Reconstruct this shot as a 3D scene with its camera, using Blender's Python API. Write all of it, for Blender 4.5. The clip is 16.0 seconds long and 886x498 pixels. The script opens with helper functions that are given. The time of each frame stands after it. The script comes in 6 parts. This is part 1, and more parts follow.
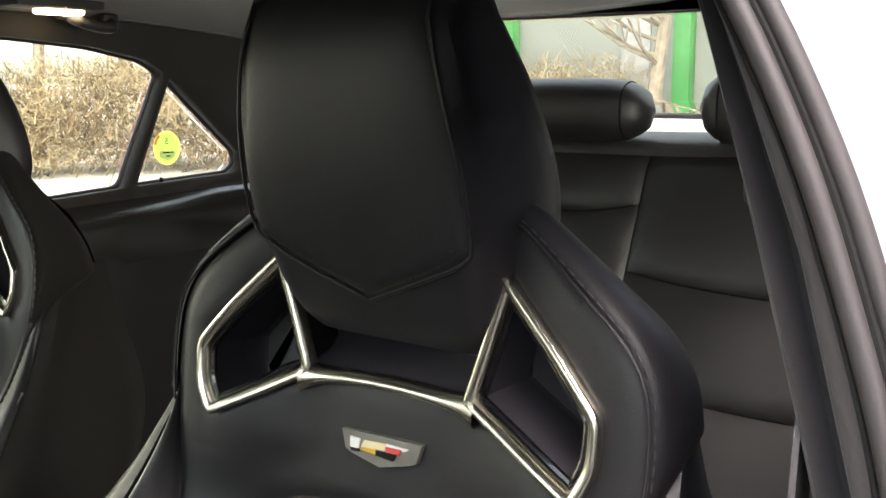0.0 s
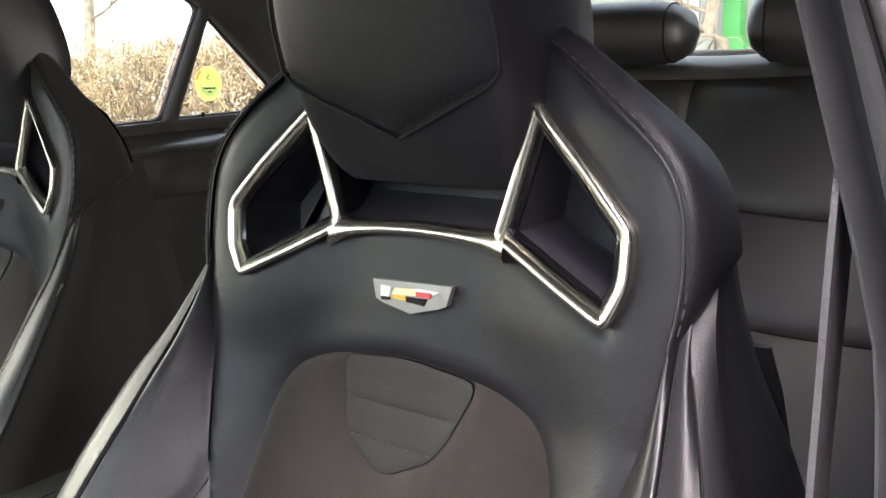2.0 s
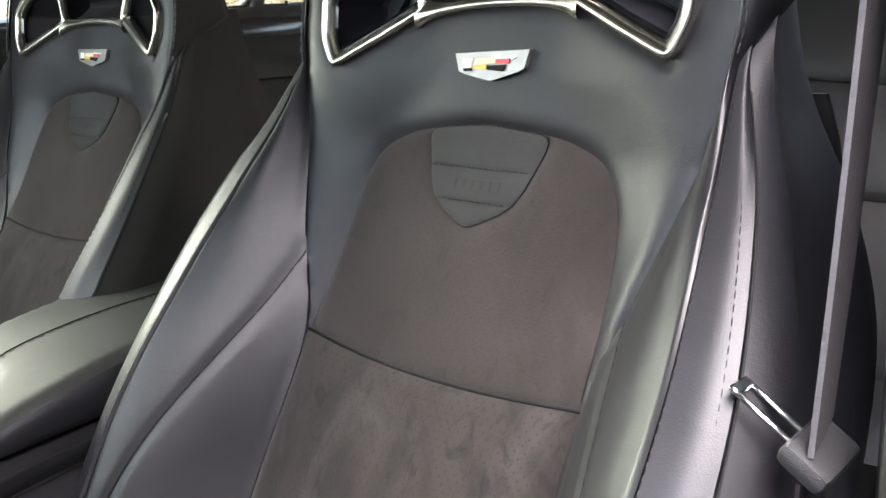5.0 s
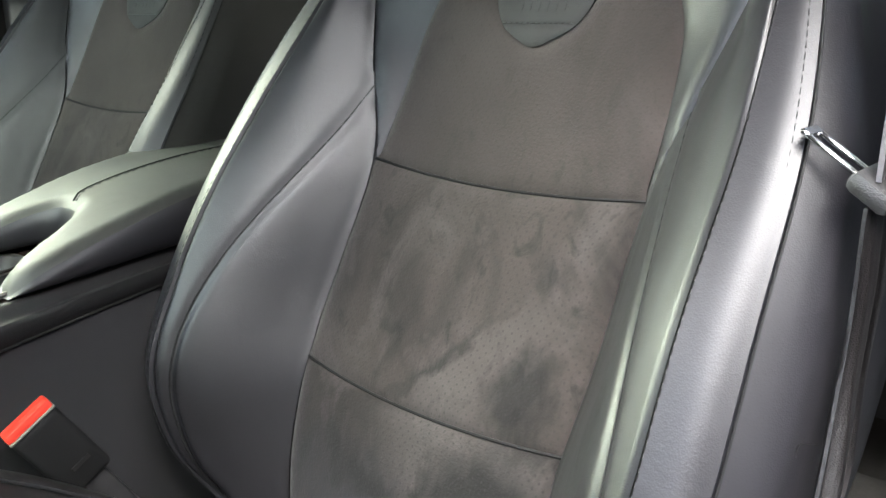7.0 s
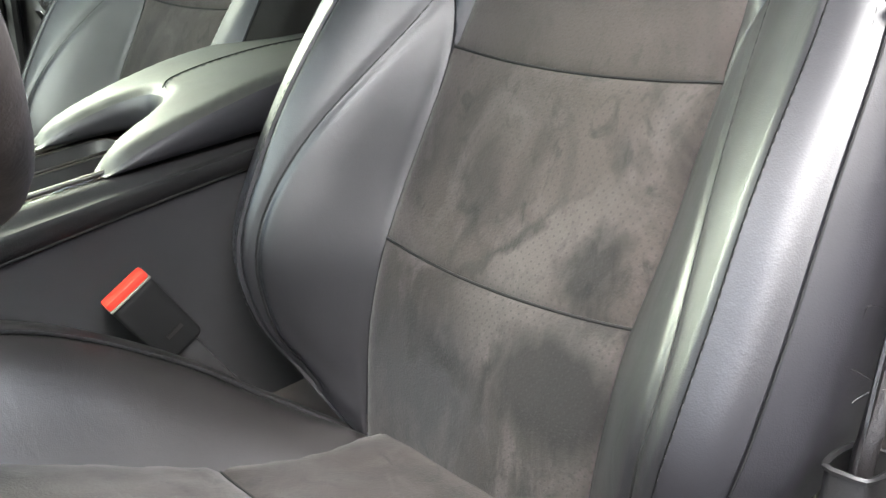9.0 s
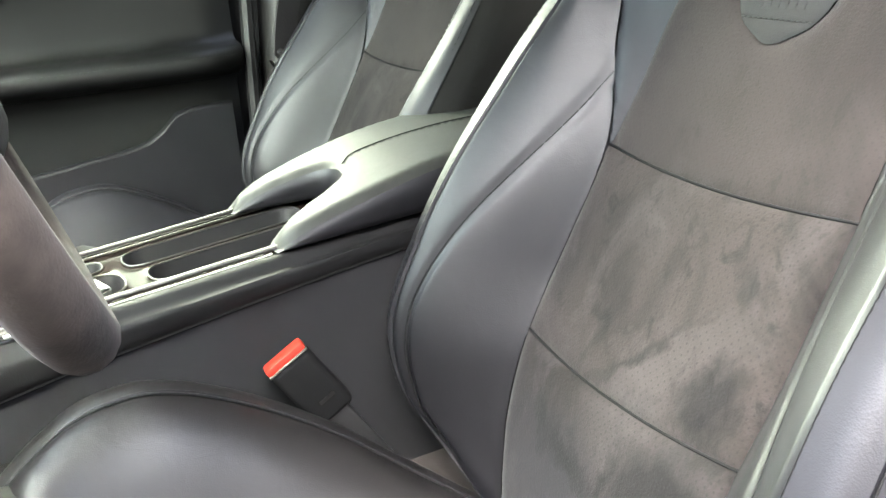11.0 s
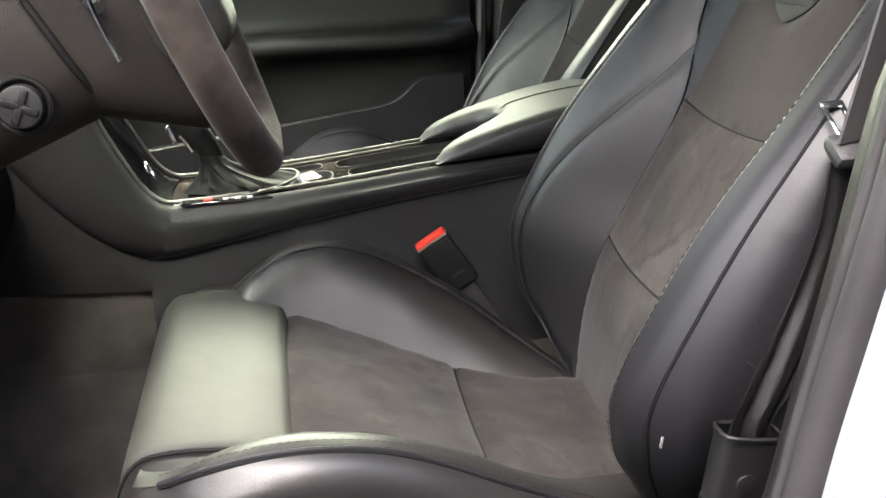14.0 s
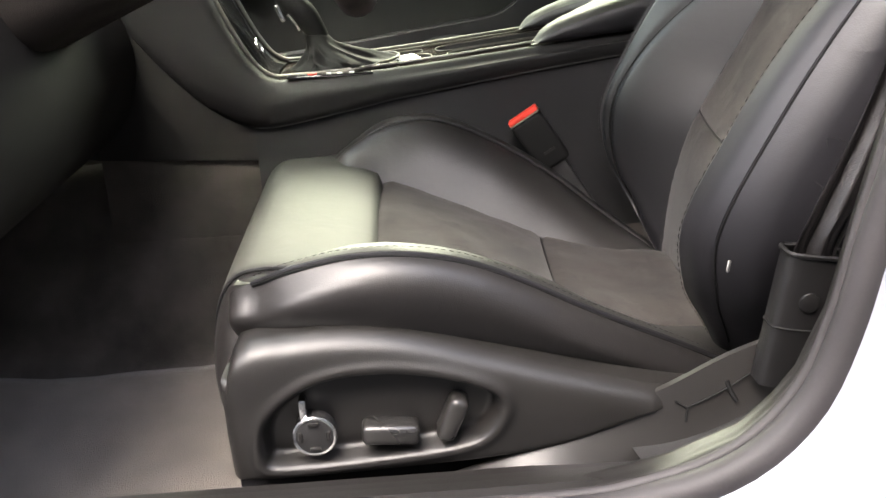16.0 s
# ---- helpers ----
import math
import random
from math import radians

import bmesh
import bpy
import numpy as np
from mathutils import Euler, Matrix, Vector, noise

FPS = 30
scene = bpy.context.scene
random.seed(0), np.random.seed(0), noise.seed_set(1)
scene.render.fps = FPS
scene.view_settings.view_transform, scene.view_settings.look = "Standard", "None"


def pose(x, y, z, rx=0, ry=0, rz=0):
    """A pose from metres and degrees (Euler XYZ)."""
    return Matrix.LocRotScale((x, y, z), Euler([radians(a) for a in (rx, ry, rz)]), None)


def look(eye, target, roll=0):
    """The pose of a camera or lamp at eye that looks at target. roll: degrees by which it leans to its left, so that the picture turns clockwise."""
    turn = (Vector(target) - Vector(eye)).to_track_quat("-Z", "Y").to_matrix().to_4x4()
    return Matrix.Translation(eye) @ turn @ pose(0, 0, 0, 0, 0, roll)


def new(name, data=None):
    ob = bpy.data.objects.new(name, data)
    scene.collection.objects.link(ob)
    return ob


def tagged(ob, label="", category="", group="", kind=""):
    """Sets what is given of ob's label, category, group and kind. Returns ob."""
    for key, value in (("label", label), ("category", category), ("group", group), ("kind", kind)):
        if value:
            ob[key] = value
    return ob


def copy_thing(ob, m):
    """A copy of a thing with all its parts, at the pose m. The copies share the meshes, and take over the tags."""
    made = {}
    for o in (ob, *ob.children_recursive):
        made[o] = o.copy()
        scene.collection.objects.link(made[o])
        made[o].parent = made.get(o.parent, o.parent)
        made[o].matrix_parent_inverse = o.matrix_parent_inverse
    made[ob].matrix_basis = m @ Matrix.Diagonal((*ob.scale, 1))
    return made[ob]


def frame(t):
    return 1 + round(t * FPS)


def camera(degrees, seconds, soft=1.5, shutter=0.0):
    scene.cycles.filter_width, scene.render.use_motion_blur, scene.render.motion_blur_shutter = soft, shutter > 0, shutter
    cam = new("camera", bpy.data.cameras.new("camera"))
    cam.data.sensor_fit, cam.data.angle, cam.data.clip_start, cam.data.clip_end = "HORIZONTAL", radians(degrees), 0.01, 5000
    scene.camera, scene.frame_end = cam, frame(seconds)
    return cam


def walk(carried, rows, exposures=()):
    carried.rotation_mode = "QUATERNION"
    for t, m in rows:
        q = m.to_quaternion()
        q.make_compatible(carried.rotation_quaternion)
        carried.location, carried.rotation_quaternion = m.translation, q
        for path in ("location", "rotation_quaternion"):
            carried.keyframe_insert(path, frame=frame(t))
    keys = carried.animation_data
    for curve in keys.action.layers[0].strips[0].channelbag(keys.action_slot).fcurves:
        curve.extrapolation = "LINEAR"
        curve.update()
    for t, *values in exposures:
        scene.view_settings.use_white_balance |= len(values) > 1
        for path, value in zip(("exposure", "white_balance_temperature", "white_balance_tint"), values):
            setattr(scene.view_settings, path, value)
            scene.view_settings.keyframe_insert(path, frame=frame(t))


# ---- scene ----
cam = camera(49.8, 16.0)
PATH = [
    (0, (0.797, 0.027, 1.205), (-0.299, 1.663, 0.857), -0.2),
    (0.5, (0.798, 0.027, 1.187), (-0.3, 1.657, 0.817), -0.5),
    (1, (0.801, 0.028, 1.165), (-0.31, 1.645, 0.776), -0.7),
    (1.5, (0.803, 0.032, 1.131), (-0.336, 1.631, 0.752), -0.8),
    (2, (0.809, 0.029, 1.101), (-0.365, 1.604, 0.725), -1.0),
    (2.5, (0.816, 0.014, 1.077), (-0.378, 1.572, 0.695), -1.1),
    (3, (0.825, 0.001, 1.049), (-0.397, 1.538, 0.67), -1.0),
    (3.5, (0.835, -0.016, 1.025), (-0.408, 1.503, 0.639), -1.1),
    (4, (0.844, -0.026, 1.008), (-0.422, 1.468, 0.598), -1.6),
    (6.5, (0.87, -0.107, 0.901), (-0.424, 1.326, 0.379), -1.7),
    (7, (0.871, -0.128, 0.87), (-0.426, 1.294, 0.327), -1.5),
    (7.5, (0.877, -0.138, 0.843), (-0.441, 1.247, 0.255), -1.8),
    (8, (0.882, -0.166, 0.819), (-0.435, 1.2, 0.186), -1.8),
    (10.5, (0.911, -0.108, 0.919), (-0.651, 0.912, 0.199), -2.9),
    (11, (0.943, -0.073, 0.933), (-0.726, 0.796, 0.255), -3.2),
    (11.5, (0.975, -0.053, 0.947), (-0.763, 0.684, 0.286), -2.7),
    (12, (1.03, -0.04, 0.954), (-0.758, 0.581, 0.309), -2.2),
    (12.5, (1.102, -0.033, 0.957), (-0.715, 0.509, 0.321), -2.1),
    (13, (1.181, -0.008, 0.973), (-0.656, 0.423, 0.311), -2.9),
    (13.5, (1.259, 0.001, 0.962), (-0.593, 0.354, 0.295), -3.0),
    (14, (1.331, -0.013, 0.923), (-0.539, 0.301, 0.285), -2.4),
    (14.5, (1.371, -0.015, 0.89), (-0.507, 0.24, 0.25), -2.2),
    (15, (1.403, -0.003, 0.847), (-0.491, 0.155, 0.226), -2.6),
    (15.5, (1.415, -0.001, 0.832), (-0.472, 0.103, 0.178), -2.9),
    (16, (1.415, 0.005, 0.822), (-0.458, 0.074, 0.122), -3.1),
]

EXPOSURES = [(0.0, 3.1, 7050, 17), (1.0, 3.26, 6800, 19), (2.0, 3.43, 6650, 21), (3.5, 3.49, 6500, 25), (7.0, 3.82, 6350, 8), (11.0, 4.49, 6400, 9), (12.5, 4.40, 6400, 12), (13.5, 3.94, 6500, 14), (14.0, 3.34, 6650, 13), (14.5, 3.24, 6700, 12), (16.0, 3.31, 6900, 13)]
walk(cam, [(t, look(eye, target, roll)) for t, eye, target, roll in PATH], EXPOSURES)
# ---- world and light ----
world = bpy.data.worlds.new("world")
scene.world = world
world.use_nodes = True
wn = world.node_tree.nodes
sky = wn.new("ShaderNodeTexSky")
sky.sky_type, sky.sun_disc = "NISHITA", False
sky.sun_elevation, sky.sun_rotation = radians(58), radians(128)
sky.air_density, sky.dust_density, sky.ozone_density = 1.0, 3.0, 1.0
wn["Background"].inputs[1].default_value = 0.15
pale = wn.new("ShaderNodeHueSaturation")
pale.inputs["Saturation"].default_value = 0.6
world.node_tree.links.new(sky.outputs[0], pale.inputs["Color"])
world.node_tree.links.new(pale.outputs[0], wn["Background"].inputs[0])
sun_data = bpy.data.lights.new("sun", "SUN")
sun_data.energy, sun_data.angle, sun_data.color = 0.55, radians(46), (1.0, 0.99, 0.98)
sun = new("sun", sun_data)
sun.matrix_world = look((2.05, -1.6, 4.1), (0, 0, 0))
# Sky light through the tinted passenger window.
pane_data = bpy.data.lights.new("window_light", "AREA")
pane_data.shape, pane_data.size, pane_data.size_y = "RECTANGLE", 0.84, 0.36
pane_data.energy, pane_data.color, pane_data.spread = 0.54, (0.95, 1.0, 0.76), radians(74)
pane_light = new("window_light", pane_data)
pane_light.matrix_world = look((-0.685, -0.02, 1.06), (0.3, -0.04, 0.60))

# Added lamp in the near rear door's window opening, brightening the rear bench.
bench_fill_data = bpy.data.lights.new("rear_window_light", "AREA")
bench_fill_data.shape, bench_fill_data.size, bench_fill_data.size_y = "RECTANGLE", 0.44, 0.22
bench_fill_data.energy, bench_fill_data.color, bench_fill_data.spread = 0.42, (0.97, 1.0, 0.90), radians(140)
bench_fill_light = new("rear_window_light", bench_fill_data)
bench_fill_light.matrix_world = look((0.675, 0.97, 1.12), (-0.3, 1.15, 0.75))
# Sky light through the passenger half of the tinted windscreen.
screen_data = bpy.data.lights.new("windscreen_light", "AREA")
screen_data.shape, screen_data.size, screen_data.size_y = "RECTANGLE", 0.55, 0.30
screen_data.energy, screen_data.color, screen_data.spread = 0.34, (0.93, 1.0, 0.88), radians(74)
screen_light = new("windscreen_light", screen_data)
screen_light.matrix_world = look((0.0, -0.60, 1.13), (-0.56, 0.33, 0.64))

# ---- materials ----
def material(name, color, rough=0.5, metal=0.0, grain=0.0, size=400.0, stain=0.15, stain_size=9.0, relief=0.0006,
             sheen=0.0, coat=0.0, tint=None, cells=False, gloss=0.5, sharp=0.2, warp=0.0, dots=0.0, crease=0.0):
    """Two scales of variation: large soft stains in the colour, fine grain in the relief and gloss."""
    m = bpy.data.materials.new(name)
    m.use_nodes = True
    n, l = m.node_tree.nodes, m.node_tree.links
    b = n["Principled BSDF"]
    tc = n.new("ShaderNodeTexCoord")
    big = n.new("ShaderNodeTexNoise")
    big.inputs["Scale"].default_value, big.inputs["Detail"].default_value = stain_size, 6
    l.new(tc.outputs["Object"], big.inputs["Vector"])
    ramp = n.new("ShaderNodeMapRange")
    ramp.inputs[1].default_value, ramp.inputs[2].default_value = 0.5 - sharp, 0.5 + sharp
    big.inputs["Distortion"].default_value = warp
    l.new(big.outputs["Fac"], ramp.inputs[0])
    mix = n.new("ShaderNodeMix")
    mix.data_type = "RGBA"
    other = tint or tuple(c * (1 + 2 * stain) for c in color)
    mix.inputs["A"].default_value = (*[c * (1 - stain) for c in color], 1)
    mix.inputs["B"].default_value = (*other, 1)
    l.new(ramp.outputs[0], mix.inputs["Factor"])
    l.new(mix.outputs["Result"], b.inputs["Base Color"])
    rr = n.new("ShaderNodeMapRange")
    rr.inputs[3].default_value, rr.inputs[4].default_value = max(0.02, rough - 0.06), min(1, rough + 0.06)
    l.new(big.outputs["Fac"], rr.inputs[0])
    l.new(rr.outputs[0], b.inputs["Roughness"])
    b.inputs["Metallic"].default_value = metal
    b.inputs["Sheen Weight"].default_value = sheen
    b.inputs["Coat Weight"].default_value = coat
    b.inputs["Specular IOR Level"].default_value = gloss
    if grain > 0:
        fine = n.new("ShaderNodeTexVoronoi" if cells else "ShaderNodeTexNoise")
        fine.inputs["Scale"].default_value = size
        l.new(tc.outputs["Object"], fine.inputs["Vector"])
        bump = n.new("ShaderNodeBump")
        bump.inputs["Strength"].default_value, bump.inputs["Distance"].default_value = grain, relief
        l.new(fine.outputs["Distance" if cells else "Fac"], bump.inputs["Height"])
        l.new(bump.outputs[0], b.inputs["Normal"])
        if crease:
            folds = n.new("ShaderNodeTexNoise")
            folds.inputs["Scale"].default_value, folds.inputs["Detail"].default_value, folds.inputs["Distortion"].default_value = 26, 5, 0.8
            l.new(tc.outputs["Object"], folds.inputs["Vector"])
            first = n.new("ShaderNodeBump")
            first.inputs["Strength"].default_value, first.inputs["Distance"].default_value = crease, 0.004
            l.new(folds.outputs["Fac"], first.inputs["Height"])
            l.new(first.outputs[0], bump.inputs["Normal"])
        if dots:
            holes = n.new("ShaderNodeTexVoronoi")
            holes.inputs["Scale"].default_value, holes.inputs["Randomness"].default_value = dots, 0.0
            l.new(tc.outputs["Object"], holes.inputs["Vector"])
            dip = n.new("ShaderNodeMapRange")
            dip.inputs[1].default_value, dip.inputs[2].default_value = 0.12, 0.22
            l.new(holes.outputs["Distance"], dip.inputs[0])
            second = n.new("ShaderNodeBump")
            second.inputs["Strength"].default_value, second.inputs["Distance"].default_value = 0.5, 0.0006
            l.new(dip.outputs[0], second.inputs["Height"])
            l.new(bump.outputs[0], second.inputs["Normal"])
            l.new(second.outputs[0], b.inputs["Normal"])
    return m


LEATHER = material("black_leather", (0.0122, 0.0118, 0.0136), 0.45, grain=0.14, size=900, stain=0.16, stain_size=7, cells=True, gloss=0.36, crease=0.12)
WING_LEATHER = material("wing_leather", (0.0080, 0.0078, 0.0092), 0.41, grain=0.14, size=900, stain=0.16, stain_size=7, cells=True, gloss=0.54, crease=0.14)
STRIP_LEATHER = material("strip_leather", (0.0105, 0.0101, 0.0120), 0.44, grain=0.14, size=900, stain=0.16, stain_size=7, cells=True, gloss=0.42, crease=0.12)
SEAT_LEATHER = material("cushion_leather", (0.0130, 0.0118, 0.0115), 0.42, grain=0.15, size=900, stain=0.18, stain_size=8, cells=True, gloss=0.6, crease=0.18)
LEATHER_SEAM = material("seam_thread", (0.015, 0.015, 0.016), 0.6, grain=0.3, size=900)


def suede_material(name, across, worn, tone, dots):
    """Napped suede: smears of light and dark where it was rubbed, and rows of fine perforations. On the cushion the
    smears also stand in for light and shade. across: the axis that runs up the panel.
    """
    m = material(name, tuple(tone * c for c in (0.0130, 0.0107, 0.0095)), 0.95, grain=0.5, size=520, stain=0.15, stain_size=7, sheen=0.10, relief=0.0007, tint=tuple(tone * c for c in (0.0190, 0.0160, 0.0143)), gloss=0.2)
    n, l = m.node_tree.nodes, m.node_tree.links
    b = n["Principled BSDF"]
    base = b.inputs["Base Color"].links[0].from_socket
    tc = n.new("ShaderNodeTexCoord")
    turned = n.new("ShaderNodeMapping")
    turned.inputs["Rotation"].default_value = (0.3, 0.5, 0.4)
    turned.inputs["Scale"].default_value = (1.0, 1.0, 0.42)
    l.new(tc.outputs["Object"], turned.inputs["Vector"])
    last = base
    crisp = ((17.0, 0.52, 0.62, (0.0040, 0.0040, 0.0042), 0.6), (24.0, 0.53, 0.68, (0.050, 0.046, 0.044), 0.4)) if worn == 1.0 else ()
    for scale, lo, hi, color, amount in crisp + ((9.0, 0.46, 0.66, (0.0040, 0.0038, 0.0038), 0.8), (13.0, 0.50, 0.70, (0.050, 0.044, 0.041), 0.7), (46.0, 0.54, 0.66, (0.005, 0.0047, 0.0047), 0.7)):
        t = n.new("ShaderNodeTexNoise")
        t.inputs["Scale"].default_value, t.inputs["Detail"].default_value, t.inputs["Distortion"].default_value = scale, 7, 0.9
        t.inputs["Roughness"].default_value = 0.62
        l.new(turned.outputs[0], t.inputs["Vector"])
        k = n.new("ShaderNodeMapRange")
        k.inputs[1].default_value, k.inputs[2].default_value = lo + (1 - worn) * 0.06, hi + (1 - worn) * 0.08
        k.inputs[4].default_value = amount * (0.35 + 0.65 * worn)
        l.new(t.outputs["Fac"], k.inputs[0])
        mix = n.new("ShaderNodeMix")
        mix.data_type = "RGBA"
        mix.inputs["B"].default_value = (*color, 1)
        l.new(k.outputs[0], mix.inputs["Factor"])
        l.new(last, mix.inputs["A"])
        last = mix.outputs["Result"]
    if worn > 0.82:
        # Rubbed dark patches low on the backrest, with pale rims.
        flow = n.new("ShaderNodeTexNoise")
        flow.inputs["Scale"].default_value, flow.inputs["Detail"].default_value = 22, 7
        l.new(tc.outputs["Object"], flow.inputs["Vector"])
        shift = n.new("ShaderNodeVectorMath")
        shift.operation = "MULTIPLY_ADD"
        shift.inputs[1].default_value, shift.inputs[2].default_value = (0.036, 0.036, 0.036), (-0.018, -0.018, -0.018)
        l.new(flow.outputs["Color"], shift.inputs[0])
        coarse = n.new("ShaderNodeVectorMath")
        l.new(tc.outputs["Object"], coarse.inputs[0])
        l.new(shift.outputs[0], coarse.inputs[1])
        nap = n.new("ShaderNodeTexNoise")
        nap.inputs["Scale"].default_value, nap.inputs["Detail"].default_value, nap.inputs["Distortion"].default_value = 75, 6, 0.6
        l.new(turned.outputs[0], nap.inputs["Vector"])
        jitter = n.new("ShaderNodeVectorMath")
        jitter.operation = "MULTIPLY_ADD"
        jitter.inputs[1].default_value, jitter.inputs[2].default_value = (0.030, 0.0, 0.030), (-0.015, 0.0, -0.015)
        l.new(nap.outputs["Color"], jitter.inputs[0])
        moved_to = n.new("ShaderNodeVectorMath")
        l.new(coarse.outputs[0], moved_to.inputs[0])
        l.new(jitter.outputs[0], moved_to.inputs[1])
        # Each patch: middle (across, up), half sizes, slant, softness, colour, amount.
        dark, pale, cool = (0.0026, 0.0027, 0.0029), (0.060, 0.054, 0.051), (0.017, 0.018, 0.020)
        for (cu, cz), (ru, rz), slant, soft, color, amount in (
                ((-0.055, 0.435), (0.075, 0.055), 10, 0.5, cool, 0.6),
                ((0.080, 0.505), (0.105, 0.036), -8, 0.35, pale, 0.38),
                ((0.092, 0.482), (0.056, 0.043), -12, 0.3, dark, 0.85),
                ((-0.030, 0.478), (0.032, 0.013), -22, 0.5, dark, 0.75),
                ((-0.074, 0.488), (0.010, 0.020), 30, 0.5, dark, 0.7),
                ((0.026, 0.478), (0.006, 0.030), -14, 0.6, dark, 0.8),
                ((0.048, 0.580), (0.075, 0.026), 38, 0.35, pale, 0.30),
                ((0.012, 0.580), (0.050, 0.0045), 40, 0.8, dark, 0.7),
                ((0.095, 0.578), (0.030, 0.026), 20, 0.4, dark, 0.8),
                ((-0.040, 0.590), (0.006, 0.030), -18, 0.8, dark, 0.5),
                ((0.089, 0.658), (0.016, 0.010), -40, 0.8, dark, 0.5)):
            there = n.new("ShaderNodeMapping")
            there.vector_type = "TEXTURE"
            there.inputs["Location"].default_value = (cu, 0, cz)
            there.inputs["Rotation"].default_value = (0, radians(-slant), 0)
            there.inputs["Scale"].default_value = (ru, 10.0, rz)
            l.new(moved_to.outputs[0], there.inputs["Vector"])
            size = n.new("ShaderNodeVectorMath")
            size.operation = "LENGTH"
            l.new(there.outputs[0], size.inputs[0])
            k = n.new("ShaderNodeMapRange")
            k.inputs[1].default_value, k.inputs[2].default_value, k.inputs[4].default_value = 1.0 + soft, 1.0 - soft, amount
            l.new(size.outputs["Value"], k.inputs[0])
            mix = n.new("ShaderNodeMix")
            mix.data_type = "RGBA"
            mix.inputs["B"].default_value = (*color, 1)
            l.new(k.outputs[0], mix.inputs["Factor"])
            l.new(last, mix.inputs["A"])
            last = mix.outputs["Result"]
    apart = n.new("ShaderNodeSeparateXYZ")
    l.new(tc.outputs["Object"], apart.inputs[0])
    flat = n.new("ShaderNodeCombineXYZ")
    l.new(apart.outputs["X"], flat.inputs["X"])
    l.new(apart.outputs[across], flat.inputs["Y"])
    spin = n.new("ShaderNodeMapping")
    spin.inputs["Rotation"].default_value = (0, 0, radians(45))
    l.new(flat.outputs[0], spin.inputs["Vector"])
    holes = n.new("ShaderNodeTexVoronoi")
    holes.voronoi_dimensions = "2D"
    holes.inputs["Scale"].default_value, holes.inputs["Randomness"].default_value = 165, 0.0
    l.new(spin.outputs[0], holes.inputs["Vector"])
    dot = n.new("ShaderNodeMapRange")
    dot.inputs[1].default_value, dot.inputs[2].default_value, dot.inputs[3].default_value, dot.inputs[4].default_value = 0.11, 0.18, dots, 0.0
    l.new(holes.outputs["Distance"], dot.inputs[0])
    mix = n.new("ShaderNodeMix")
    mix.data_type = "RGBA"
    mix.inputs["B"].default_value = (0.013, 0.012, 0.012, 1)
    l.new(dot.outputs[0], mix.inputs["Factor"])
    l.new(last, mix.inputs["A"])
    l.new(mix.outputs["Result"], b.inputs["Base Color"])
    return m


BENCH_LEATHER = material("bench_leather", (0.016, 0.0155, 0.016), 0.45, grain=0.10, size=900, stain=0.14, stain_size=6, cells=True, gloss=0.6, crease=0.15)
LEVER_LEATHER = material("lever_leather", (0.0034, 0.0034, 0.0034), 0.60, grain=0.15, size=800, stain=0.1, cells=True, gloss=0.14, crease=0.25)
BAND_LEATHER = material("console_leather", (0.0085, 0.0082, 0.0085), 0.6, grain=0.2, size=900, stain=0.14, stain_size=7, cells=True, gloss=0.28, crease=0.1)
SHIELD_LEATHER = material("shield_leather", (0.026, 0.026, 0.025), 0.72, grain=0.3, size=700, stain=0.14, stain_size=12, cells=True, gloss=0.2)
THREAD = material("grey_thread", (0.038, 0.037, 0.039), 0.6, grain=0.3, size=900)
# Thigh pad leather: paler and greener than the rest of the seat.
PAD_LEATHER = material("pad_leather", (0.034, 0.0345, 0.029), 0.58, grain=0.12, size=900, stain=0.2, stain_size=11, cells=True, gloss=0.5, crease=0.12)
SUEDE = suede_material("suede", "Z", 0.25, 1.7, 0.35)
SUEDE_WORN = suede_material("worn_suede", "Z", 0.85, 1.8, 0.5)
SUEDE_LOW = suede_material("rubbed_suede", "Z", 1.0, 0.95, 0.7)
# Cushion smears: rubbing, with its lit and shaded patches put into the colour.
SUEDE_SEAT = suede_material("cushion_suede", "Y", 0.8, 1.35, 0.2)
WHEEL_SUEDE = material("wheel_suede", (0.047, 0.037, 0.031), 0.95, grain=0.5, size=500, stain=0.32, stain_size=22, sheen=0.05, sharp=0.12, gloss=0.2)
PLASTIC = material("dark_plastic", (0.021, 0.0205, 0.0205), 0.45, grain=0.4, size=1100, stain=0.1, stain_size=12, cells=True)
TRIM_PLASTIC = material("soft_trim_plastic", (0.0135, 0.0125, 0.0118), 0.38, grain=0.18, size=1100, stain=0.12, stain_size=10, cells=True)
PILLAR_CLOTH = material("pillar_cloth", (0.017, 0.016, 0.0168), 0.9, grain=0.25, size=1500, stain=0.08, sheen=0.2)
HEADLINER = material("headliner", (0.021, 0.0195, 0.018), 0.95, grain=0.5, size=800, stain=0.08, sheen=0.2)
GLOSS = material("piano_black", (0.006, 0.006, 0.007), 0.12, coat=0.6, stain=0.05, stain_size=20)
POCKET = material("pocket_plastic", (0.030, 0.029, 0.034), 0.34, stain=0.1, stain_size=15)
CHROME = material("dark_chrome", (0.66, 0.63, 0.54), 0.24, metal=1.0, stain=0.06, stain_size=40)
EDGE_CHROME = material("smoked_chrome", (0.19, 0.18, 0.165), 0.42, metal=1.0, stain=0.06, stain_size=40)
STEEL = material("bright_steel", (0.75, 0.75, 0.74), 0.2, metal=1.0, stain=0.08, stain_size=50)
RUBBER = material("rubber", (0.013, 0.0125, 0.013), 0.5, grain=0.2, size=300)
CARPET = material("carpet", (0.062, 0.054, 0.048), 1.0, grain=1.0, size=900, stain=0.4, stain_size=12, relief=0.0016, sheen=0.1)
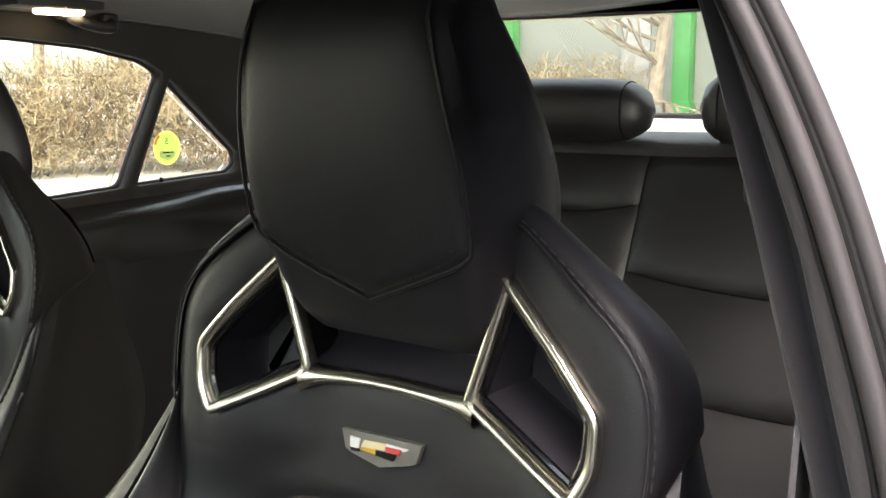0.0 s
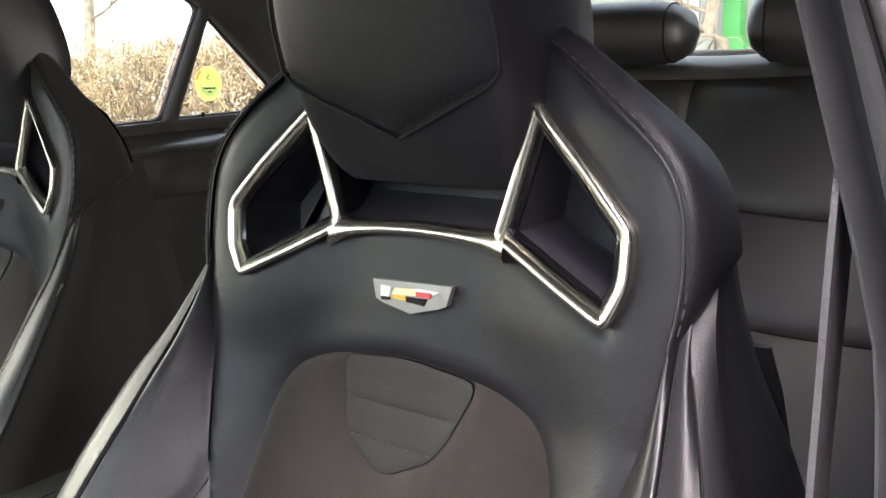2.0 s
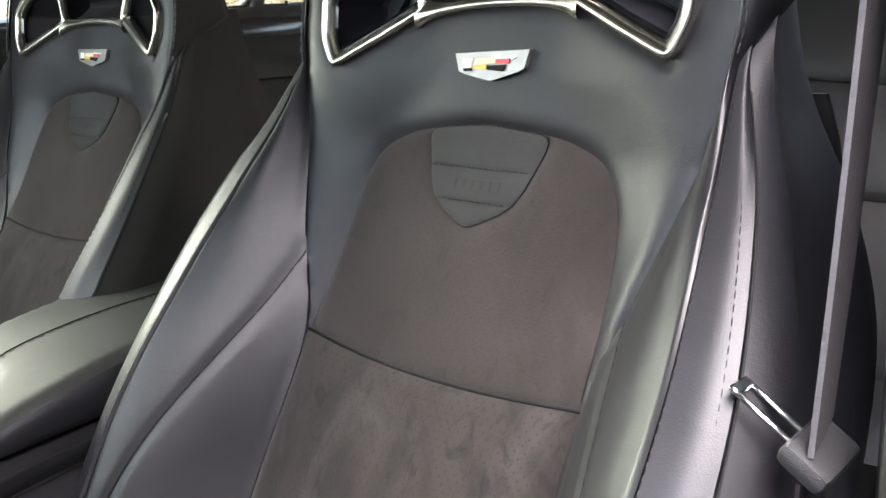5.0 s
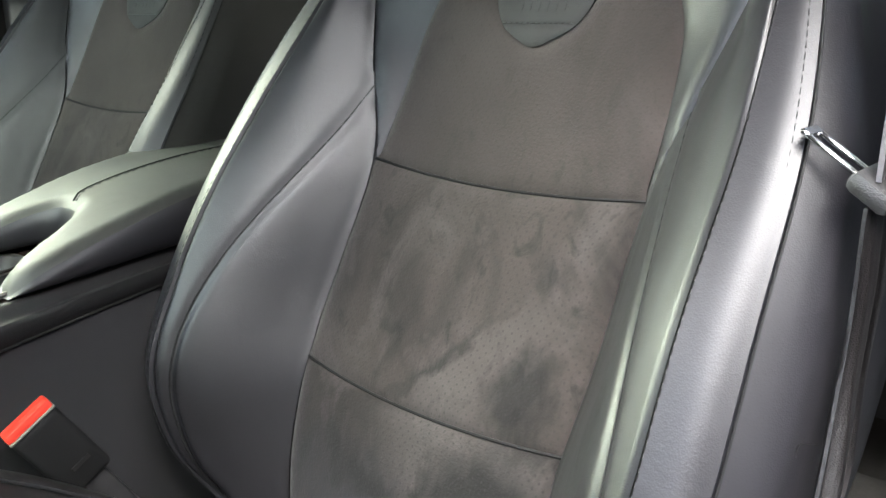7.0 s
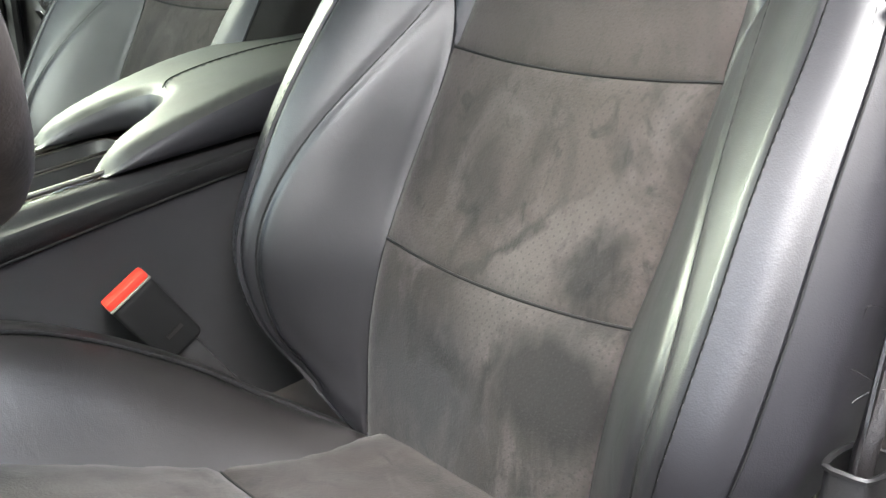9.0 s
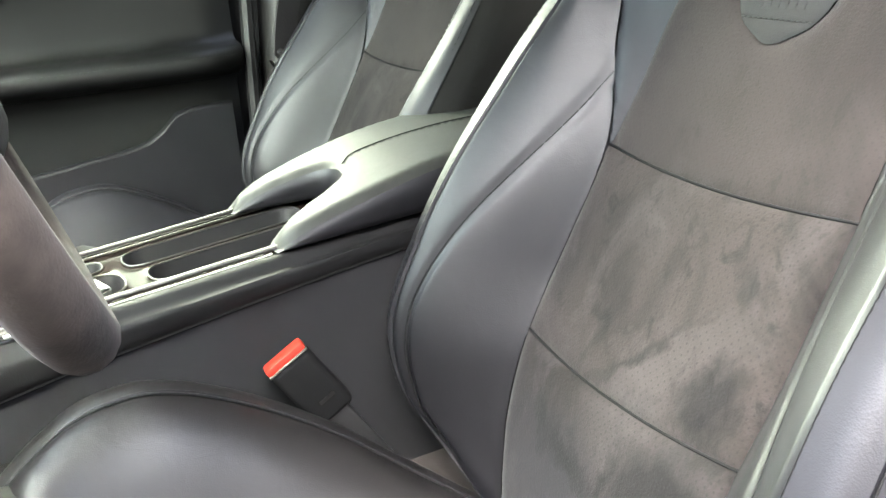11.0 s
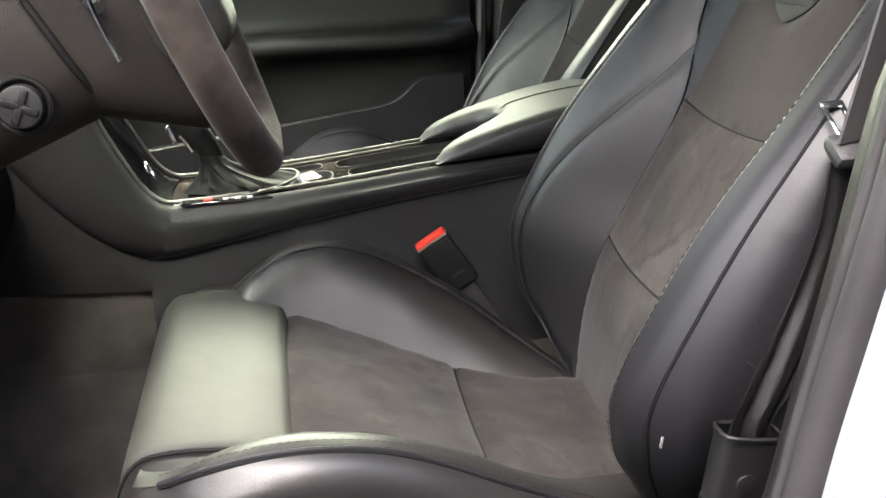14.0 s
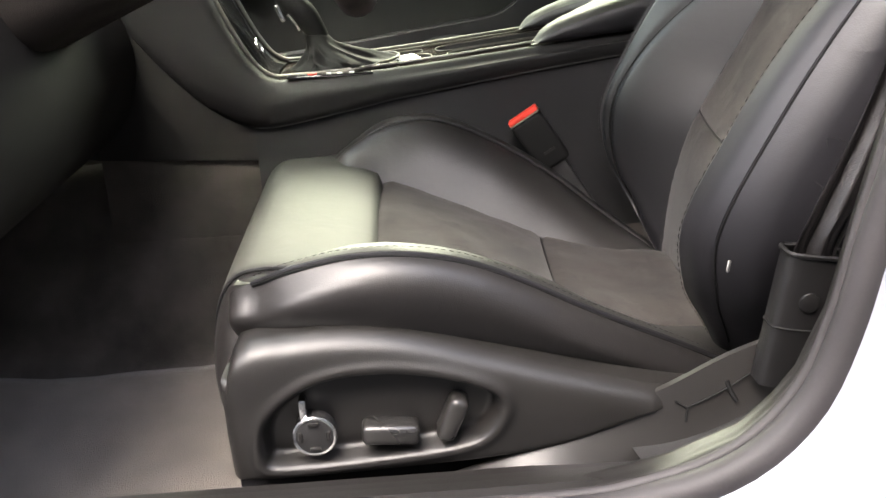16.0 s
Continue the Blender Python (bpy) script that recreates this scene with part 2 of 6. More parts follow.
MAT = material("floor_mat_pile", (0.125, 0.105, 0.088), 1.0, grain=1.0, size=700, stain=0.15, stain_size=14, relief=0.002, sheen=0.3)
SIDE_CLOTH = material("side_cloth", (0.011, 0.0098, 0.0088), 0.9, grain=0.4, size=900, stain=0.12, stain_size=8, sheen=0.08, gloss=0.2)
CONSOLE_CLOTH = material("console_cloth", (0.0105, 0.0102, 0.0115), 0.9, grain=0.5, size=1600, stain=0.15, stain_size=14, relief=0.0006, sheen=0.1)
WEBBING = material("webbing", (0.040, 0.037, 0.039), 0.5, grain=1.0, size=330, stain=0.1)
PAINT = material("silver_paint", (0.27, 0.275, 0.315), 0.5, metal=0.1, coat=0.25, stain=0.03)
# Darker copy of WEBBING for the lap; light and shade sit in the colours.
SHADED_WEB = material("shaded_web", (0.0068, 0.0060, 0.0062), 0.38, grain=0.8, size=900, stain=0.15, gloss=0.5)
SLEEVE = material("sleeve_plastic", (0.0085, 0.0082, 0.0084), 0.4, grain=0.2, size=1100, stain=0.1, cells=True)
RED = material("red_button", (0.72, 0.045, 0.025), 0.4, stain=0.05)
SWITCH = material("switch_plastic", (0.020, 0.019, 0.018), 0.27, grain=0.1, size=1100, stain=0.08, cells=True, gloss=0.7)
BLACK = material("matte_black", (0.009, 0.009, 0.009), 0.7, stain=0.1, gloss=0.15)
WHITE = material("white_paint", (0.8, 0.8, 0.8), 0.5, stain=0.05)
BADGE_GREY = material("badge_grey", (0.30, 0.29, 0.27), 0.32, metal=0.8, stain=0.08, stain_size=60)
YELLOW = material("badge_yellow", (0.75, 0.48, 0.05), 0.35, stain=0.05)
CREAM = material("badge_cream", (0.75, 0.66, 0.42), 0.4, stain=0.05)
BADGE_RED = material("badge_red", (0.60, 0.06, 0.06), 0.35, stain=0.05)


def glass_material(name, color, rough=0.0):
    m = bpy.data.materials.new(name)
    m.use_nodes = True
    b = m.node_tree.nodes["Principled BSDF"]
    b.inputs["Base Color"].default_value = (*color, 1)
    b.inputs["Transmission Weight"].default_value, b.inputs["Roughness"].default_value = 1.0, rough
    b.inputs["IOR"].default_value = 1.05
    return m


GLASS = glass_material("window_glass", (0.86, 0.95, 0.82))


# ---- mesh tools ----
def smooth(ob, angle=40):
    ob.data.polygons.foreach_set("use_smooth", [True] * len(ob.data.polygons))
    ob.data.set_sharp_from_angle(angle=radians(angle))
    return ob


def mesh_object(name, verts, faces, mat, angle=40):
    me = bpy.data.meshes.new(name)
    me.from_pydata([tuple(v) for v in verts], [], faces)
    bm = bmesh.new()
    bm.from_mesh(me)
    bmesh.ops.recalc_face_normals(bm, faces=bm.faces)
    bm.to_mesh(me)
    bm.free()
    me.materials.append(mat)
    return smooth(new(name, me), angle)


def part(name, made, mat, parent, label="", angle=40):
    """One mesh under a thing or a part. made: a bmesh, or verts and faces."""
    if isinstance(made, tuple):
        ob = mesh_object(name, made[0], made[1], mat, angle)
    else:
        me = bpy.data.meshes.new(name)
        made.to_mesh(me)
        made.free()
        me.materials.append(mat)
        ob = smooth(new(name, me), angle)
    if parent is not None:
        ob.parent = parent
    return tagged(ob, label)


def thing(name, label, category, at=(0, 0, 0), group="", kind=""):
    ob = new(name)
    ob.empty_display_size = 0.05
    ob.location = at
    return tagged(ob, label, category, group, kind)


def curve(points, n, closed=False):
    """n places along a smooth line through the points."""
    p = np.array(points, float)
    k = len(p)
    out = []
    seg = k if closed else k - 1
    length = [np.linalg.norm(p[(i + 1) % k] - p[i]) for i in range(seg)]
    ends = np.concatenate([[0], np.cumsum(length)])
    for q in np.linspace(0, ends[-1], n, endpoint=not closed):
        i = min(int(np.searchsorted(ends, q, side="right")) - 1, seg - 1)
        t = (q - ends[i]) / max(length[i], 1e-9)
        if closed:
            a, b, c, d = (p[(i + j) % k] for j in (-1, 0, 1, 2))
        else:
            b, c = p[i], p[i + 1]
            a = p[i - 1] if i > 0 else 2 * b - c
            d = p[i + 2] if i + 2 < k else 2 * c - b
        out.append(0.5 * (2 * b + (c - a) * t + (2 * a - 5 * b + 4 * c - d) * t * t + (3 * b - a - 3 * c + d) * t ** 3))
    return np.array(out)


def table(x, xs, ys):
    """A smooth value from a table."""
    xs, ys = np.array(xs, float), np.array(ys, float)
    x = min(max(x, xs[0]), xs[-1])
    i = min(int(np.searchsorted(xs, x, side="right")) - 1, len(xs) - 2)
    h = xs[i + 1] - xs[i]
    t = (x - xs[i]) / h

    def slope(j):
        a, b = max(j - 1, 0), min(j + 1, len(xs) - 1)
        return (ys[b] - ys[a]) / (xs[b] - xs[a])

    m0, m1 = slope(i) * h, slope(i + 1) * h
    return float((2 * t ** 3 - 3 * t * t + 1) * ys[i] + (t ** 3 - 2 * t * t + t) * m0
                 + (3 * t * t - 2 * t ** 3) * ys[i + 1] + (t ** 3 - t * t) * m1)


def loft(rings, closed=False, caps=False):
    """Verts and faces of a skin over rows of places."""
    n = len(rings[0])
    verts = [v for r in rings for v in r]
    faces = []
    for i in range(len(rings) - 1):
        for j in range(n if closed else n - 1):
            a, b = i * n + j, i * n + (j + 1) % n
            faces.append((a, b, b + n, a + n))
    if caps:
        faces.append(tuple(range(n)))
        faces.append(tuple(range((len(rings) - 1) * n, len(rings) * n)))
    return verts, faces


def tube(points, r, sides=8, closed=False, flat=1.0):
    """A round cord along a line."""
    p = np.array(points, float)
    n = len(p)
    rings = []
    up = None
    for i in range(n):
        if closed:
            d = p[(i + 1) % n] - p[i - 1]
        else:
            d = p[min(i + 1, n - 1)] - p[max(i - 1, 0)]
        d = d / max(np.linalg.norm(d), 1e-9)
        if up is None:
            up = np.cross(d, (0.3, 0.2, 0.93))
            if np.linalg.norm(up) < 0.1:
                up = np.cross(d, (1, 0, 0))
        up = up - d * np.dot(up, d)
        up = up / np.linalg.norm(up)
        side = np.cross(d, up)
        rr = r[i] if isinstance(r, (list, np.ndarray)) else r
        rings.append([p[i] + rr * (np.cos(a) * up + flat * np.sin(a) * side) for a in np.linspace(0, 2 * np.pi, sides, endpoint=False)])
    if closed:
        rings.append(rings[0])
        return loft(rings, True)
    return loft(rings, True, True)


def join(*made):
    verts, faces = [], []
    for v, f in made:
        k = len(verts)
        verts += list(v)
        faces += [tuple(i + k for i in face) for face in f]
    return verts, faces


def mirrored(made):
    return [(-v[0], v[1], v[2]) for v in made[0]], made[1]


def moved(made, m):
    return [tuple(m @ Vector(v)) for v in made[0]], made[1]


def block(size, at=(0, 0, 0), bevel=0.004, segments=2, turn=None):
    """A box with rounded edges, as a bmesh."""
    bm = bmesh.new()
    bmesh.ops.create_cube(bm, size=1.0)
    bmesh.ops.scale(bm, vec=size, verts=bm.verts)
    if bevel > 0:
        bmesh.ops.bevel(bm, geom=bm.edges[:], offset=bevel, segments=segments, profile=0.5, affect="EDGES")
    m = Matrix.Translation(at) @ (turn if turn is not None else Matrix.Identity(4))
    bmesh.ops.transform(bm, matrix=m, verts=bm.verts)
    return bm


def disc(radius, depth, at, turn, sides=40, bevel=0.002):
    bm = bmesh.new()
    bmesh.ops.create_cone(bm, cap_ends=True, segments=sides, radius1=radius, radius2=radius, depth=depth)
    if bevel > 0:
        edges = [e for e in bm.edges if len(e.link_faces) == 2 and any(len(f.verts) > 4 for f in e.link_faces)]
        bmesh.ops.bevel(bm, geom=edges, offset=bevel, segments=2, profile=0.5, affect="EDGES")
    bmesh.ops.transform(bm, matrix=Matrix.Translation(at) @ turn, verts=bm.verts)
    return bm


def prism(outline, place, depth, bevel=0.0):
    """A slab from a flat outline: place(a, b, c) gives the world place, c runs through the thickness."""
    n = len(outline)
    verts = [place(a, b, 0) for a, b in outline] + [place(a, b, depth) for a, b in outline]
    faces = [tuple(range(n)), tuple(range(2 * n - 1, n - 1, -1))]
    faces += [(i, (i + 1) % n, n + (i + 1) % n, n + i) for i in range(n)]
    return verts, faces


def panel(outline, skin, pitch=0.012, tuck=0.004, reach=0.006, holes=(), puff=0.0):
    """An upholstery panel: a flat outline, filled with a fine net and laid on skin(a, b, lift). Its edge is tucked in by tuck."""
    from mathutils.geometry import delaunay_2d_cdt
    out = np.array(outline, float)
    rings = [out] + [np.array(h, float) for h in holes]
    pts, edges, face_rings = [], [], []
    for r in rings:
        k = len(pts)
        pts += [tuple(p) for p in r]
        edges += [(k + i, k + (i + 1) % len(r)) for i in range(len(r))]
    segs = np.concatenate([np.stack([r, np.roll(r, -1, 0)], 1) for r in rings])

    def away(p):
        a, d = segs[:, 0], segs[:, 1] - segs[:, 0]
        t = np.clip(((p - a) * d).sum(1) / np.maximum((d * d).sum(1), 1e-12), 0, 1)
        return np.min(np.hypot(*(a + d * t[:, None] - p).T))

    def inside(p, ring):
        a, b = ring, np.roll(ring, -1, 0)
        hit = (a[:, 1] > p[1]) != (b[:, 1] > p[1])
        with np.errstate(divide="ignore", invalid="ignore"):
            x = a[:, 0] + (p[1] - a[:, 1]) * (b[:, 0] - a[:, 0]) / (b[:, 1] - a[:, 1])
        return bool(np.sum(hit & (p[0] < x)) % 2)

    def within(p):
        return inside(p, out) and not any(inside(p, h) for h in rings[1:])

    lo, hi = out.min(0), out.max(0)
    row = 0
    y = lo[1] + pitch / 2
    while y < hi[1]:
        x = lo[0] + pitch * (0.25 + 0.5 * (row % 2))
        while x < hi[0]:
            p = np.array([x, y])
            if within(p) and away(p) > pitch * 0.45:
                pts.append((x, y))
            x += pitch
        y += pitch * 0.87
        row += 1
    # A second ring just inside the edge, which carries the rounding of the seam.
    if tuck:
        for r in rings:
            d = np.roll(r, -1, 0) - np.roll(r, 1, 0)
            nrm = np.stack([-d[:, 1], d[:, 0]], 1) / np.maximum(np.hypot(*d.T), 1e-9)[:, None]
            for p, q in zip(r, nrm):
                for s in (1, -1):
                    c = p + s * q * reach * 0.6
                    if within(c) and away(c) > reach * 0.45:
                        pts.append(tuple(c))
    v2, _, f2, *_ = delaunay_2d_cdt([Vector(p) for p in pts], edges, [], 0, 1e-6)
    verts = []
    for v in v2:
        p = np.array(v)
        e = away(p)
        verts.append(skin(p[0], p[1], -tuck * math.exp(-(e / reach) ** 2 * 1.5) + puff * (1 - math.exp(-e / 0.03))))
    faces = [tuple(f) for f in f2 if within(np.mean([np.array(v2[i]) for i in f], 0))]
    return verts, faces


def stitches(points, length=0.0045, gap=0.0025, r=0.0007):
    """Short threads along a line, joined."""
    p = np.array(points, float)
    d = np.concatenate([[0], np.cumsum(np.linalg.norm(np.diff(p, axis=0), axis=1))])
    made = []
    s = 0.0
    while s + length < d[-1]:
        ends = [np.array([np.interp(q, d, p[:, k]) for k in range(3)]) for q in (s, s + length / 2, s + length)]
        made.append(tube(ends, np.array([r * 0.6, r, r * 0.6]), 5))
        s += length + gap
    return join(*made)


# ---- front seat (built round its own middle; x across, y to the rear, z up) ----
BACK_Z = [0.30, 0.36, 0.45, 0.50, 0.539, 0.62, 0.705, 0.76, 0.811, 0.85, 0.882, 0.946, 0.984, 1.06, 1.2, 1.3]
BACK_Y = [0.328, 0.332, 0.343, 0.356, 0.371, 0.417, 0.464, 0.495, 0.520, 0.537, 0.549, 0.560, 0.566, 0.575, 0.585, 0.59]


def back_y(z):
    return table(z, BACK_Z, BACK_Y)


BZ = [0.34, 0.36, 0.42, 0.47, 0.54, 0.60, 0.68, 0.77, 0.85, 0.90, 0.955, 1.0]
VALLEY_Z = [0.34, 0.36, 0.42, 0.47, 0.54, 0.60, 0.68, 0.71, 0.74, 0.77, 0.80, 0.85, 0.90, 0.955, 1.0]
VALLEY_U = [0.132, 0.135, 0.138, 0.141, 0.143, 0.146, 0.1450, 0.1465, 0.1525, 0.163, 0.174, 0.190, 0.203, 0.2100, 0.206]
STITCH_U = [0.140, 0.156, 0.195, 0.217, 0.231, 0.234, 0.232, 0.229, 0.222, 0.217, 0.212, 0.2105]
STITCH_F = [-0.01, 0.005, 0.040, 0.074, 0.104, 0.113, 0.112, 0.092, 0.062, 0.037, 0.008, -0.025]
SEAM_U = [0.155, 0.176, 0.221, 0.249, 0.269, 0.273, 0.271, 0.266, 0.252, 0.234, 0.214, 0.208]
SEAM_F = [-0.02, -0.005, 0.025, 0.052, 0.082, 0.092, 0.092, 0.080, 0.056, 0.031, 0.002, -0.035]
OUT_U = [0.175, 0.196, 0.238, 0.268, 0.290, 0.294, 0.292, 0.283, 0.258, 0.237, 0.222, 0.214]
OUT_F = [-0.06, -0.05, -0.025, -0.005, 0.020, 0.030, 0.030, 0.020, 0.005, -0.005, -0.02, -0.03]
REAR_U = [0.150, 0.170, 0.205, 0.235, 0.250, 0.252, 0.248, 0.240, 0.226, 0.214, 0.204, 0.200]
LEVELS = list(np.linspace(0.345, 0.995, 48))


WIDER = {"by": 0.0}
SIDE_ROW = []


def side_depth(z):
    """How far the sides of the backrest reach to the rear."""
    return table(z, [0.34, 0.60, 0.82, 0.88, 0.96, 1.03, 1.07, 1.12], [0.115, 0.130, 0.136, 0.118, 0.092, 0.066, 0.047, 0.030])


def extra(z):
    """The outer wing leans out a little more than the inner one."""
    return WIDER["by"] * table(z, [0.34, 0.45, 0.55, 0.76, 0.86, 0.92, 1.0], [0.0, 0.016, 0.024, 0.019, 0.007, 0.0, 0.0])


def at_back(u, z, f):
    return (u, back_y(z) - f, z)


def valley_rise(z):
    """How far the middle panel climbs where it meets the wings."""
    return table(z, [0.68, 0.71, 0.74, 0.777, 0.82, 0.88, 0.93, 1.1], [0.0, 0.002, 0.008, 0.017, 0.021, 0.021, 0.020, 0.019])


def centre_skin(u, z, lift):
    """The middle of the backrest, softly dished between its wings."""
    t = min(1.0, max(0.0, (z - 0.83) / 0.07))
    f = 0.006 * max(0.0, 1 - (u / 0.15) ** 2) * (1 - t) + 0.003 * t
    start, end = table(z, [0.68, 0.80, 0.86, 0.93], [0.140, 0.137, 0.115, 0.05]), table(z, [0.68, 0.74, 0.777, 0.85, 0.93], [0.148, 0.154, 0.166, 0.190, 0.19])
    k = min(1.0, max(0.0, (abs(u) - start) / (end - start)))
    f += valley_rise(z) * k * k * (3 - 2 * k)
    return at_back(u, z, f + lift)


def bolster_line(z, us, fs):
    return at_back(table(z, BZ, us) + extra(z), z, table(z, BZ, fs) + 0.42 * extra(z))


def lower_seam(z):
    """Across the wing's inner face (0 valley, 1 stitch line): the seam of the teardrop panel."""
    return table(z, [0.40, 0.46, 0.53, 0.58, 0.64, 0.70, 0.74, 0.776], [0.84, 0.81, 0.79, 0.77, 0.64, 0.42, 0.22, 0.0])


def inner_face(z, a):
    """A place on the inner face of the wing, a from 0 at the valley to 1 at the stitch line."""
    u0, u1, f1 = table(z, VALLEY_Z, VALLEY_U), table(z, BZ, STITCH_U) + extra(z), table(z, BZ, STITCH_F) + 0.42 * extra(z)
    rise = valley_rise(z) + 0.002
    f = rise + (f1 - rise) * (a ** 1.2) + 0.0005 * noise.noise((u0 + a * 3.6, z * 20, 4.0)) * min(1.0, 6 * a, 6 * (1 - a)) + (0.014 + 0.016 * math.exp(-((z - 0.58) / 0.12) ** 2)) * math.sin(math.pi * a) * min(1, max(0, f1) / 0.06)
    u = u0 + (u1 - u0) * (a ** 0.9)
    if 0.40 < z < 0.79:
        far = (a - lower_seam(z)) * (abs(u1 - u0) + abs(f1))
        f += 0.004 * (1 - math.exp(-(far / 0.010) ** 2)) - 0.004
    return at_back(u, z, f - 0.003 * math.exp(-(a / 0.05) ** 2) - 0.003 * math.exp(-((1 - a) / 0.03) ** 2))


def wing(seat, sign):
    flip = mirrored if sign < 0 else (lambda m: m)
    WIDER["by"] = 1.0 if sign > 0 else 0.0
    rows = []
    for z in np.linspace(0.345, 0.995, 90):
        rows.append([inner_face(z, a) for a in np.linspace(0, 1, 41)])
    inner = part("wing_inner_panel", flip(loft(rows)), WING_LEATHER, seat)
    # The teardrop seam, laid in the inner face.
    seam = [inner_face(z, min(1, max(0, lower_seam(z)))) for z in np.linspace(0.42, 0.776, 50)]
    part("teardrop_seam", flip(tube([(u + 0.0016, y - 0.0016, z) for u, y, z in seam], 0.0011, 6)), BLACK, inner)
    strip = []
    for z in LEVELS:
        p, q = np.array(bolster_line(z, STITCH_U, STITCH_F)), np.array(bolster_line(z, SEAM_U, SEAM_F))
        mid = (p + q) / 2 + np.array([0.0045, -0.0035, 0])
        strip.append([p + (0.001, 0.003, 0)] + list(curve([p * 0.95 + q * 0.05 + (0.001, -0.0015, 0), mid, p * 0.06 + q * 0.94 + (0.001, -0.001, 0)], 10)) + [q + (-0.001, 0.003, 0)])
    front = part("wing_front_strip", flip(loft(strip)), STRIP_LEATHER, seat)
    side = []
    for z in LEVELS:
        p = np.array(bolster_line(z, SEAM_U, SEAM_F))
        o = np.array(bolster_line(z, OUT_U, OUT_F))
        r = np.array(at_back(table(z, BZ, REAR_U) + extra(z), z, -side_depth(z)))
        m = np.array(at_back(table(z, BZ, OUT_U) * 0.99 + extra(z), z, -0.55 * side_depth(z)))
        side.append(list(curve([p, p * 0.5 + o * 0.5 + np.array([0.008, -0.006, 0]), o, m, r], 17)))
    cut = [i for i, z in enumerate(LEVELS) if z >= 0.69][0]
    part("wing_side_panel", flip(loft(side[cut:])), STRIP_LEATHER, seat)
    part("wing_low_side_panel", flip(loft(side[:cut + 1])), STRIP_LEATHER, seat)
    if sign > 0:
        SIDE_ROW.extend(side[cut])
    one = [np.array(bolster_line(z, STITCH_U, STITCH_F)) + (0, -0.0008, 0) for z in np.linspace(0.40, 0.925, 90)]
    two = [np.array(bolster_line(z, SEAM_U, SEAM_F)) + (0.0005, -0.0005, 0) for z in np.linspace(0.40, 0.925, 90)]
    part("piping", flip(tube(two, 0.0008, 6)), BLACK, front)
    part("stitching", flip(stitches([np.array(p) + (0.0035, -0.0012, 0) for p in one], 0.005, 0.0028, 0.0005 if sign > 0 else 0.0004)), BLACK if sign > 0 else WING_LEATHER, front)
    part("stitching", flip(stitches([np.array(p) + (-0.0075, -0.0048, 0) for p in two], 0.005, 0.0032, 0.0005 if sign > 0 else 0.0004)), BLACK if sign > 0 else WING_LEATHER, front)


STITCH_PATH = [(0.098, 1.118), (0.121, 1.105), (0.166, 1.073), (0.196, 1.047), (0.210, 1.022), (0.2145, 0.995), (0.2145, 0.965), (0.211, 0.940)]
INSERT_TOP = [(0.143, 0.70), (0.1405, 0.76), (0.137, 0.81), (0.130, 0.842), (0.115, 0.866), (0.09, 0.879), (0.06, 0.886), (0.0, 0.892)]
CHROME_RIGHT = [(0.103, 1.078), (0.150, 1.035), (0.184, 0.999), (0.183, 0.966), (0.169, 0.939), (0.120, 0.961), (0.071, 0.984)]


def mirror2(points):
    return [(-a, b) for a, b in points]


def rounded(points, r, n=5):
    """A closed outline with its corners rounded."""
    p = [np.array(q, float) for q in points]
    out = []
    for i in range(len(p)):
        a, b, c = p[i - 1], p[i], p[(i + 1) % len(p)]
        u, v = a - b, c - b
        ra = min(r, 0.45 * np.linalg.norm(u), 0.45 * np.linalg.norm(v))
        s, e = b + u / np.linalg.norm(u) * ra, b + v / np.linalg.norm(v) * ra
        for t in np.linspace(0, 1, n):
            out.append(tuple((1 - t) ** 2 * s + 2 * t * (1 - t) * b + t * t * e))
    return out


def refine(points, step=0.008):
    out = []
    for i in range(len(points)):
        a, b = np.array(points[i]), np.array(points[(i + 1) % len(points)])
        k = max(1, int(np.linalg.norm(b - a) / step))
        out += [tuple(a + (b - a) * j / k) for j in range(k)]
    return out


def shrink(points, d):
    """A closed outline moved inwards by d."""
    p = np.array(points)
    area = 0.5 * np.sum(p[:, 0] * np.roll(p[:, 1], -1) - np.roll(p[:, 0], -1) * p[:, 1])
    t = np.roll(p, -1, 0) - np.roll(p, 1, 0)
    n = np.stack([-t[:, 1], t[:, 0]], 1) / np.maximum(np.hypot(*t.T), 1e-9)[:, None]
    return [tuple(q) for q in p + n * d * (1 if area > 0 else -1)]


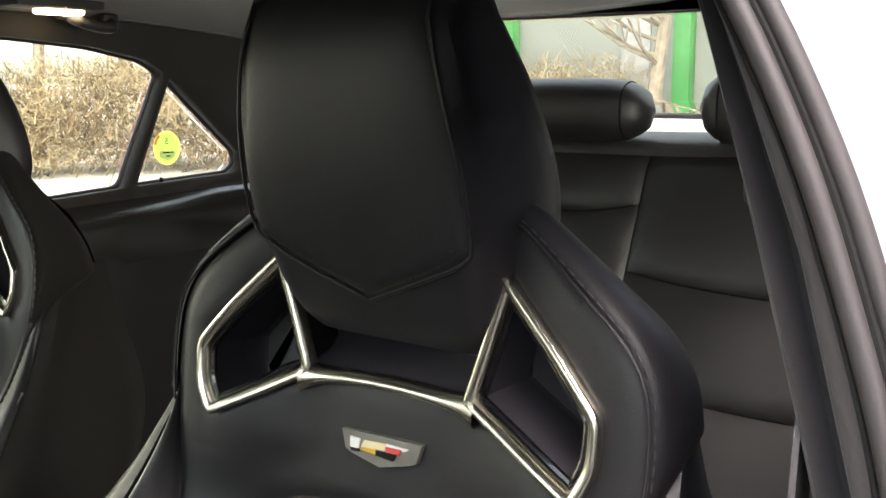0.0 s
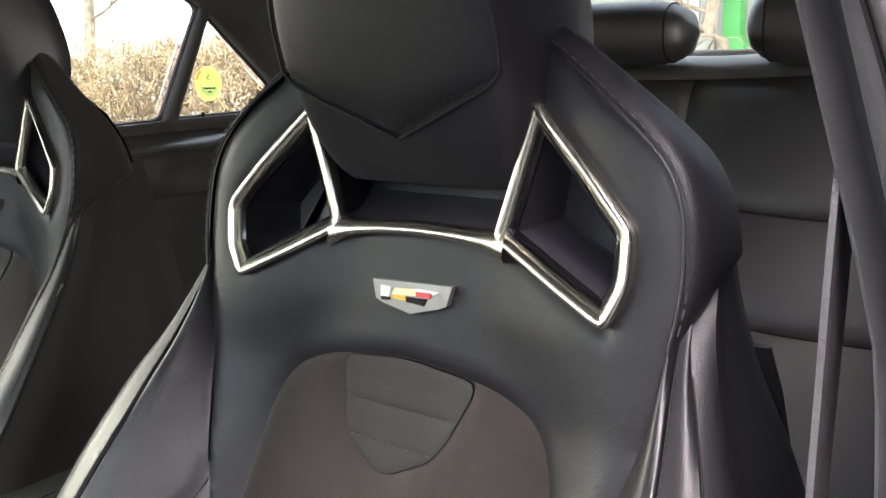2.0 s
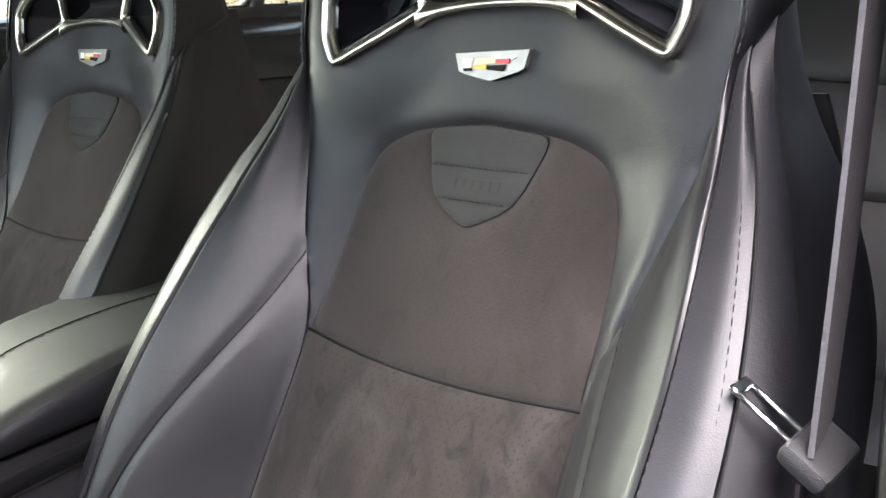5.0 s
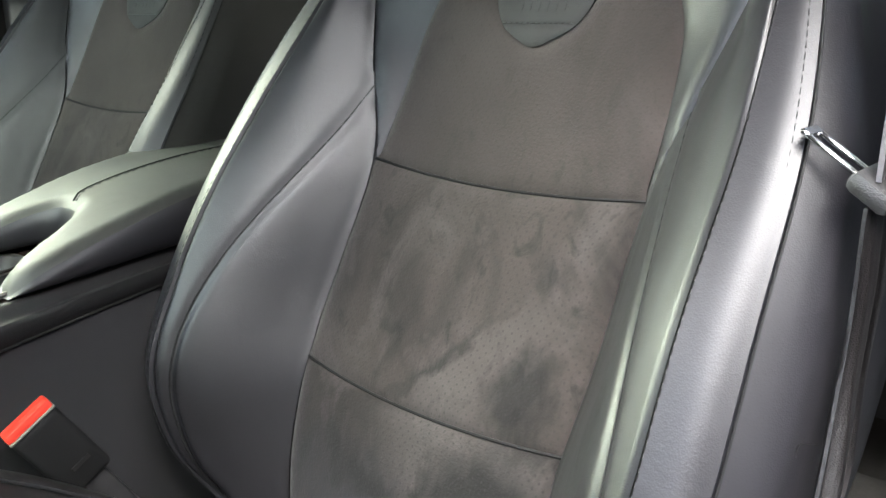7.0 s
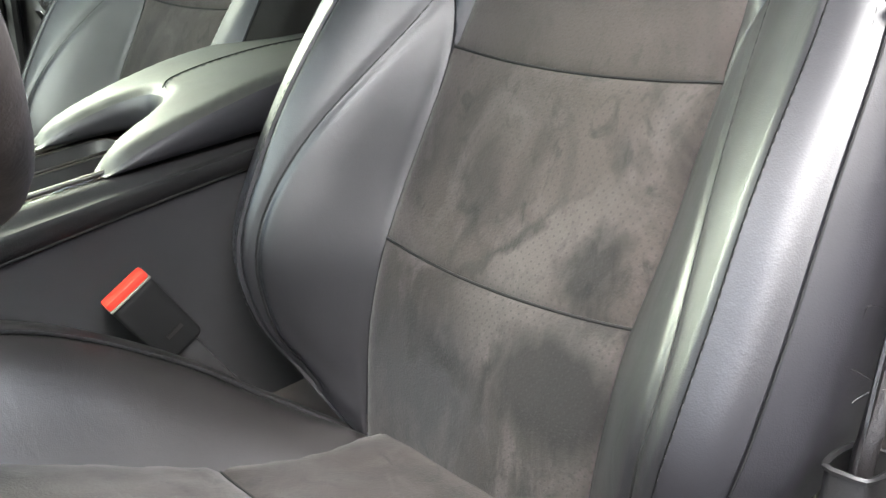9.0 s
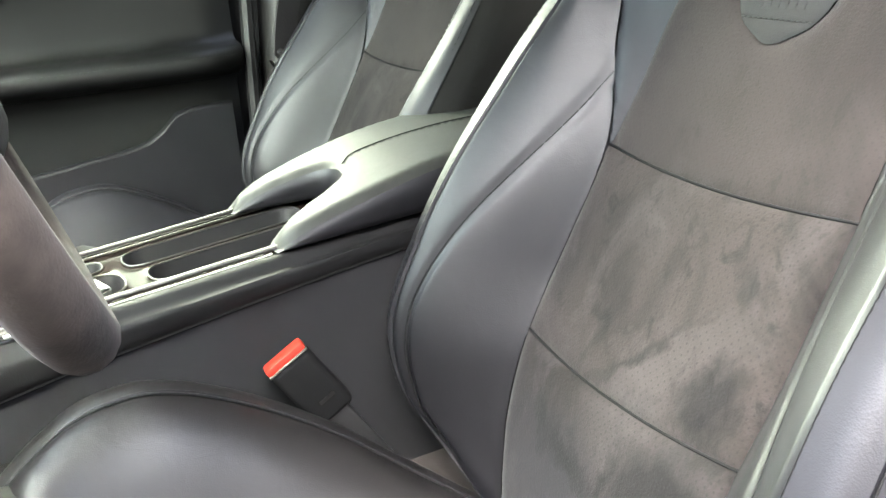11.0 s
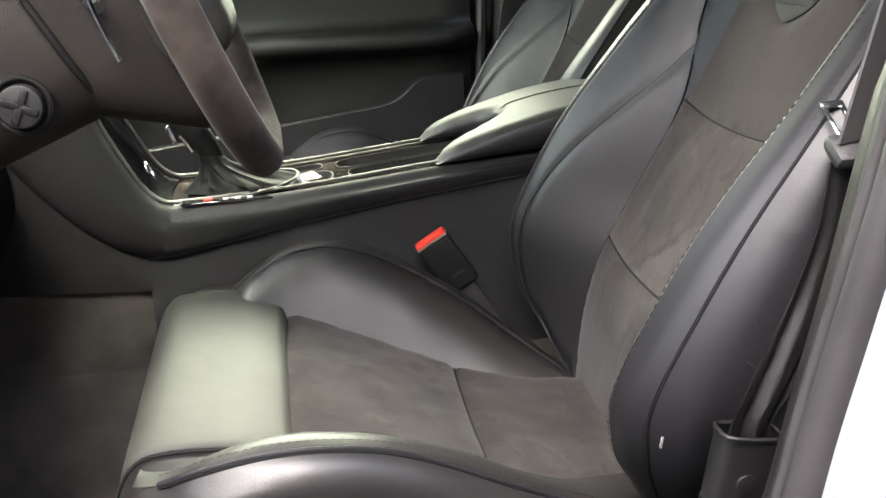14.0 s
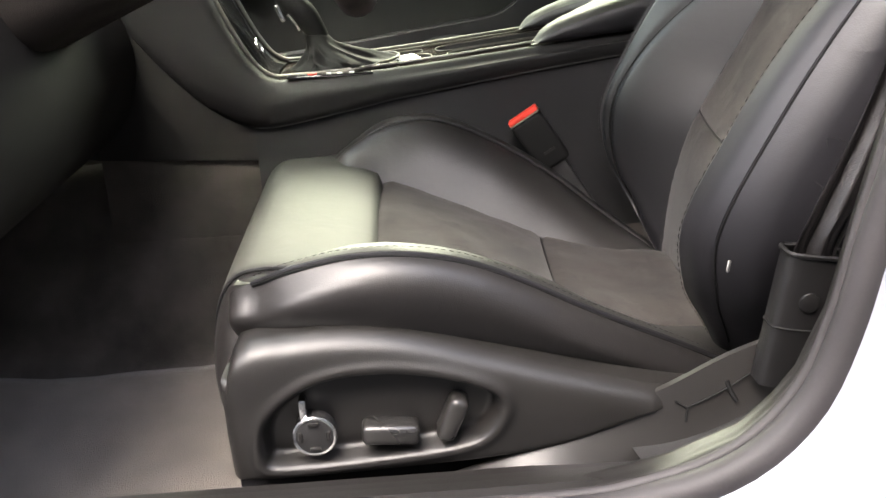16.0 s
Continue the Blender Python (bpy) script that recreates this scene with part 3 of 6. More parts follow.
def yoke(seat):
    right = [tuple(p) for p in curve(STITCH_PATH, 40)]
    valley = [(table(z, VALLEY_Z, VALLEY_U) + 0.0025, z) for z in np.linspace(0.93, 0.70, 28)]
    arc = [tuple(p) for p in curve([(0.1440, 0.705), (0.1425, 0.735), (0.1405, 0.76), (0.137, 0.81), (0.130, 0.842), (0.115, 0.866), (0.09, 0.879), (0.06, 0.886), (0.0, 0.892)], 44)]
    half = right + valley + arc
    outline = half + mirror2(half[::-1])[1:]
    hole = [(0.06, 1.14), (0.103, 1.078), (0.150, 1.035), (0.184, 0.999), (0.183, 0.966), (0.169, 0.939), (0.120, 0.961), (0.071, 0.984)]
    hole = hole + mirror2(hole[::-1])
    # The hole opens upwards behind the headrest.
    hole = refine(hole, 0.006)
    lid = shrink([(p[0], min(p[1], 1.112)) for p in hole], 0.004)
    body = part("yoke_panel", panel(outline, centre_skin, 0.010, 0.004, 0.006, holes=[lid]), LEATHER, seat)
    path = [np.array(centre_skin(u, z, 0.0015)) for u, z in curve(STITCH_PATH, 90)]
    for s in (1, -1):
        flip = mirrored if s < 0 else (lambda m: m)
        part("shoulder_seam", flip(tube(path, 0.0012, 6)), LEATHER, body)
        part("stitching", flip(stitches([p + (0.0035, 0.0006, 0.002) for p in path], 0.0065, 0.0032, 0.0007)), THREAD, body)
        rows = []
        c = curve(STITCH_PATH + [(0.209, 0.924)], 46)
        d = np.gradient(c, axis=0)
        for (u, z), (du, dz) in zip(c, d):
            k = math.hypot(du, dz)
            nu, nz = -dz / k, du / k
            p0 = np.array(centre_skin(u, z, -0.001))
            k2 = side_depth(z + 0.042 * max(0.0, min(1.0, (0.985 - z) / 0.05))) / 0.098
            prof = [(0, 0), (0.0045, 0.0015), (0.0090, 0.009 * min(1.0, k2 + 0.3)), (0.0118, 0.028 * k2), (0.0115, 0.05 * k2), (0.007, 0.078 * k2), (-0.006, 0.098 * k2)]
            lift = 0.6 * max(0.0, min(1.0, (0.985 - z) / 0.05))
            taper = 1 - 0.85 * max(0.0, min(1.0, (0.985 - z) / 0.06))
            rows.append(list(curve([p0 + (nu * a * taper, b, nz * a + lift * max(0, b)) for a, b in prof], 18)))
        part("shoulder_wrap", flip(loft(rows)), LEATHER, seat)
        # Chrome surround and the deep pocket inside it.
        ring = refine(rounded(CHROME_RIGHT, 0.009), 0.006)
        bezel = [[centre_skin(u, z, up) for u, z in shrink(ring, d)] for d, up in ((-0.0010, -0.003), (-0.0010, 0.0045), (0.0006, 0.0066), (0.0024, 0.0072), (0.0066, 0.0060), (0.0084, 0.0036), (0.0088, -0.004))]
        part("chrome_surround", flip(loft(bezel, True)), CHROME, seat, "polished dark chrome trim ring", 50)
        deep = []
        for inset, depth in ((0.006, 0.0), (0.0095, -0.003), (0.0105, -0.010), (0.0155, -0.052), (0.0185, -0.056)):
            deep.append([np.array(centre_skin(u, z, 0)) + (0, -depth * min(1.0, (side_depth(z) - 0.010) / 0.056), 0) for u, z in shrink(ring, inset)])
        v, f = loft(deep, True)
        f.append(tuple(range(len(v) - len(ring), len(v))))
        part("harness_pocket", flip((v, f)), POCKET, seat, "glossy black plastic pocket", 28)
        inner = [np.array(centre_skin(u, z, -0.002)) for u, z in shrink(ring, 0.0115)]
        part("pocket_rim", flip(tube(inner, 0.0024, 6, True)), GLOSS, seat)
    rows = []
    for u in np.linspace(-0.082, 0.082, 45):
        z = 0.9865 - 0.0042 * (u / 0.071) ** 2
        w = 0.0050 + 0.0070 * (abs(u) / 0.082) ** 5
        rows.append([centre_skin(u, z + d * w, up) for d, up in ((-1.0, -0.002), (-1.0, 0.0045), (-0.7, 0.0068), (-0.2, 0.0076), (0.5, 0.0066), (0.95, 0.004), (1.0, -0.003))])
    part("chrome_bar", loft(rows), CHROME, seat, "polished dark chrome bar", 50)
    # The tray under the headrest.
    tray = [(0.0, 0.987), (0.008, 0.990), (0.020, 0.994), (0.034, 1.006), (0.036, 1.016), (0.044, 1.024), (0.046, 1.055), (0.040, 1.085)]
    rows = [[(u * (1 + 0.25 * (z - 0.987) / 0.1), back_y(z) + d, z) for u in np.linspace(-0.078, 0.078, 13)] for d, z in tray]
    part("neck_tray", loft(rows), POCKET, seat, "glossy black plastic tray", 30)
    # Plain back shell.
    rows = []
    for z in np.linspace(0.34, 1.085, 24):
        w = table(z, [0.34, 0.42, 0.54, 0.7, 0.85, 0.95, 1.0, 1.06, 1.10], [0.15, 0.205, 0.25, 0.248, 0.23, 0.206, 0.205, 0.18, 0.11])
        rows.append([(u * w, back_y(z) + side_depth(z) - 0.016 + 0.022 * (1 - u ** 4) * min(1.0, (1.1 - z) / 0.12), z) for u in np.linspace(-1, 1, 13)])
    part("back_shell", loft(rows), SIDE_CLOTH, seat, "dark cloth rear cover")


def shell_edge(seat):
    """The thin edge of the rear shell, flaring out below the shoulder."""
    rows = []
    for z in np.linspace(0.52, 0.915, 14):
        t = (0.915 - z) / 0.395
        u = 0.222 + 0.030 * t ** 0.7
        y = back_y(z) + side_depth(z) - 0.012
        rows.append([(u - 0.02, y - 0.004, z), (u + 0.004 + 0.012 * min(1, 3 * t), y, z), (u + 0.005 + 0.012 * min(1, 3 * t), y + 0.004, z), (u - 0.02, y + 0.012, z)])
    part("shell_edge", loft(rows, True, True), TRIM_PLASTIC, seat, "grey plastic shell edge")
    part("shell_edge", mirrored(loft(rows, True, True)), TRIM_PLASTIC, seat, "grey plastic shell edge")


def badge(seat):
    shape = [(-0.038, 0.9485), (0.038, 0.9485), (0.0335, 0.9345), (0.027, 0.932), (0.0, 0.926), (-0.027, 0.932), (-0.0335, 0.9345)]
    plate = part("badge", prism(shape, lambda a, b, c: centre_skin(a, b, 0.0045 - c), 0.006), BADGE_GREY, seat, "grey metal badge plate", 20)

    def mark(name, pts, mat):
        part(name, prism(pts, lambda a, b, c: centre_skin(a, b, 0.0058 - c), 0.002), mat, plate)

    mark("bar", [(-0.0285, 0.9445), (-0.0190, 0.9440), (-0.0200, 0.9368), (-0.0280, 0.9368)], WHITE)
    mark("bar", [(-0.0280, 0.9364), (-0.0200, 0.9364), (-0.0188, 0.9345), (-0.0268, 0.9340)], BLACK)
    mark("bar", [(-0.0145, 0.9437), (0.0056, 0.9442), (0.0056, 0.9396), (-0.0180, 0.9384)], CREAM)
    mark("bar", [(0.0062, 0.9422), (0.0196, 0.9424), (0.0192, 0.9386), (0.0062, 0.9390)], BADGE_RED)
    mark("bar", [(0.0060, 0.9446), (0.0270, 0.9436), (0.0222, 0.9412), (0.0200, 0.9428), (0.0060, 0.9426)], WHITE)
    mark("bar", [(-0.0176, 0.9380), (-0.0036, 0.9390), (-0.0036, 0.9352), (-0.0176, 0.9362)], YELLOW)
    mark("bar", [(-0.0030, 0.9380), (0.0160, 0.9380), (0.0135, 0.9330), (-0.0030, 0.9346)], BLACK)


SHIELD = [(-0.064, 0.8855), (0.0, 0.8915), (0.064, 0.8855), (0.047, 0.842), (0.036, 0.829), (0.0, 0.812), (-0.036, 0.829), (-0.047, 0.842)]


def insert(seat):
    top = [tuple(p) for p in curve(INSERT_TOP, 50)]
    s1 = [(u, 0.712 - 0.006 * (1 - (u / 0.137) ** 2)) for u in np.linspace(-0.1455, 0.1455, 24)]
    s2 = [(u, 0.545 - 0.006 * (1 - (u / 0.137) ** 2)) for u in np.linspace(-0.1455, 0.1455, 24)]
    shield = refine(rounded(SHIELD, 0.012, 4), 0.006)
    up = [p for p in top if p[1] > 0.714]
    outline = s1 + up + mirror2(up[::-1])[1:]
    part("upper_insert", panel(outline, centre_skin, 0.010, 0.004, 0.005, holes=[shield], puff=0.002), SUEDE, seat, "grey suede insert panel")
    outline = s2[::1] + [(table(z, VALLEY_Z, VALLEY_U) + 0.001, z) for z in np.linspace(0.55, 0.705, 16)] + s1[::-1] + [(-table(z, VALLEY_Z, VALLEY_U) - 0.001, z) for z in np.linspace(0.705, 0.55, 16)]
    part("middle_insert", panel(outline, centre_skin, 0.010, 0.004, 0.005, puff=0.003), SUEDE_WORN, seat, "worn grey suede insert panel")
    low = [(table(z, VALLEY_Z, VALLEY_U) + 0.001, z) for z in np.linspace(0.345, 0.538, 18)]
    outline = low + s2[::-1] + mirror2(low[::-1])
    part("lower_insert", panel(outline, centre_skin, 0.010, 0.004, 0.005, puff=0.002), SUEDE_LOW, seat, "worn grey suede insert panel")
    for line in (s1, s2):
        part("cross_seam", tube([centre_skin(u, z, -0.0034) for u, z in line], 0.0014, 6), BLACK, seat)
    for lo, hi in ((0.8585, 0.9), (0.8335, 0.8585), (0.80, 0.8335)):
        ring = []
        for i in range(len(shield)):
            a, b = np.array(shield[i]), np.array(shield[(i + 1) % len(shield)])
            if lo <= a[1] <= hi:
                ring.append(tuple(a))
            for lim in (lo, hi):
                if (a[1] - lim) * (b[1] - lim) < 0:
                    ring.append(tuple(a + (b - a) * (lim - a[1]) / (b[1] - a[1])))
        c = np.mean(ring, 0)
        ring.sort(key=lambda p: math.atan2(p[1] - c[1], p[0] - c[0]))
        part("shield_panel", panel(refine(ring, 0.006), centre_skin, 0.008, 0.0016, 0.003, puff=0.0003), SHIELD_LEATHER, seat, "embossed black leather shield")
    for z, w in ((0.8585, 0.052), (0.8335, 0.039)):
        part("stitching", stitches([centre_skin(u, z, -0.001) for u in np.linspace(-w, w, 20)], 0.004, 0.002, 0.0006), LEATHER_SEAM, seat)
    # Unreadable embossed writing, as plain bars.
    for k in range(6):
        u = -0.0225 + 0.009 * k
        sq = [(u - 0.0032, 0.8425), (u + 0.0032, 0.8425), (u + 0.0032, 0.8505), (u - 0.0032, 0.8505)]
        part("embossed_bar", prism(sq, lambda a, b, c: centre_skin(a, b, 0.0004 - c), 0.003), SHIELD_LEATHER, seat)


HZ = [1.018, 1.030, 1.05, 1.08, 1.11, 1.15, 1.20, 1.235, 1.26, 1.275, 1.281]
HF = [0.002, 0.014, 0.027, 0.043, 0.054, 0.066, 0.076, 0.077, 0.069, 0.051, 0.025]
HW = [0.078, 0.088, 0.094, 0.099, 0.1005, 0.100, 0.097, 0.093, 0.089, 0.082, 0.068]
HS = [0.080, 0.090, 0.100, 0.110, 0.114, 0.111, 0.101, 0.093, 0.088, 0.080, 0.064]
HB = [0.015, 0.03, 0.04, 0.044, 0.046, 0.040, 0.022, 0.000, -0.016, -0.018, -0.010]


def headrest(seat):
    rows = []
    for z in np.linspace(HZ[0], HZ[-1], 34):
        f, w, s, b = (table(z, HZ, t) for t in (HF, HW, HS, HB))
        half = [(0, f), (w * 0.6, f), (w * 0.9, f - 0.003), (w, f - 0.013), ((w + s) / 2 + 0.002, (f - b) / 2), (s, f * 0.15 - b * 0.85), (s * 0.9, -b), (s * 0.6, -b - 0.002), (0, -b - 0.004)]
        loop = half + [(-a, c) for a, c in half[-2:0:-1]]
        rows.append([at_back(a, z, c) for a, c in curve(loop, 44, True)])
    body = part("headrest", loft(rows, True, True), LEATHER, seat)
    shape = [(0.0, 1.052), (0.045, 1.070), (0.088, 1.089), (0.0985, 1.104), (0.0965, 1.15), (0.088, 1.20), (0.078, 1.245), (0.072, 1.262), (0.0, 1.266)]
    half = [tuple(p) for p in curve(shape, 50)]
    outline = half + mirror2(half[::-1])[1:-1]

    def skin(u, z, lift):
        w = table(z, HZ, HW)
        return at_back(u, z, table(z, HZ, HF) - 0.003 * max(0, (abs(u) / w) - 0.6) * 2.5 + 0.0035 + lift)

    face = part("front_panel", panel(outline, skin, 0.010, 0.006, 0.006), LEATHER, body)
    part("piping", tube([skin(u, z, -0.002) for u, z in outline], 0.0015, 6, True), LEATHER, face)
    part("stitching", stitches([skin(u * 0.93, 1.06 + (z - 1.06) * 0.965 + 0.004, 0.0005) for u, z in outline if z < 1.10], 0.004, 0.003, 0.0005), LEATHER_SEAM, face)


CY = [-0.15, -0.125, -0.10, -0.05, 0.0, 0.05, 0.10, 0.15, 0.20, 0.25, 0.31, 0.37]
PIPE_U = [0.243, 0.260, 0.269, 0.277, 0.279, 0.274, 0.268, 0.260, 0.249, 0.235, 0.213, 0.190]
PIPE_Z = [0.501, 0.516, 0.527, 0.5385, 0.5385, 0.5265, 0.503, 0.473, 0.444, 0.415, 0.377, 0.340]
FLOOR_Y = [-0.03, 0.0, 0.05, 0.10, 0.15, 0.20, 0.25, 0.35]
FLOOR_Z = [0.472, 0.462, 0.443, 0.422, 0.402, 0.386, 0.375, 0.366]
EDGE_U = [0.198, 0.191, 0.180, 0.168, 0.154, 0.142, 0.132, 0.115]
FAR_U = [0.222, 0.237, 0.245, 0.253, 0.255, 0.249, 0.243, 0.234, 0.221, 0.202, 0.172, 0.147]
FAR_Y = [-0.15, -0.12, -0.085, -0.06, -0.025, 0.014, 0.045, 0.09, 0.15, 0.213, 0.26, 0.294, 0.37]
FAR_Z = [0.430, 0.455, 0.484, 0.502, 0.522, 0.531, 0.532, 0.518, 0.487, 0.446, 0.409, 0.384, 0.325]


def cushion(seat):
    def floor_skin(u, y, lift):
        fold = 0.0022 * noise.noise((u * 16, y * 20, 2.0)) + 0.0012 * noise.noise((u * 34 + y * 20, y * 40 - u * 14, 7.0))
        return (u, y, table(y, FLOOR_Y, FLOOR_Z) + 0.006 * (1 - (u / 0.2) ** 2) + fold + lift)

    def pad_z(y):
        return table(y, [-0.20, -0.195, -0.18, -0.155, -0.12, -0.08, -0.04, -0.028], [0.36, 0.42, 0.463, 0.488, 0.498, 0.496, 0.482, 0.474])

    def half(y):
        return table(y, FLOOR_Y, EDGE_U)

    # The suede middle in two pieces, with the cross seam bowed to the rear.
    def seam_y(u):
        return 0.168 - 0.03 * u + 0.25 * u * u

    front = [(u, -0.031 - 0.04 * u) for u in np.linspace(-0.198, 0.198, 30)]
    side_a = [(half(y), y) for y in np.linspace(-0.02, 0.165, 14)]
    mid = [(u, seam_y(u)) for u in np.linspace(half(0.17), -half(0.17), 26)]
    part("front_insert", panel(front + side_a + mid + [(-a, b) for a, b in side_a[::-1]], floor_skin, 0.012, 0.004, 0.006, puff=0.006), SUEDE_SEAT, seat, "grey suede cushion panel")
    side_b = [(half(y), y) for y in np.linspace(0.185, 0.37, 13)]
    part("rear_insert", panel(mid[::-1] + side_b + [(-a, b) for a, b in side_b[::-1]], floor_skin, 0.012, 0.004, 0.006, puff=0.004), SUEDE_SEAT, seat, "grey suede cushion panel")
    part("cross_seam", tube([floor_skin(u, y, -0.0030) for u, y in mid], 0.0013, 6), BLACK, seat)
    # Leather front pad, rolling over the front edge, with rounded ends.
    loop = [(-0.026, 0.468), (-0.034, 0.480), (-0.06, 0.488), (-0.10, 0.494), (-0.14, 0.4955), (-0.166, 0.489), (-0.184, 0.464), (-0.191, 0.425), (-0.184, 0.37), (-0.16, 0.345), (-0.06, 0.345), (-0.026, 0.40)]
    ring = curve(loop, 54, True)
    mid = np.array([-0.10, 0.425])

    def slices(us, ks, drops):
        return [[(u, mid[0] + (y - mid[0]) * k, mid[1] + (z - mid[1]) * k - d) for y, z in ring] for u, k, d in zip(us, ks, drops)]

    us = [-0.240, -0.2375, -0.232, -0.225, -0.20, -0.15, -0.10, -0.05, 0.0, 0.05, 0.10, 0.14, 0.156, 0.162, 0.165]
    ks = [0.90, 0.955, 0.985, 0.996, 1, 1, 1, 1, 1, 1, 1, 1, 0.996, 0.985, 0.965]
    part("front_pad", loft(slices(us, ks, [0.004 * max(0.0, u / 0.2) ** 4 for u in us]), True, True), PAD_LEATHER, seat, "pale leather thigh pad", 60)
    us = [0.164, 0.170, 0.182, 0.205, 0.225, 0.240, 0.250, 0.256]
    ks = [0.95, 0.975, 0.975, 0.955, 0.92, 0.86, 0.76, 0.60]
    part("pad_end", loft(slices(us, ks, [0.004, 0.004, 0.006, 0.010, 0.014, 0.017, 0.018, 0.018]), True, True), SEAT_LEATHER, seat, "", 60)
    line = [(0.1665, mid[0] + (y - mid[0]) * 0.985, mid[1] + (z - mid[1]) * 0.985 - 0.003) for y, z in curve(loop[2:10], 50)]
    part("pad_piping", tube(line, 0.0017, 6), LEATHER, seat)
    part("pad_seam", tube([(x + 0.003, y, z - 0.0004) for x, y, z in line], 0.0012, 6), BLACK, seat)

    def pipe_at(s, y):
        if s > 0:
            return table(y, CY, PIPE_U), table(y, CY, PIPE_Z)
        return table(y, CY, FAR_U), table(y, FAR_Y, FAR_Z)

    for s in (1, -1):
        flip = mirrored if s < 0 else (lambda m: m)
        inner, side = [], []
        ys = list(np.linspace(-0.132, 0.362, 52))
        for y in ys:
            pu, pz = pipe_at(s, y)
            eu = table(y, FLOOR_Y, EDGE_U) if y > -0.03 else 0.2 + (-0.03 - y) * 0.12
            ez = (table(y, FLOOR_Y, FLOOR_Z) if y > -0.028 else pad_z(y)) - 0.004
            ez = min(ez, pz - 0.004)
            b = np.array([0.004, 0, (0.026 if s > 0 else 0.020) * max(0.25, min(1.0, (0.33 - y) / 0.2)) * max(0.0, min(1.0, (y + 0.140) / 0.12)) + 0.0012 * noise.noise((s * 3.0, y * 16, 1.5))])
            p, q = np.array([pu, y, pz]), np.array([eu - 0.020, y, ez - 0.005 + 0.009 * max(0.0, min(1.0, (y - 0.18) / 0.1))])
            inner.append(list(curve([q, q * 0.62 + p * 0.38 + b * 1.15, q * 0.25 + p * 0.75 + b * 0.9, p], 14)))
            close = max(0.0, min(1.0, (y + 0.145) / 0.05)) ** 0.5
            front_end = max(0.0, min(1.0, (-0.02 - y) / 0.11))
            o = np.array([pu + (0.010 if s > 0 else 0.024) + 0.013 * close, y, pz - (0.026 if s > 0 else 0.032)])
            low = np.array([pu - 0.004 + (0.002 if s > 0 else 0.014) * close, y, table(y, [-0.15, -0.05, 0.07, 0.15, 0.23, 0.31], [0.455, 0.455, 0.428, 0.403, 0.376, 0.35])])
            side.append(list(curve([p] + ([p + (0.013 - 0.007 * front_end, 0, -0.006 - 0.006 * front_end)] if s > 0 else [p + (0.012, 0, 0.0045), p + (0.026, 0, 0.002)]) + [o, (o + low) / 2 + (0.004 + 0.0008 * noise.noise((y * 60, 3.0, s)), 0, 0), low], 16)))
        # The front end rounds off.
        def nose(ring):
            out = []
            c = np.mean(ring, 0)
            for dy, k in ((-0.027, 0.45), (-0.0255, 0.62), (-0.022, 0.77), (-0.016, 0.88), (-0.008, 0.96)):
                out.append([np.array([c[0] + (v[0] - c[0]) * (0.5 + 0.5 * k) - 0.03 * (1 - k), v[1] + dy, c[2] + (v[2] - c[2]) * k - 0.010 * (1 - k)]) for v in ring])
            return out

        part("bolster_inner", flip(loft(nose(inner[0]) + inner)), SEAT_LEATHER, seat)
        part("bolster_side", flip(loft(nose(side[0]) + side)), SEAT_LEATHER, seat)
        pipe = [(pipe_at(s, y)[0], y, pipe_at(s, y)[1] + 0.0006) for y in np.linspace(-0.134, 0.355, 86)]
        part("piping", flip(tube(pipe, 0.0026, 8)), LEATHER, seat)
        part("piping_seam", flip(tube([(u - 0.0036, y, z + 0.0004) for u, y, z in pipe], 0.0009, 6)), BLACK, seat)
        part("piping_seam", flip(tube([(u + 0.0030, y, z - 0.0016) for u, y, z in pipe], 0.0008, 6)), BLACK, seat)
        part("stitching", flip(stitches([(u - 0.008, y, z + 0.0040) for u, y, z in pipe], 0.0045, 0.0025, 0.0004)), LEATHER_SEAM, seat)
    # Under-body that hides the frame.
    rows = []
    for y in np.linspace(-0.165, 0.33, 14):
        z = table(y, [-0.17, -0.05, 0.07, 0.15, 0.23, 0.33], [0.43, 0.45, 0.43, 0.41, 0.385, 0.34]) - 0.012
        rows.append([(-0.27, y, z), (-0.27, y, 0.28), (0.27, y, 0.28), (0.27, y, z)])
    part("cushion_pan", loft(rows, True, True), LEATHER, seat)


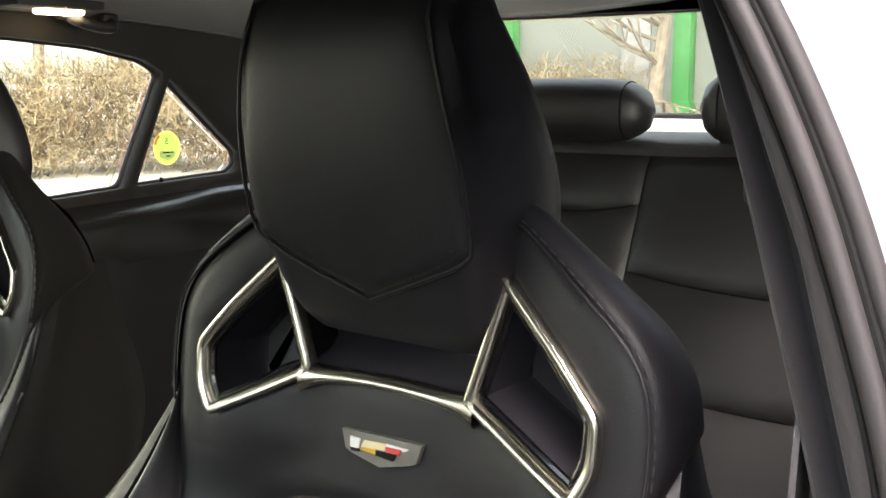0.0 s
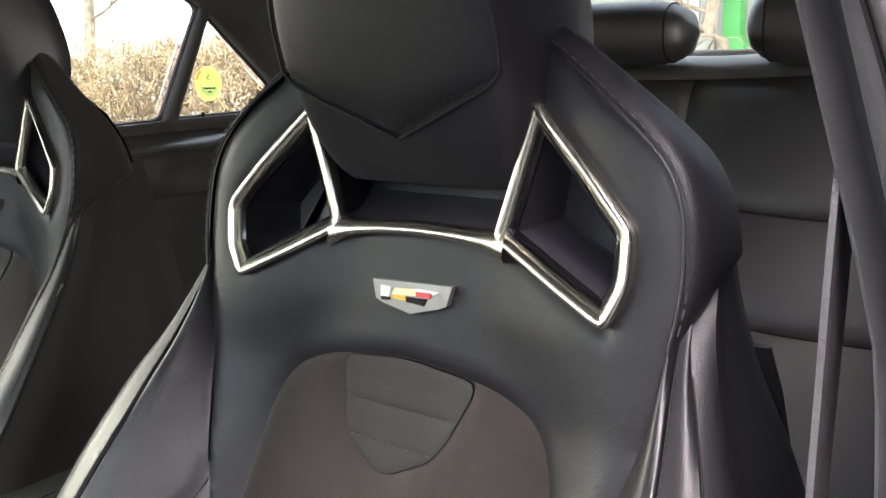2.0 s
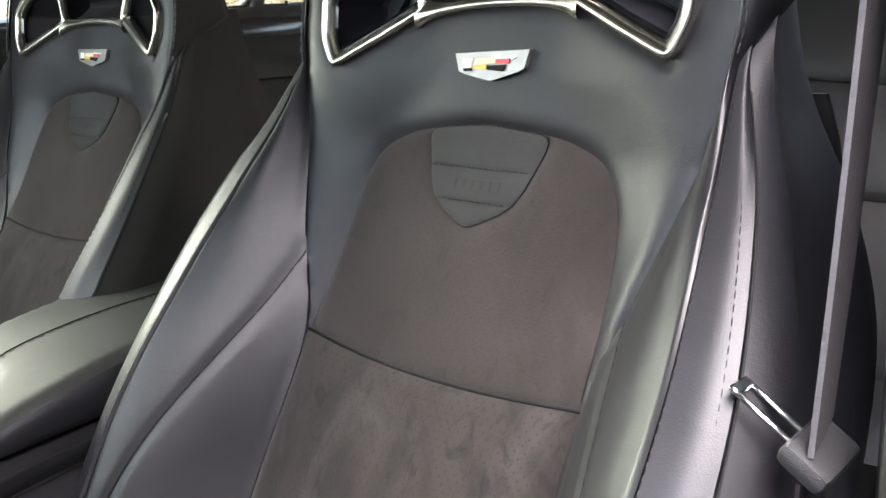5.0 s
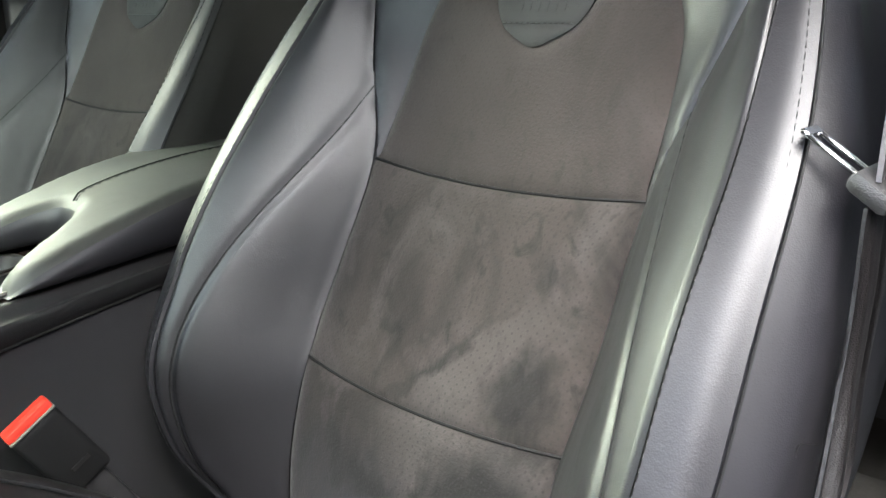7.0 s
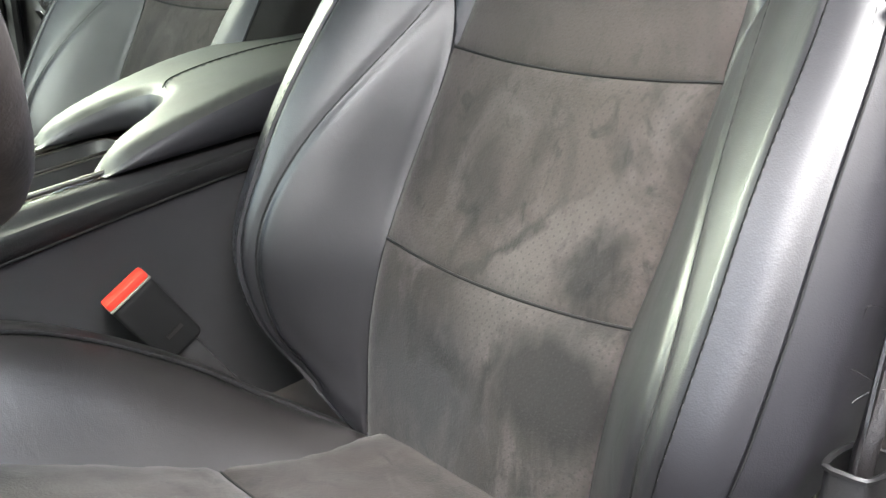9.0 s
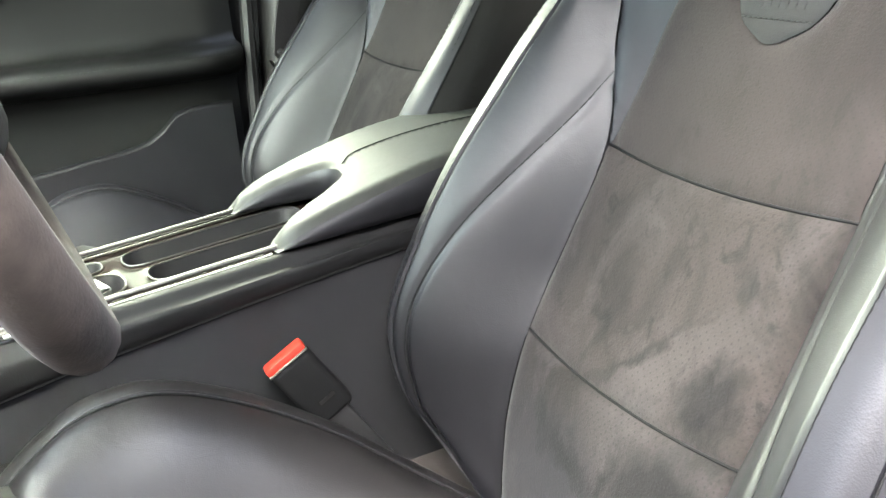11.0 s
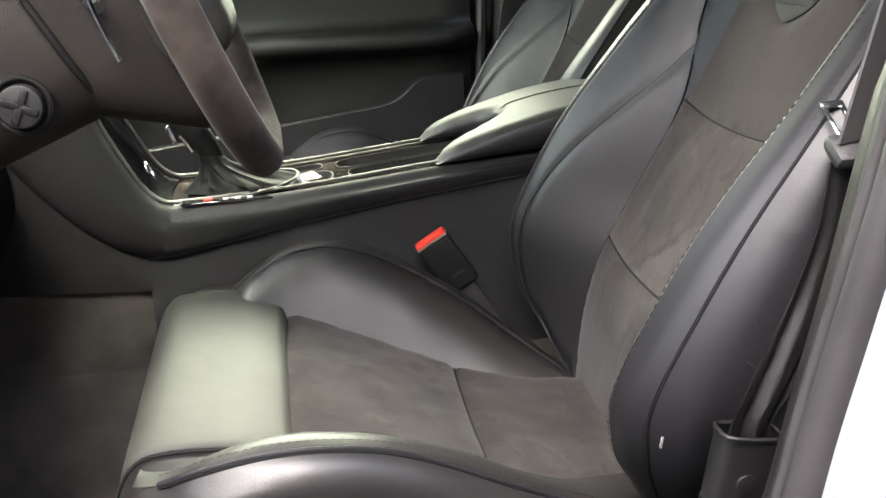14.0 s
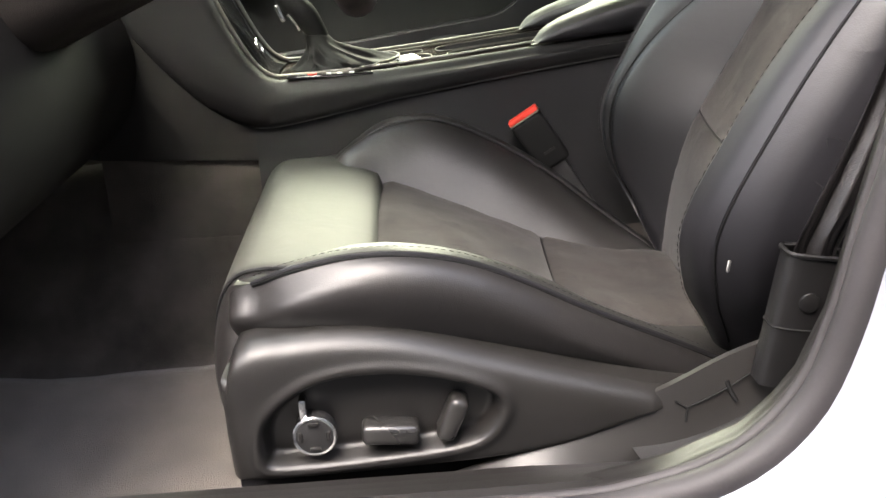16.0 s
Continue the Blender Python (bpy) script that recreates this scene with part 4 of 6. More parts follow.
def side_trim(seat, sign):
    flip = mirrored if sign < 0 else (lambda m: m)
    top = [(-0.158, 0.44), (-0.148, 0.468), (-0.10, 0.477), (-0.05, 0.478), (0.0, 0.471), (0.07, 0.450), (0.143, 0.427), (0.218, 0.404), (0.27, 0.386)]
    bottom = [(0.275, 0.380), (0.222, 0.392), (0.13, 0.363), (0.06, 0.353), (-0.05, 0.348), (-0.155, 0.346)]
    recess = np.array(curve([(-0.131, 0.372), (-0.124, 0.412), (-0.084, 0.440), (-0.03, 0.4465), (0.03, 0.437), (0.071, 0.418), (0.064, 0.389), (0.035, 0.374), (-0.05, 0.366), (-0.115, 0.364)], 120, True))
    step = np.roll(recess, -1, 0) - recess

    def sunk(y, z):
        """How far inside the switch recess a place lies."""
        p = np.array([y, z])
        t = np.clip(((p - recess) * step).sum(1) / (step * step).sum(1), 0, 1)
        d = float(np.min(np.hypot(*(recess + step * t[:, None] - p).T)))
        hit = (recess[:, 1] > z) != (np.roll(recess[:, 1], -1) > z)
        x = recess[:, 0] + (z - recess[:, 1]) * step[:, 0] / np.where(step[:, 1] == 0, 1e-9, step[:, 1])
        return d if np.sum(hit & (y < x)) % 2 else -d

    rows = []
    for k in range(171):
        y = -0.163 + 0.430 * k / 170
        zt = table(y, [p[0] for p in top], [p[1] for p in top]) + 0.004
        zb = table(y, [p[0] for p in bottom[::-1]], [p[1] for p in bottom[::-1]])
        row = []
        for j in range(65):
            t = j / 64
            z = zb + (zt - zb) * t
            e = min(zt - z, 3 * (z - zb) + 0.004, (y + 0.165) * 1.2)
            x = 0.313 + 0.008 * math.sin(math.pi * min(1, max(0, (z - 0.34) / 0.14))) - 0.020 * math.exp(-max(0.0, e) / 0.007) - 0.15 * max(0, -0.135 - y) - 0.35 * max(0, y - 0.205)
            d = min(1.0, max(0.0, (sunk(y, z) + 0.003) / 0.010))
            x -= 0.020 * d * d * (3 - 2 * d)
            x += 0.0025 * math.exp(-((sunk(y, z) + 0.006) / 0.005) ** 2)
            row.append((x, y, z))
        rows.append([(0.25, y, zb)] + row + [(0.25, y, zt - 0.004)])
    part("side_trim", flip(loft(rows)), TRIM_PLASTIC, seat, "black plastic seat side trim", 60)
    if sign > 0:
        across = Matrix.Rotation(radians(90), 4, "Y")
        knob = part("lumbar_knob", disc(0.0175, 0.020, (0.307, -0.087, 0.392), across), PLASTIC, seat, "round black knob with chrome ring")
        ring = [(0.316, -0.087 + 0.0175 * math.cos(a), 0.392 + 0.0175 * math.sin(a)) for a in np.linspace(0, 2 * np.pi, 40, endpoint=False)]
        part("chrome_ring", tube(ring, 0.0017, 6, True), STEEL, knob)
        for a in range(4):
            an = radians(90 * a)
            part("grip_dimple", block((0.004, 0.010, 0.004), (0.317, -0.087 + 0.012 * math.cos(an), 0.392 + 0.012 * math.sin(an)), 0.0015, 2, Matrix.Rotation(an + radians(90), 4, "X")), TRIM_PLASTIC, knob)
        part("lever", block((0.014, 0.007, 0.024), (0.309, -0.095, 0.415), 0.003, 2), STEEL, knob, "small metal lever")
        part("slide_switch", block((0.026, 0.050, 0.019), (0.308, -0.022, 0.388), 0.006, 3, Matrix.Rotation(radians(-4), 4, "X")), SWITCH, seat, "rounded black plastic switch")
        part("backrest_switch", block((0.026, 0.017, 0.042), (0.308, 0.032, 0.398), 0.006, 3, Matrix.Rotation(radians(-24), 4, "X")), SWITCH, seat, "rounded black plastic switch")


def front_seat():
    seat = thing("sports_seat", "black leather sports seat with grey suede inserts and chrome trim", "car seat", group="front seats")
    for s in (1, -1):
        wing(seat, s)
    yoke(seat)
    badge(seat)
    insert(seat)
    headrest(seat)
    upper = set(seat.children)
    cushion(seat)
    for s in (1, -1):
        side_trim(seat, s)
    return seat, [ob for ob in seat.children if ob not in upper]


driver_seat, lower_parts = front_seat()
driver_seat.matrix_basis = pose(0.384, 0.45, 0, 0, 0, -2.5) @ pose(0, -0.45, 0)
passenger_seat = copy_thing(driver_seat, pose(-0.372, 0.092, 0.0))
shell_edge(driver_seat)
# The passenger seat's inboard side is covered with dark cloth above its cross seam.
for ob in passenger_seat.children:
    if ob.name.split(".")[0] in ("wing_side_panel", "shoulder_wrap") and ob.data.vertices[0].co.x > 0:
        ob.material_slots[0].link = "OBJECT"
        ob.material_slots[0].material = SIDE_CLOTH
    if ob.name.split(".")[0] in ("wing_inner_panel", "bolster_inner", "bolster_side", "pad_end", "front_pad"):
        ob.material_slots[0].link = "OBJECT"
        ob.material_slots[0].material = LEATHER
part("side_seam", loft([[np.array(p) + (0.0006, 0, dz) for dz in (-0.0012, 0.0012)] for p in SIDE_ROW]), BLACK, passenger_seat)
# The driver's shoulder trim and badge sit slightly turned in their openings.
for ob in driver_seat.children:
    kind = ob.name.split(".")[0]
    if kind in ("chrome_surround", "chrome_bar", "harness_pocket", "pocket_rim", "badge"):
        tilt = -2.4 if kind == "badge" else -1.4
        ob.matrix_basis = pose(0, 0, 0.97, 0, tilt, 0) @ pose(0, 0, -0.97)
# The cushion stands square to the car; the backrest is turned a little.
for ob in lower_parts:
    ob.matrix_basis = driver_seat.matrix_basis.inverted() @ pose(0.384, 0, 0)
part("fabric_tag", tube([np.array(bolster_line(z, SEAM_U, SEAM_F)) + (0.002, -0.002, 0) for z in np.linspace(0.845, 0.875, 8)], 0.0028, 6), BADGE_GREY, passenger_seat, "pale fabric label")


# ---- the car's shell ----
def sheet(name, outline, skin, mat, label="", holes=(), pitch=0.05, thick=0.03, side=1.0, category="car body"):
    """A wall of the car with openings through it and a real thickness."""
    v, f = panel(refine(outline, 0.04), skin, pitch, 0.0, 0.01, holes=[refine(h, 0.03) for h in holes])
    ob = part(name, (v, f), mat, None, label, 50)
    tagged(ob, label, category, kind="structure")
    s = ob.modifiers.new("thickness", "SOLIDIFY")
    s.thickness, s.offset = thick, side
    return ob


def box_setting(name, size, at, mat, label, category, bevel=0.005):
    ob = part(name, block(size, at, bevel), mat, None, label)
    return tagged(ob, label, category, kind="structure")


# Carpeted floor with the tunnel, in one skin.
rows = []
for y in np.linspace(-0.95, 2.1, 60):
    row = []
    for x in np.linspace(-0.72, 0.70, 60):
        z = 0.205 + 0.10 * max(0, (-0.55 - y) / 0.4) ** 1.3 + (0.12 if y > 1.15 else 0.0)
        z += 0.25 * math.exp(-((x + 0.015) / 0.13) ** 4)
        z += 0.05 * max(0, (abs(x) - 0.62) / 0.08) + 0.003 * noise.noise((x * 14, y * 14, 0))
        row.append((x, y, z))
    rows.append(row)
floor = tagged(part("floor", loft(rows), CARPET, None, "", 60), "dark worn carpet on the car floor", "carpet", kind="structure")

mat_rows = []
for y in np.linspace(-0.62, -0.155, 24):
    mat_rows.append([(x, y, 0.222 + 0.02 * max(0, (-0.5 - y) / 0.12) + 0.002 * noise.noise((x * 25, y * 25, 3))) for x in np.linspace(0.206 - 0.06 * (y + 0.27), 0.62, 24)])
floor_mat = tagged(part("floor_mat", loft(mat_rows), MAT, None), "dusty dark grey carpet mat on the car floor", "floor mat")
s = floor_mat.modifiers.new("thickness", "SOLIDIFY")
s.thickness, s.offset = 0.008, -1


# Roof lining.
def roof_z(x, y):
    z = 1.365 - 0.065 * (abs(x) / 0.74) ** 3.0
    return z - (0.042 - 0.022 * min(1.0, abs(x) / 0.3) * (x > 0)) * max(0.0, (y - 0.9) / 0.7) ** 2 - 0.05 * max(0.0, (0.1 - y) / 0.4) ** 2


rows = [[(x, y, roof_z(x, y)) for x in np.linspace(-0.68, 0.655, 40)] for y in np.linspace(-0.30, 1.62, 44)]
ceiling = tagged(part("ceiling", loft(rows), HEADLINER, None, "", 60), "dark cloth roof lining", "headliner", kind="structure")
s = ceiling.modifiers.new("thickness", "SOLIDIFY")
s.thickness, s.offset = 0.03, 1

# The side away from the camera, with three panes.
FRONT_WIN = [(-0.50, 0.885), (0.40, 0.905), (0.42, 1.285), (0.0, 1.29), (-0.25, 1.22)]
REAR_WIN = [(0.56, 0.985), (1.167, 1.009), (1.272, 1.222), (1.232, 1.244), (1.117, 1.266), (0.957, 1.278), (0.58, 1.285)]
QUARTER = [(1.186, 1.010), (1.436, 1.016), (1.458, 1.030), (1.460, 1.058), (1.281, 1.216)]


def flat_right(y, z, lift):
    return (-0.705 + lift, y, z)


side_outline = [(-0.9, 0.90), (-0.6, 0.872), (0.5, 0.89), (0.62, 0.935), (1.30, 0.985), (2.2, 1.02), (2.2, 1.13), (1.75, 1.30), (1.3, 1.33), (0.3, 1.345), (-0.3, 1.30)]
wall_right = sheet("wall_right", side_outline, flat_right, HEADLINER, "dark inner side of the car with its window openings", [FRONT_WIN, REAR_WIN, QUARTER], thick=0.035, side=-1)
for i, ring in enumerate((FRONT_WIN, REAR_WIN, QUARTER)):
    win = thing("window_%d" % (i + 1), "fixed side window of the car" if i == 2 else "closed side window of the car door", "car window", kind="structure")
    part("window_seal", tube([flat_right(y, z, 0.004) for y, z in refine(rounded(ring, 0.02), 0.02)], 0.005 if i else 0.008, 8, True), RUBBER, win)
    pane = part("pane", prism(ring, lambda a, b, c: (-0.722 - c, a, b), 0.004), GLASS, win)
    pane.visible_shadow = False
# Bright door-top ledge with the lock pin.
rows = []
for y in np.linspace(0.45, 1.56, 24):
    z = 0.988 + 0.012 * (y - 0.9)
    rows.append([(x, y, z + dz) for x, dz in ((-0.715, 0.012), (-0.695, 0.010), (-0.672, 0.0), (-0.655, -0.016), (-0.652, -0.05), (-0.66, -0.12))])
ledge = tagged(part("door_top_ledge", loft(rows), material("ledge_plastic", (0.022, 0.021, 0.020), 0.17, stain=0.1, gloss=0.8), None, "", 50), "black soft plastic ledge under the rear side window", "door trim", kind="structure")
pin = thing("lock_pin", "small black door lock pin on the window ledge", "lock pin", (-0.69, 1.262, 1.006))
part("stem", disc(0.0035, 0.018, (0, 0, 0.006), Matrix.Identity(4), 12, 0.0008), BLACK, pin)
part("collar", disc(0.009, 0.004, (0, 0, 0.001), Matrix.Identity(4), 16, 0.001), BLACK, pin)
# Round sticker on the small pane.
sticker = thing("round_sticker", "round yellow and green sticker on the quarter window", "sticker", (-0.716, 1.302, 1.075))


def paper(name, color):
    """Thin printed film that lets daylight through."""
    m = bpy.data.materials.new(name)
    m.use_nodes = True
    n, l = m.node_tree.nodes, m.node_tree.links
    front, back, mix = n["Principled BSDF"], n.new("ShaderNodeBsdfTranslucent"), n.new("ShaderNodeMixShader")
    front.inputs["Base Color"].default_value = (*color, 1)
    back.inputs["Color"].default_value = (*color, 1)
    mix.inputs[0].default_value = 0.75
    l.new(front.outputs[0], mix.inputs[1])
    l.new(back.outputs[0], mix.inputs[2])
    l.new(mix.outputs[0], n["Material Output"].inputs["Surface"])
    return m


LIME, LEAF = paper("sticker_yellow", (0.92, 0.90, 0.20)), paper("sticker_green", (0.62, 0.85, 0.16))


def circle(r, n=48):
    return [(0.0, r * math.cos(a), r * math.sin(a)) for a in np.linspace(0, 2 * np.pi, n, endpoint=False)]


part("rim", loft([circle(0.034), circle(0.0275)], True), LIME, sticker)
part("green_field", (circle(0.0275), [tuple(range(48))]), LEAF, sticker)
part("white_field", prism([(-0.02, -0.006), (0.02, -0.006), (0.018, -0.017), (0.0, -0.025), (-0.018, -0.017)], lambda a, b, c: (0.0016 - c, a, b), 0.0006), paper("sticker_white", (0.9, 0.9, 0.88)), sticker)
for a, b, w in ((0.0, -0.009, 0.028), (0.0, -0.016, 0.010)):
    part("writing_bar", block((0.0006, w, 0.0025), (0.0028, a, b), 0), BLACK, sticker)
digit_curve = bpy.data.curves.new("digit", "FONT")
digit_curve.body, digit_curve.size, digit_curve.align_x, digit_curve.extrude = "5", 0.017, "CENTER", 0.0002
digit_ob = new("digit", digit_curve)
bpy.context.view_layer.update()
digit_mesh = bpy.data.meshes.new_from_object(digit_ob)
bpy.data.objects.remove(digit_ob)
# Printed to be read from outside, so it shows reversed from within.
digit_mesh.transform(Matrix(((0, 0, 1, 0.0020), (-1, 0, 0, -0.002), (0, 1, 0, 0.008), (0, 0, 0, 1))))
digit_mesh.materials.append(BLACK)
digit = new("digit", digit_mesh)
digit.parent = sticker
part("red_edge", loft([[(0.0012, r * math.cos(t), r * math.sin(t)) for t in np.linspace(2.2, 2.9, 10)] for r in (0.0335, 0.0280)]), paper("sticker_red", (0.75, 0.25, 0.10)), sticker)
# The pillar between the two panes belongs to the wall; grab handle and lamp above it.
handle = thing("grab_handle", "dark folded grab handle on the roof edge", "grab handle")
part("bar", tube(curve([(-0.62, 1.03, 1.312), (-0.600, 1.04, 1.302), (-0.598, 1.07, 1.296), (-0.600, 1.10, 1.296), (-0.62, 1.11, 1.306)], 24), 0.010, 10), PLASTIC, handle)
part("mount", block((0.03, 0.03, 0.02), (-0.625, 1.03, 1.316), 0.006), PLASTIC, handle)
part("mount", block((0.03, 0.03, 0.02), (-0.625, 1.11, 1.310), 0.006), PLASTIC, handle)
visor = thing("map_lamp", "small reading lamp with a lit warm lens in the roof", "lamp")
LENS = bpy.data.materials.new("lamp_lens")
LENS.use_nodes = True
LENS.node_tree.nodes["Principled BSDF"].inputs["Emission Color"].default_value = (1.0, 0.78, 0.45, 1)
LENS.node_tree.nodes["Principled BSDF"].inputs["Emission Strength"].default_value = 3.0
part("housing", block((0.06, 0.16, 0.022), (-0.595, 0.985, 1.330), 0.008), PLASTIC, visor)
part("lens", block((0.035, 0.075, 0.010), (-0.600, 1.000, 1.3165), 0.004), LENS, visor)

# Passenger door, lower part.
DX = -0.775
door = thing("door_1", "closed black leather passenger door with an armrest and map pocket", "car door", kind="structure")
rows = []
prof = [(0.24, 0.01), (0.40, 0.0), (0.52, -0.004), (0.648, -0.004), (0.664, 0.015), (0.676, 0.052), (0.686, 0.074), (0.697, 0.081), (0.708, 0.080), (0.716, 0.072), (0.721, 0.050), (0.726, 0.020), (0.74, 0.008), (0.79, 0.002), (0.84, 0.0), (0.868, 0.006), (0.882, 0.03), (0.888, 0.05), (0.886, 0.062)]
for y in np.linspace(-0.60, 0.425, 30):
    e = max(0, (y - 0.36) / 0.065)
    rows.append([(DX + d * (1 - 0.3 * e) - 0.02 * e ** 2, y, z + 0.03 * max(0, -y) ** 2 * (z < 0.80)) for z, d in curve([(a, b) for a, b in prof], 60)])
DOOR_SKIN = material("door_skin", (0.0078, 0.0080, 0.0076), 0.52, grain=0.12, size=900, stain=0.14, stain_size=6, cells=True, gloss=0.45)
part("door_panel", loft(rows), DOOR_SKIN, door, "", 60)
rows = []
for y in np.linspace(-0.60, 0.40, 40):
    t = table(y, [-0.6, -0.2, 0.0, 0.15, 0.235, 0.275, 0.30, 0.34, 0.40], [0.47, 0.505, 0.530, 0.549, 0.562, 0.585, 0.609, 0.615, 0.616])
    rows.append([(DX + 0.002, y, t + 0.002), (DX + 0.012, y, t), (DX + 0.015, y, t - 0.004), (DX + 0.020, y, t - 0.1), (DX + 0.022, y, 0.30), (DX + 0.012, y, 0.24)])
part("map_pocket", loft(rows), LEATHER, door, "black plastic map pocket", 30)
part("armrest_seam", stitches([(DX + 0.0800, y, 0.709 + 0.03 * max(0, -y) ** 2) for y in np.linspace(-0.5, 0.40, 60)], 0.006, 0.004, 0.0009), LEATHER_SEAM, door)
part("handle_bowl", block((0.02, 0.16, 0.05), (DX + 0.002, -0.03, 0.845), 0.012, 3), GLOSS, door)
part("door_pull", tube(curve([(DX + 0.012, -0.11, 0.850), (DX + 0.034, -0.07, 0.853), (DX + 0.034, -0.01, 0.850), (DX + 0.012, 0.03, 0.842)], 20), 0.009, 10, False, 0.6), STEEL, door, "chrome door pull")
part("trim_strip", tube(curve([(DX + 0.008, -0.5, 0.83), (DX + 0.012, -0.2, 0.822), (DX + 0.012, 0.0, 0.824), (DX + 0.008, 0.045, 0.828)], 20), 0.006, 8, False, 0.5), material("copper_strip", (0.45, 0.30, 0.18), 0.3, metal=1.0), door, "copper-coloured trim strip")
# Door seal and far middle pillar.
seal = thing("door_seal", "black rubber seal round the passenger door opening", "seal", kind="structure")
part("rubber", tube(curve([(-0.755, 0.435, 0.28), (-0.755, 0.437, 0.5), (-0.752, 0.445, 0.8), (-0.735, 0.46, 1.0), (-0.70, 0.475, 1.27)], 40), 0.012, 8), RUBBER, seal)
rows = []
for z in np.linspace(0.22, 1.32, 24):
    x = -0.755 + 0.07 * max(0, (z - 0.95) / 0.35)
    y = 0.455 + 0.06 * (z - 0.3)
    rows.append([(x - 0.02, y - 0.012, z), (x + 0.012, y - 0.005, z), (x + 0.03, y + 0.02, z), (x + 0.03, y + 0.10, z), (x + 0.02, y + 0.14, z), (x - 0.02, y + 0.15, z)])
pillar_right = tagged(part("pillar_right", loft(rows), TRIM_PLASTIC, None, "", 60), "black trim of the far middle pillar", "pillar", kind="structure")

# Near middle pillar, its seal, sill and painted opening.
SEAL = [(0.785, -0.95, 0.372), (0.785, -0.3, 0.370), (0.785, 0.08, 0.370), (0.785, 0.175, 0.378), (0.785, 0.245, 0.402), (0.784, 0.292, 0.448), (0.783, 0.316, 0.510), (0.782, 0.332, 0.590),
        (0.781, 0.350, 0.67), (0.778, 0.378, 0.80), (0.759, 0.415, 1.0), (0.718, 0.443, 1.13), (0.673, 0.458, 1.225), (0.624, 0.47, 1.30)]
seal_line = curve(SEAL, 120)
near_seal = thing("door_seal", "black rubber seal round the open driver door opening", "seal", kind="structure")
SEAL_RUBBER = material("seal_rubber", (0.030, 0.0275, 0.0285), 0.6, grain=0.25, size=400, stain=0.15, stain_size=14, gloss=0.4)
fat = [float(np.interp(p[2], [0.80, 1.08], [0.0145, 0.0050])) for p in seal_line]
part("rubber", tube([p + (0.0065 + r, 0.003, -0.001) for p, r in zip(seal_line, fat)], np.array(fat), 14), SEAL_RUBBER, near_seal, "soft grey-black rubber bulb")
part("inner_lip", tube([p + (-0.002, 0.0, 0.0) for p in seal_line], 0.0055, 10), SEAL_RUBBER, near_seal)
part("groove", tube([p + (0.0048, 0.001, 0.0) for p in seal_line], 0.0026, 8), BLACK, near_seal)
part("outer_lip", tube([p + (-0.0095, 0.002, 0.0) for p in seal_line if p[2] > 0.45], 0.0018, 8), BLACK, near_seal)
tang = np.gradient(seal_line, axis=0)
rows = []
for p, d, r in zip(seal_line, tang, fat):
    d = d / np.linalg.norm(d)
    out = np.cross(d, (1, 0, 0))
    out = out / np.linalg.norm(out)
    if out[1] < 0 and out[2] > 0:
        out = -out
    if out[2] > 0.2 and p[2] < 0.5:
        out = -out
    if out[1] < 0 and p[2] >= 0.5:
        out = -out
    p = p + (2 * (r - 0.0145), 0, 0)
    rows.append([p + (0.026, 0, 0) + out * 0.006, p + (0.037, 0, 0) + out * 0.006, p + (0.050, 0, 0) + out * 0.012, p + (0.072, 0, 0) + out * 0.024, p + (0.094, 0, 0) + out * 0.050, p + (0.110, 0, 0) + out * 0.09, p + (0.116, 0, 0) + out * 0.20])
tagged(part("body_opening", loft(rows), PAINT, None, "", 60), "silver painted body round the open driver door", "car body", kind="structure")


def groove(z):
    return min(1.0, max(0.0, (z - 0.80) / 0.12))


PX = [(0.34, 0.745), (0.45, 0.748), (0.55, 0.748), (0.80, 0.735), (0.97, 0.722), (1.02, 0.708), (1.12, 0.674), (1.17, 0.657), (1.25, 0.628), (1.34, 0.59)]
rows = []
for z in np.linspace(0.36, 1.33, 40):
    xi = table(z, [a for a, _ in PX], [b for _, b in PX])
    xs = float(np.interp(z, [s[2] for s in SEAL[2:]], [s[0] for s in SEAL[2:]]))
    yf = float(np.interp(z, [s[2] for s in SEAL[2:]], [s[1] for s in SEAL[2:]])) + 0.004
    rows.append(list(curve([(xs, yf, z), (xi * 0.15 + xs * 0.85, yf - 0.003, z), (xi * 0.38 + xs * 0.62, yf + 0.002, z), (xi * 0.55 + xs * 0.45, yf + 0.028 * groove(z) + 0.003, z), (xi * 0.72 + xs * 0.28, yf + 0.022 * groove(z) + 0.005, z), (xi + 0.006, yf + 0.022, z), (xi, yf + 0.045, z), (xi, yf + 0.09, z), (xi + 0.014, yf + 0.12, z), (xs + 0.03, yf + 0.13, z)], 40)))
pillar_left = thing("pillar_left", "dark trim of the near middle pillar", "pillar", kind="structure")
cut = [r for r in rows if r[0][2] > 0.90]
part("upper_trim", loft(cut), PILLAR_CLOTH, pillar_left, "grey cloth-covered pillar trim", 60)
part("lower_trim", loft([[np.array(p) + (-0.003, -0.002, 0) for p in r] for r in rows if r[0][2] < 0.93]), TRIM_PLASTIC, pillar_left, "", 60)
part("belt_guide", block((0.012, 0.040, 0.048), (0.661, 0.525, 1.168), 0.0055, 3, Matrix.Rotation(radians(12), 4, "X")), TRIM_PLASTIC, pillar_left, "black plastic belt guide")
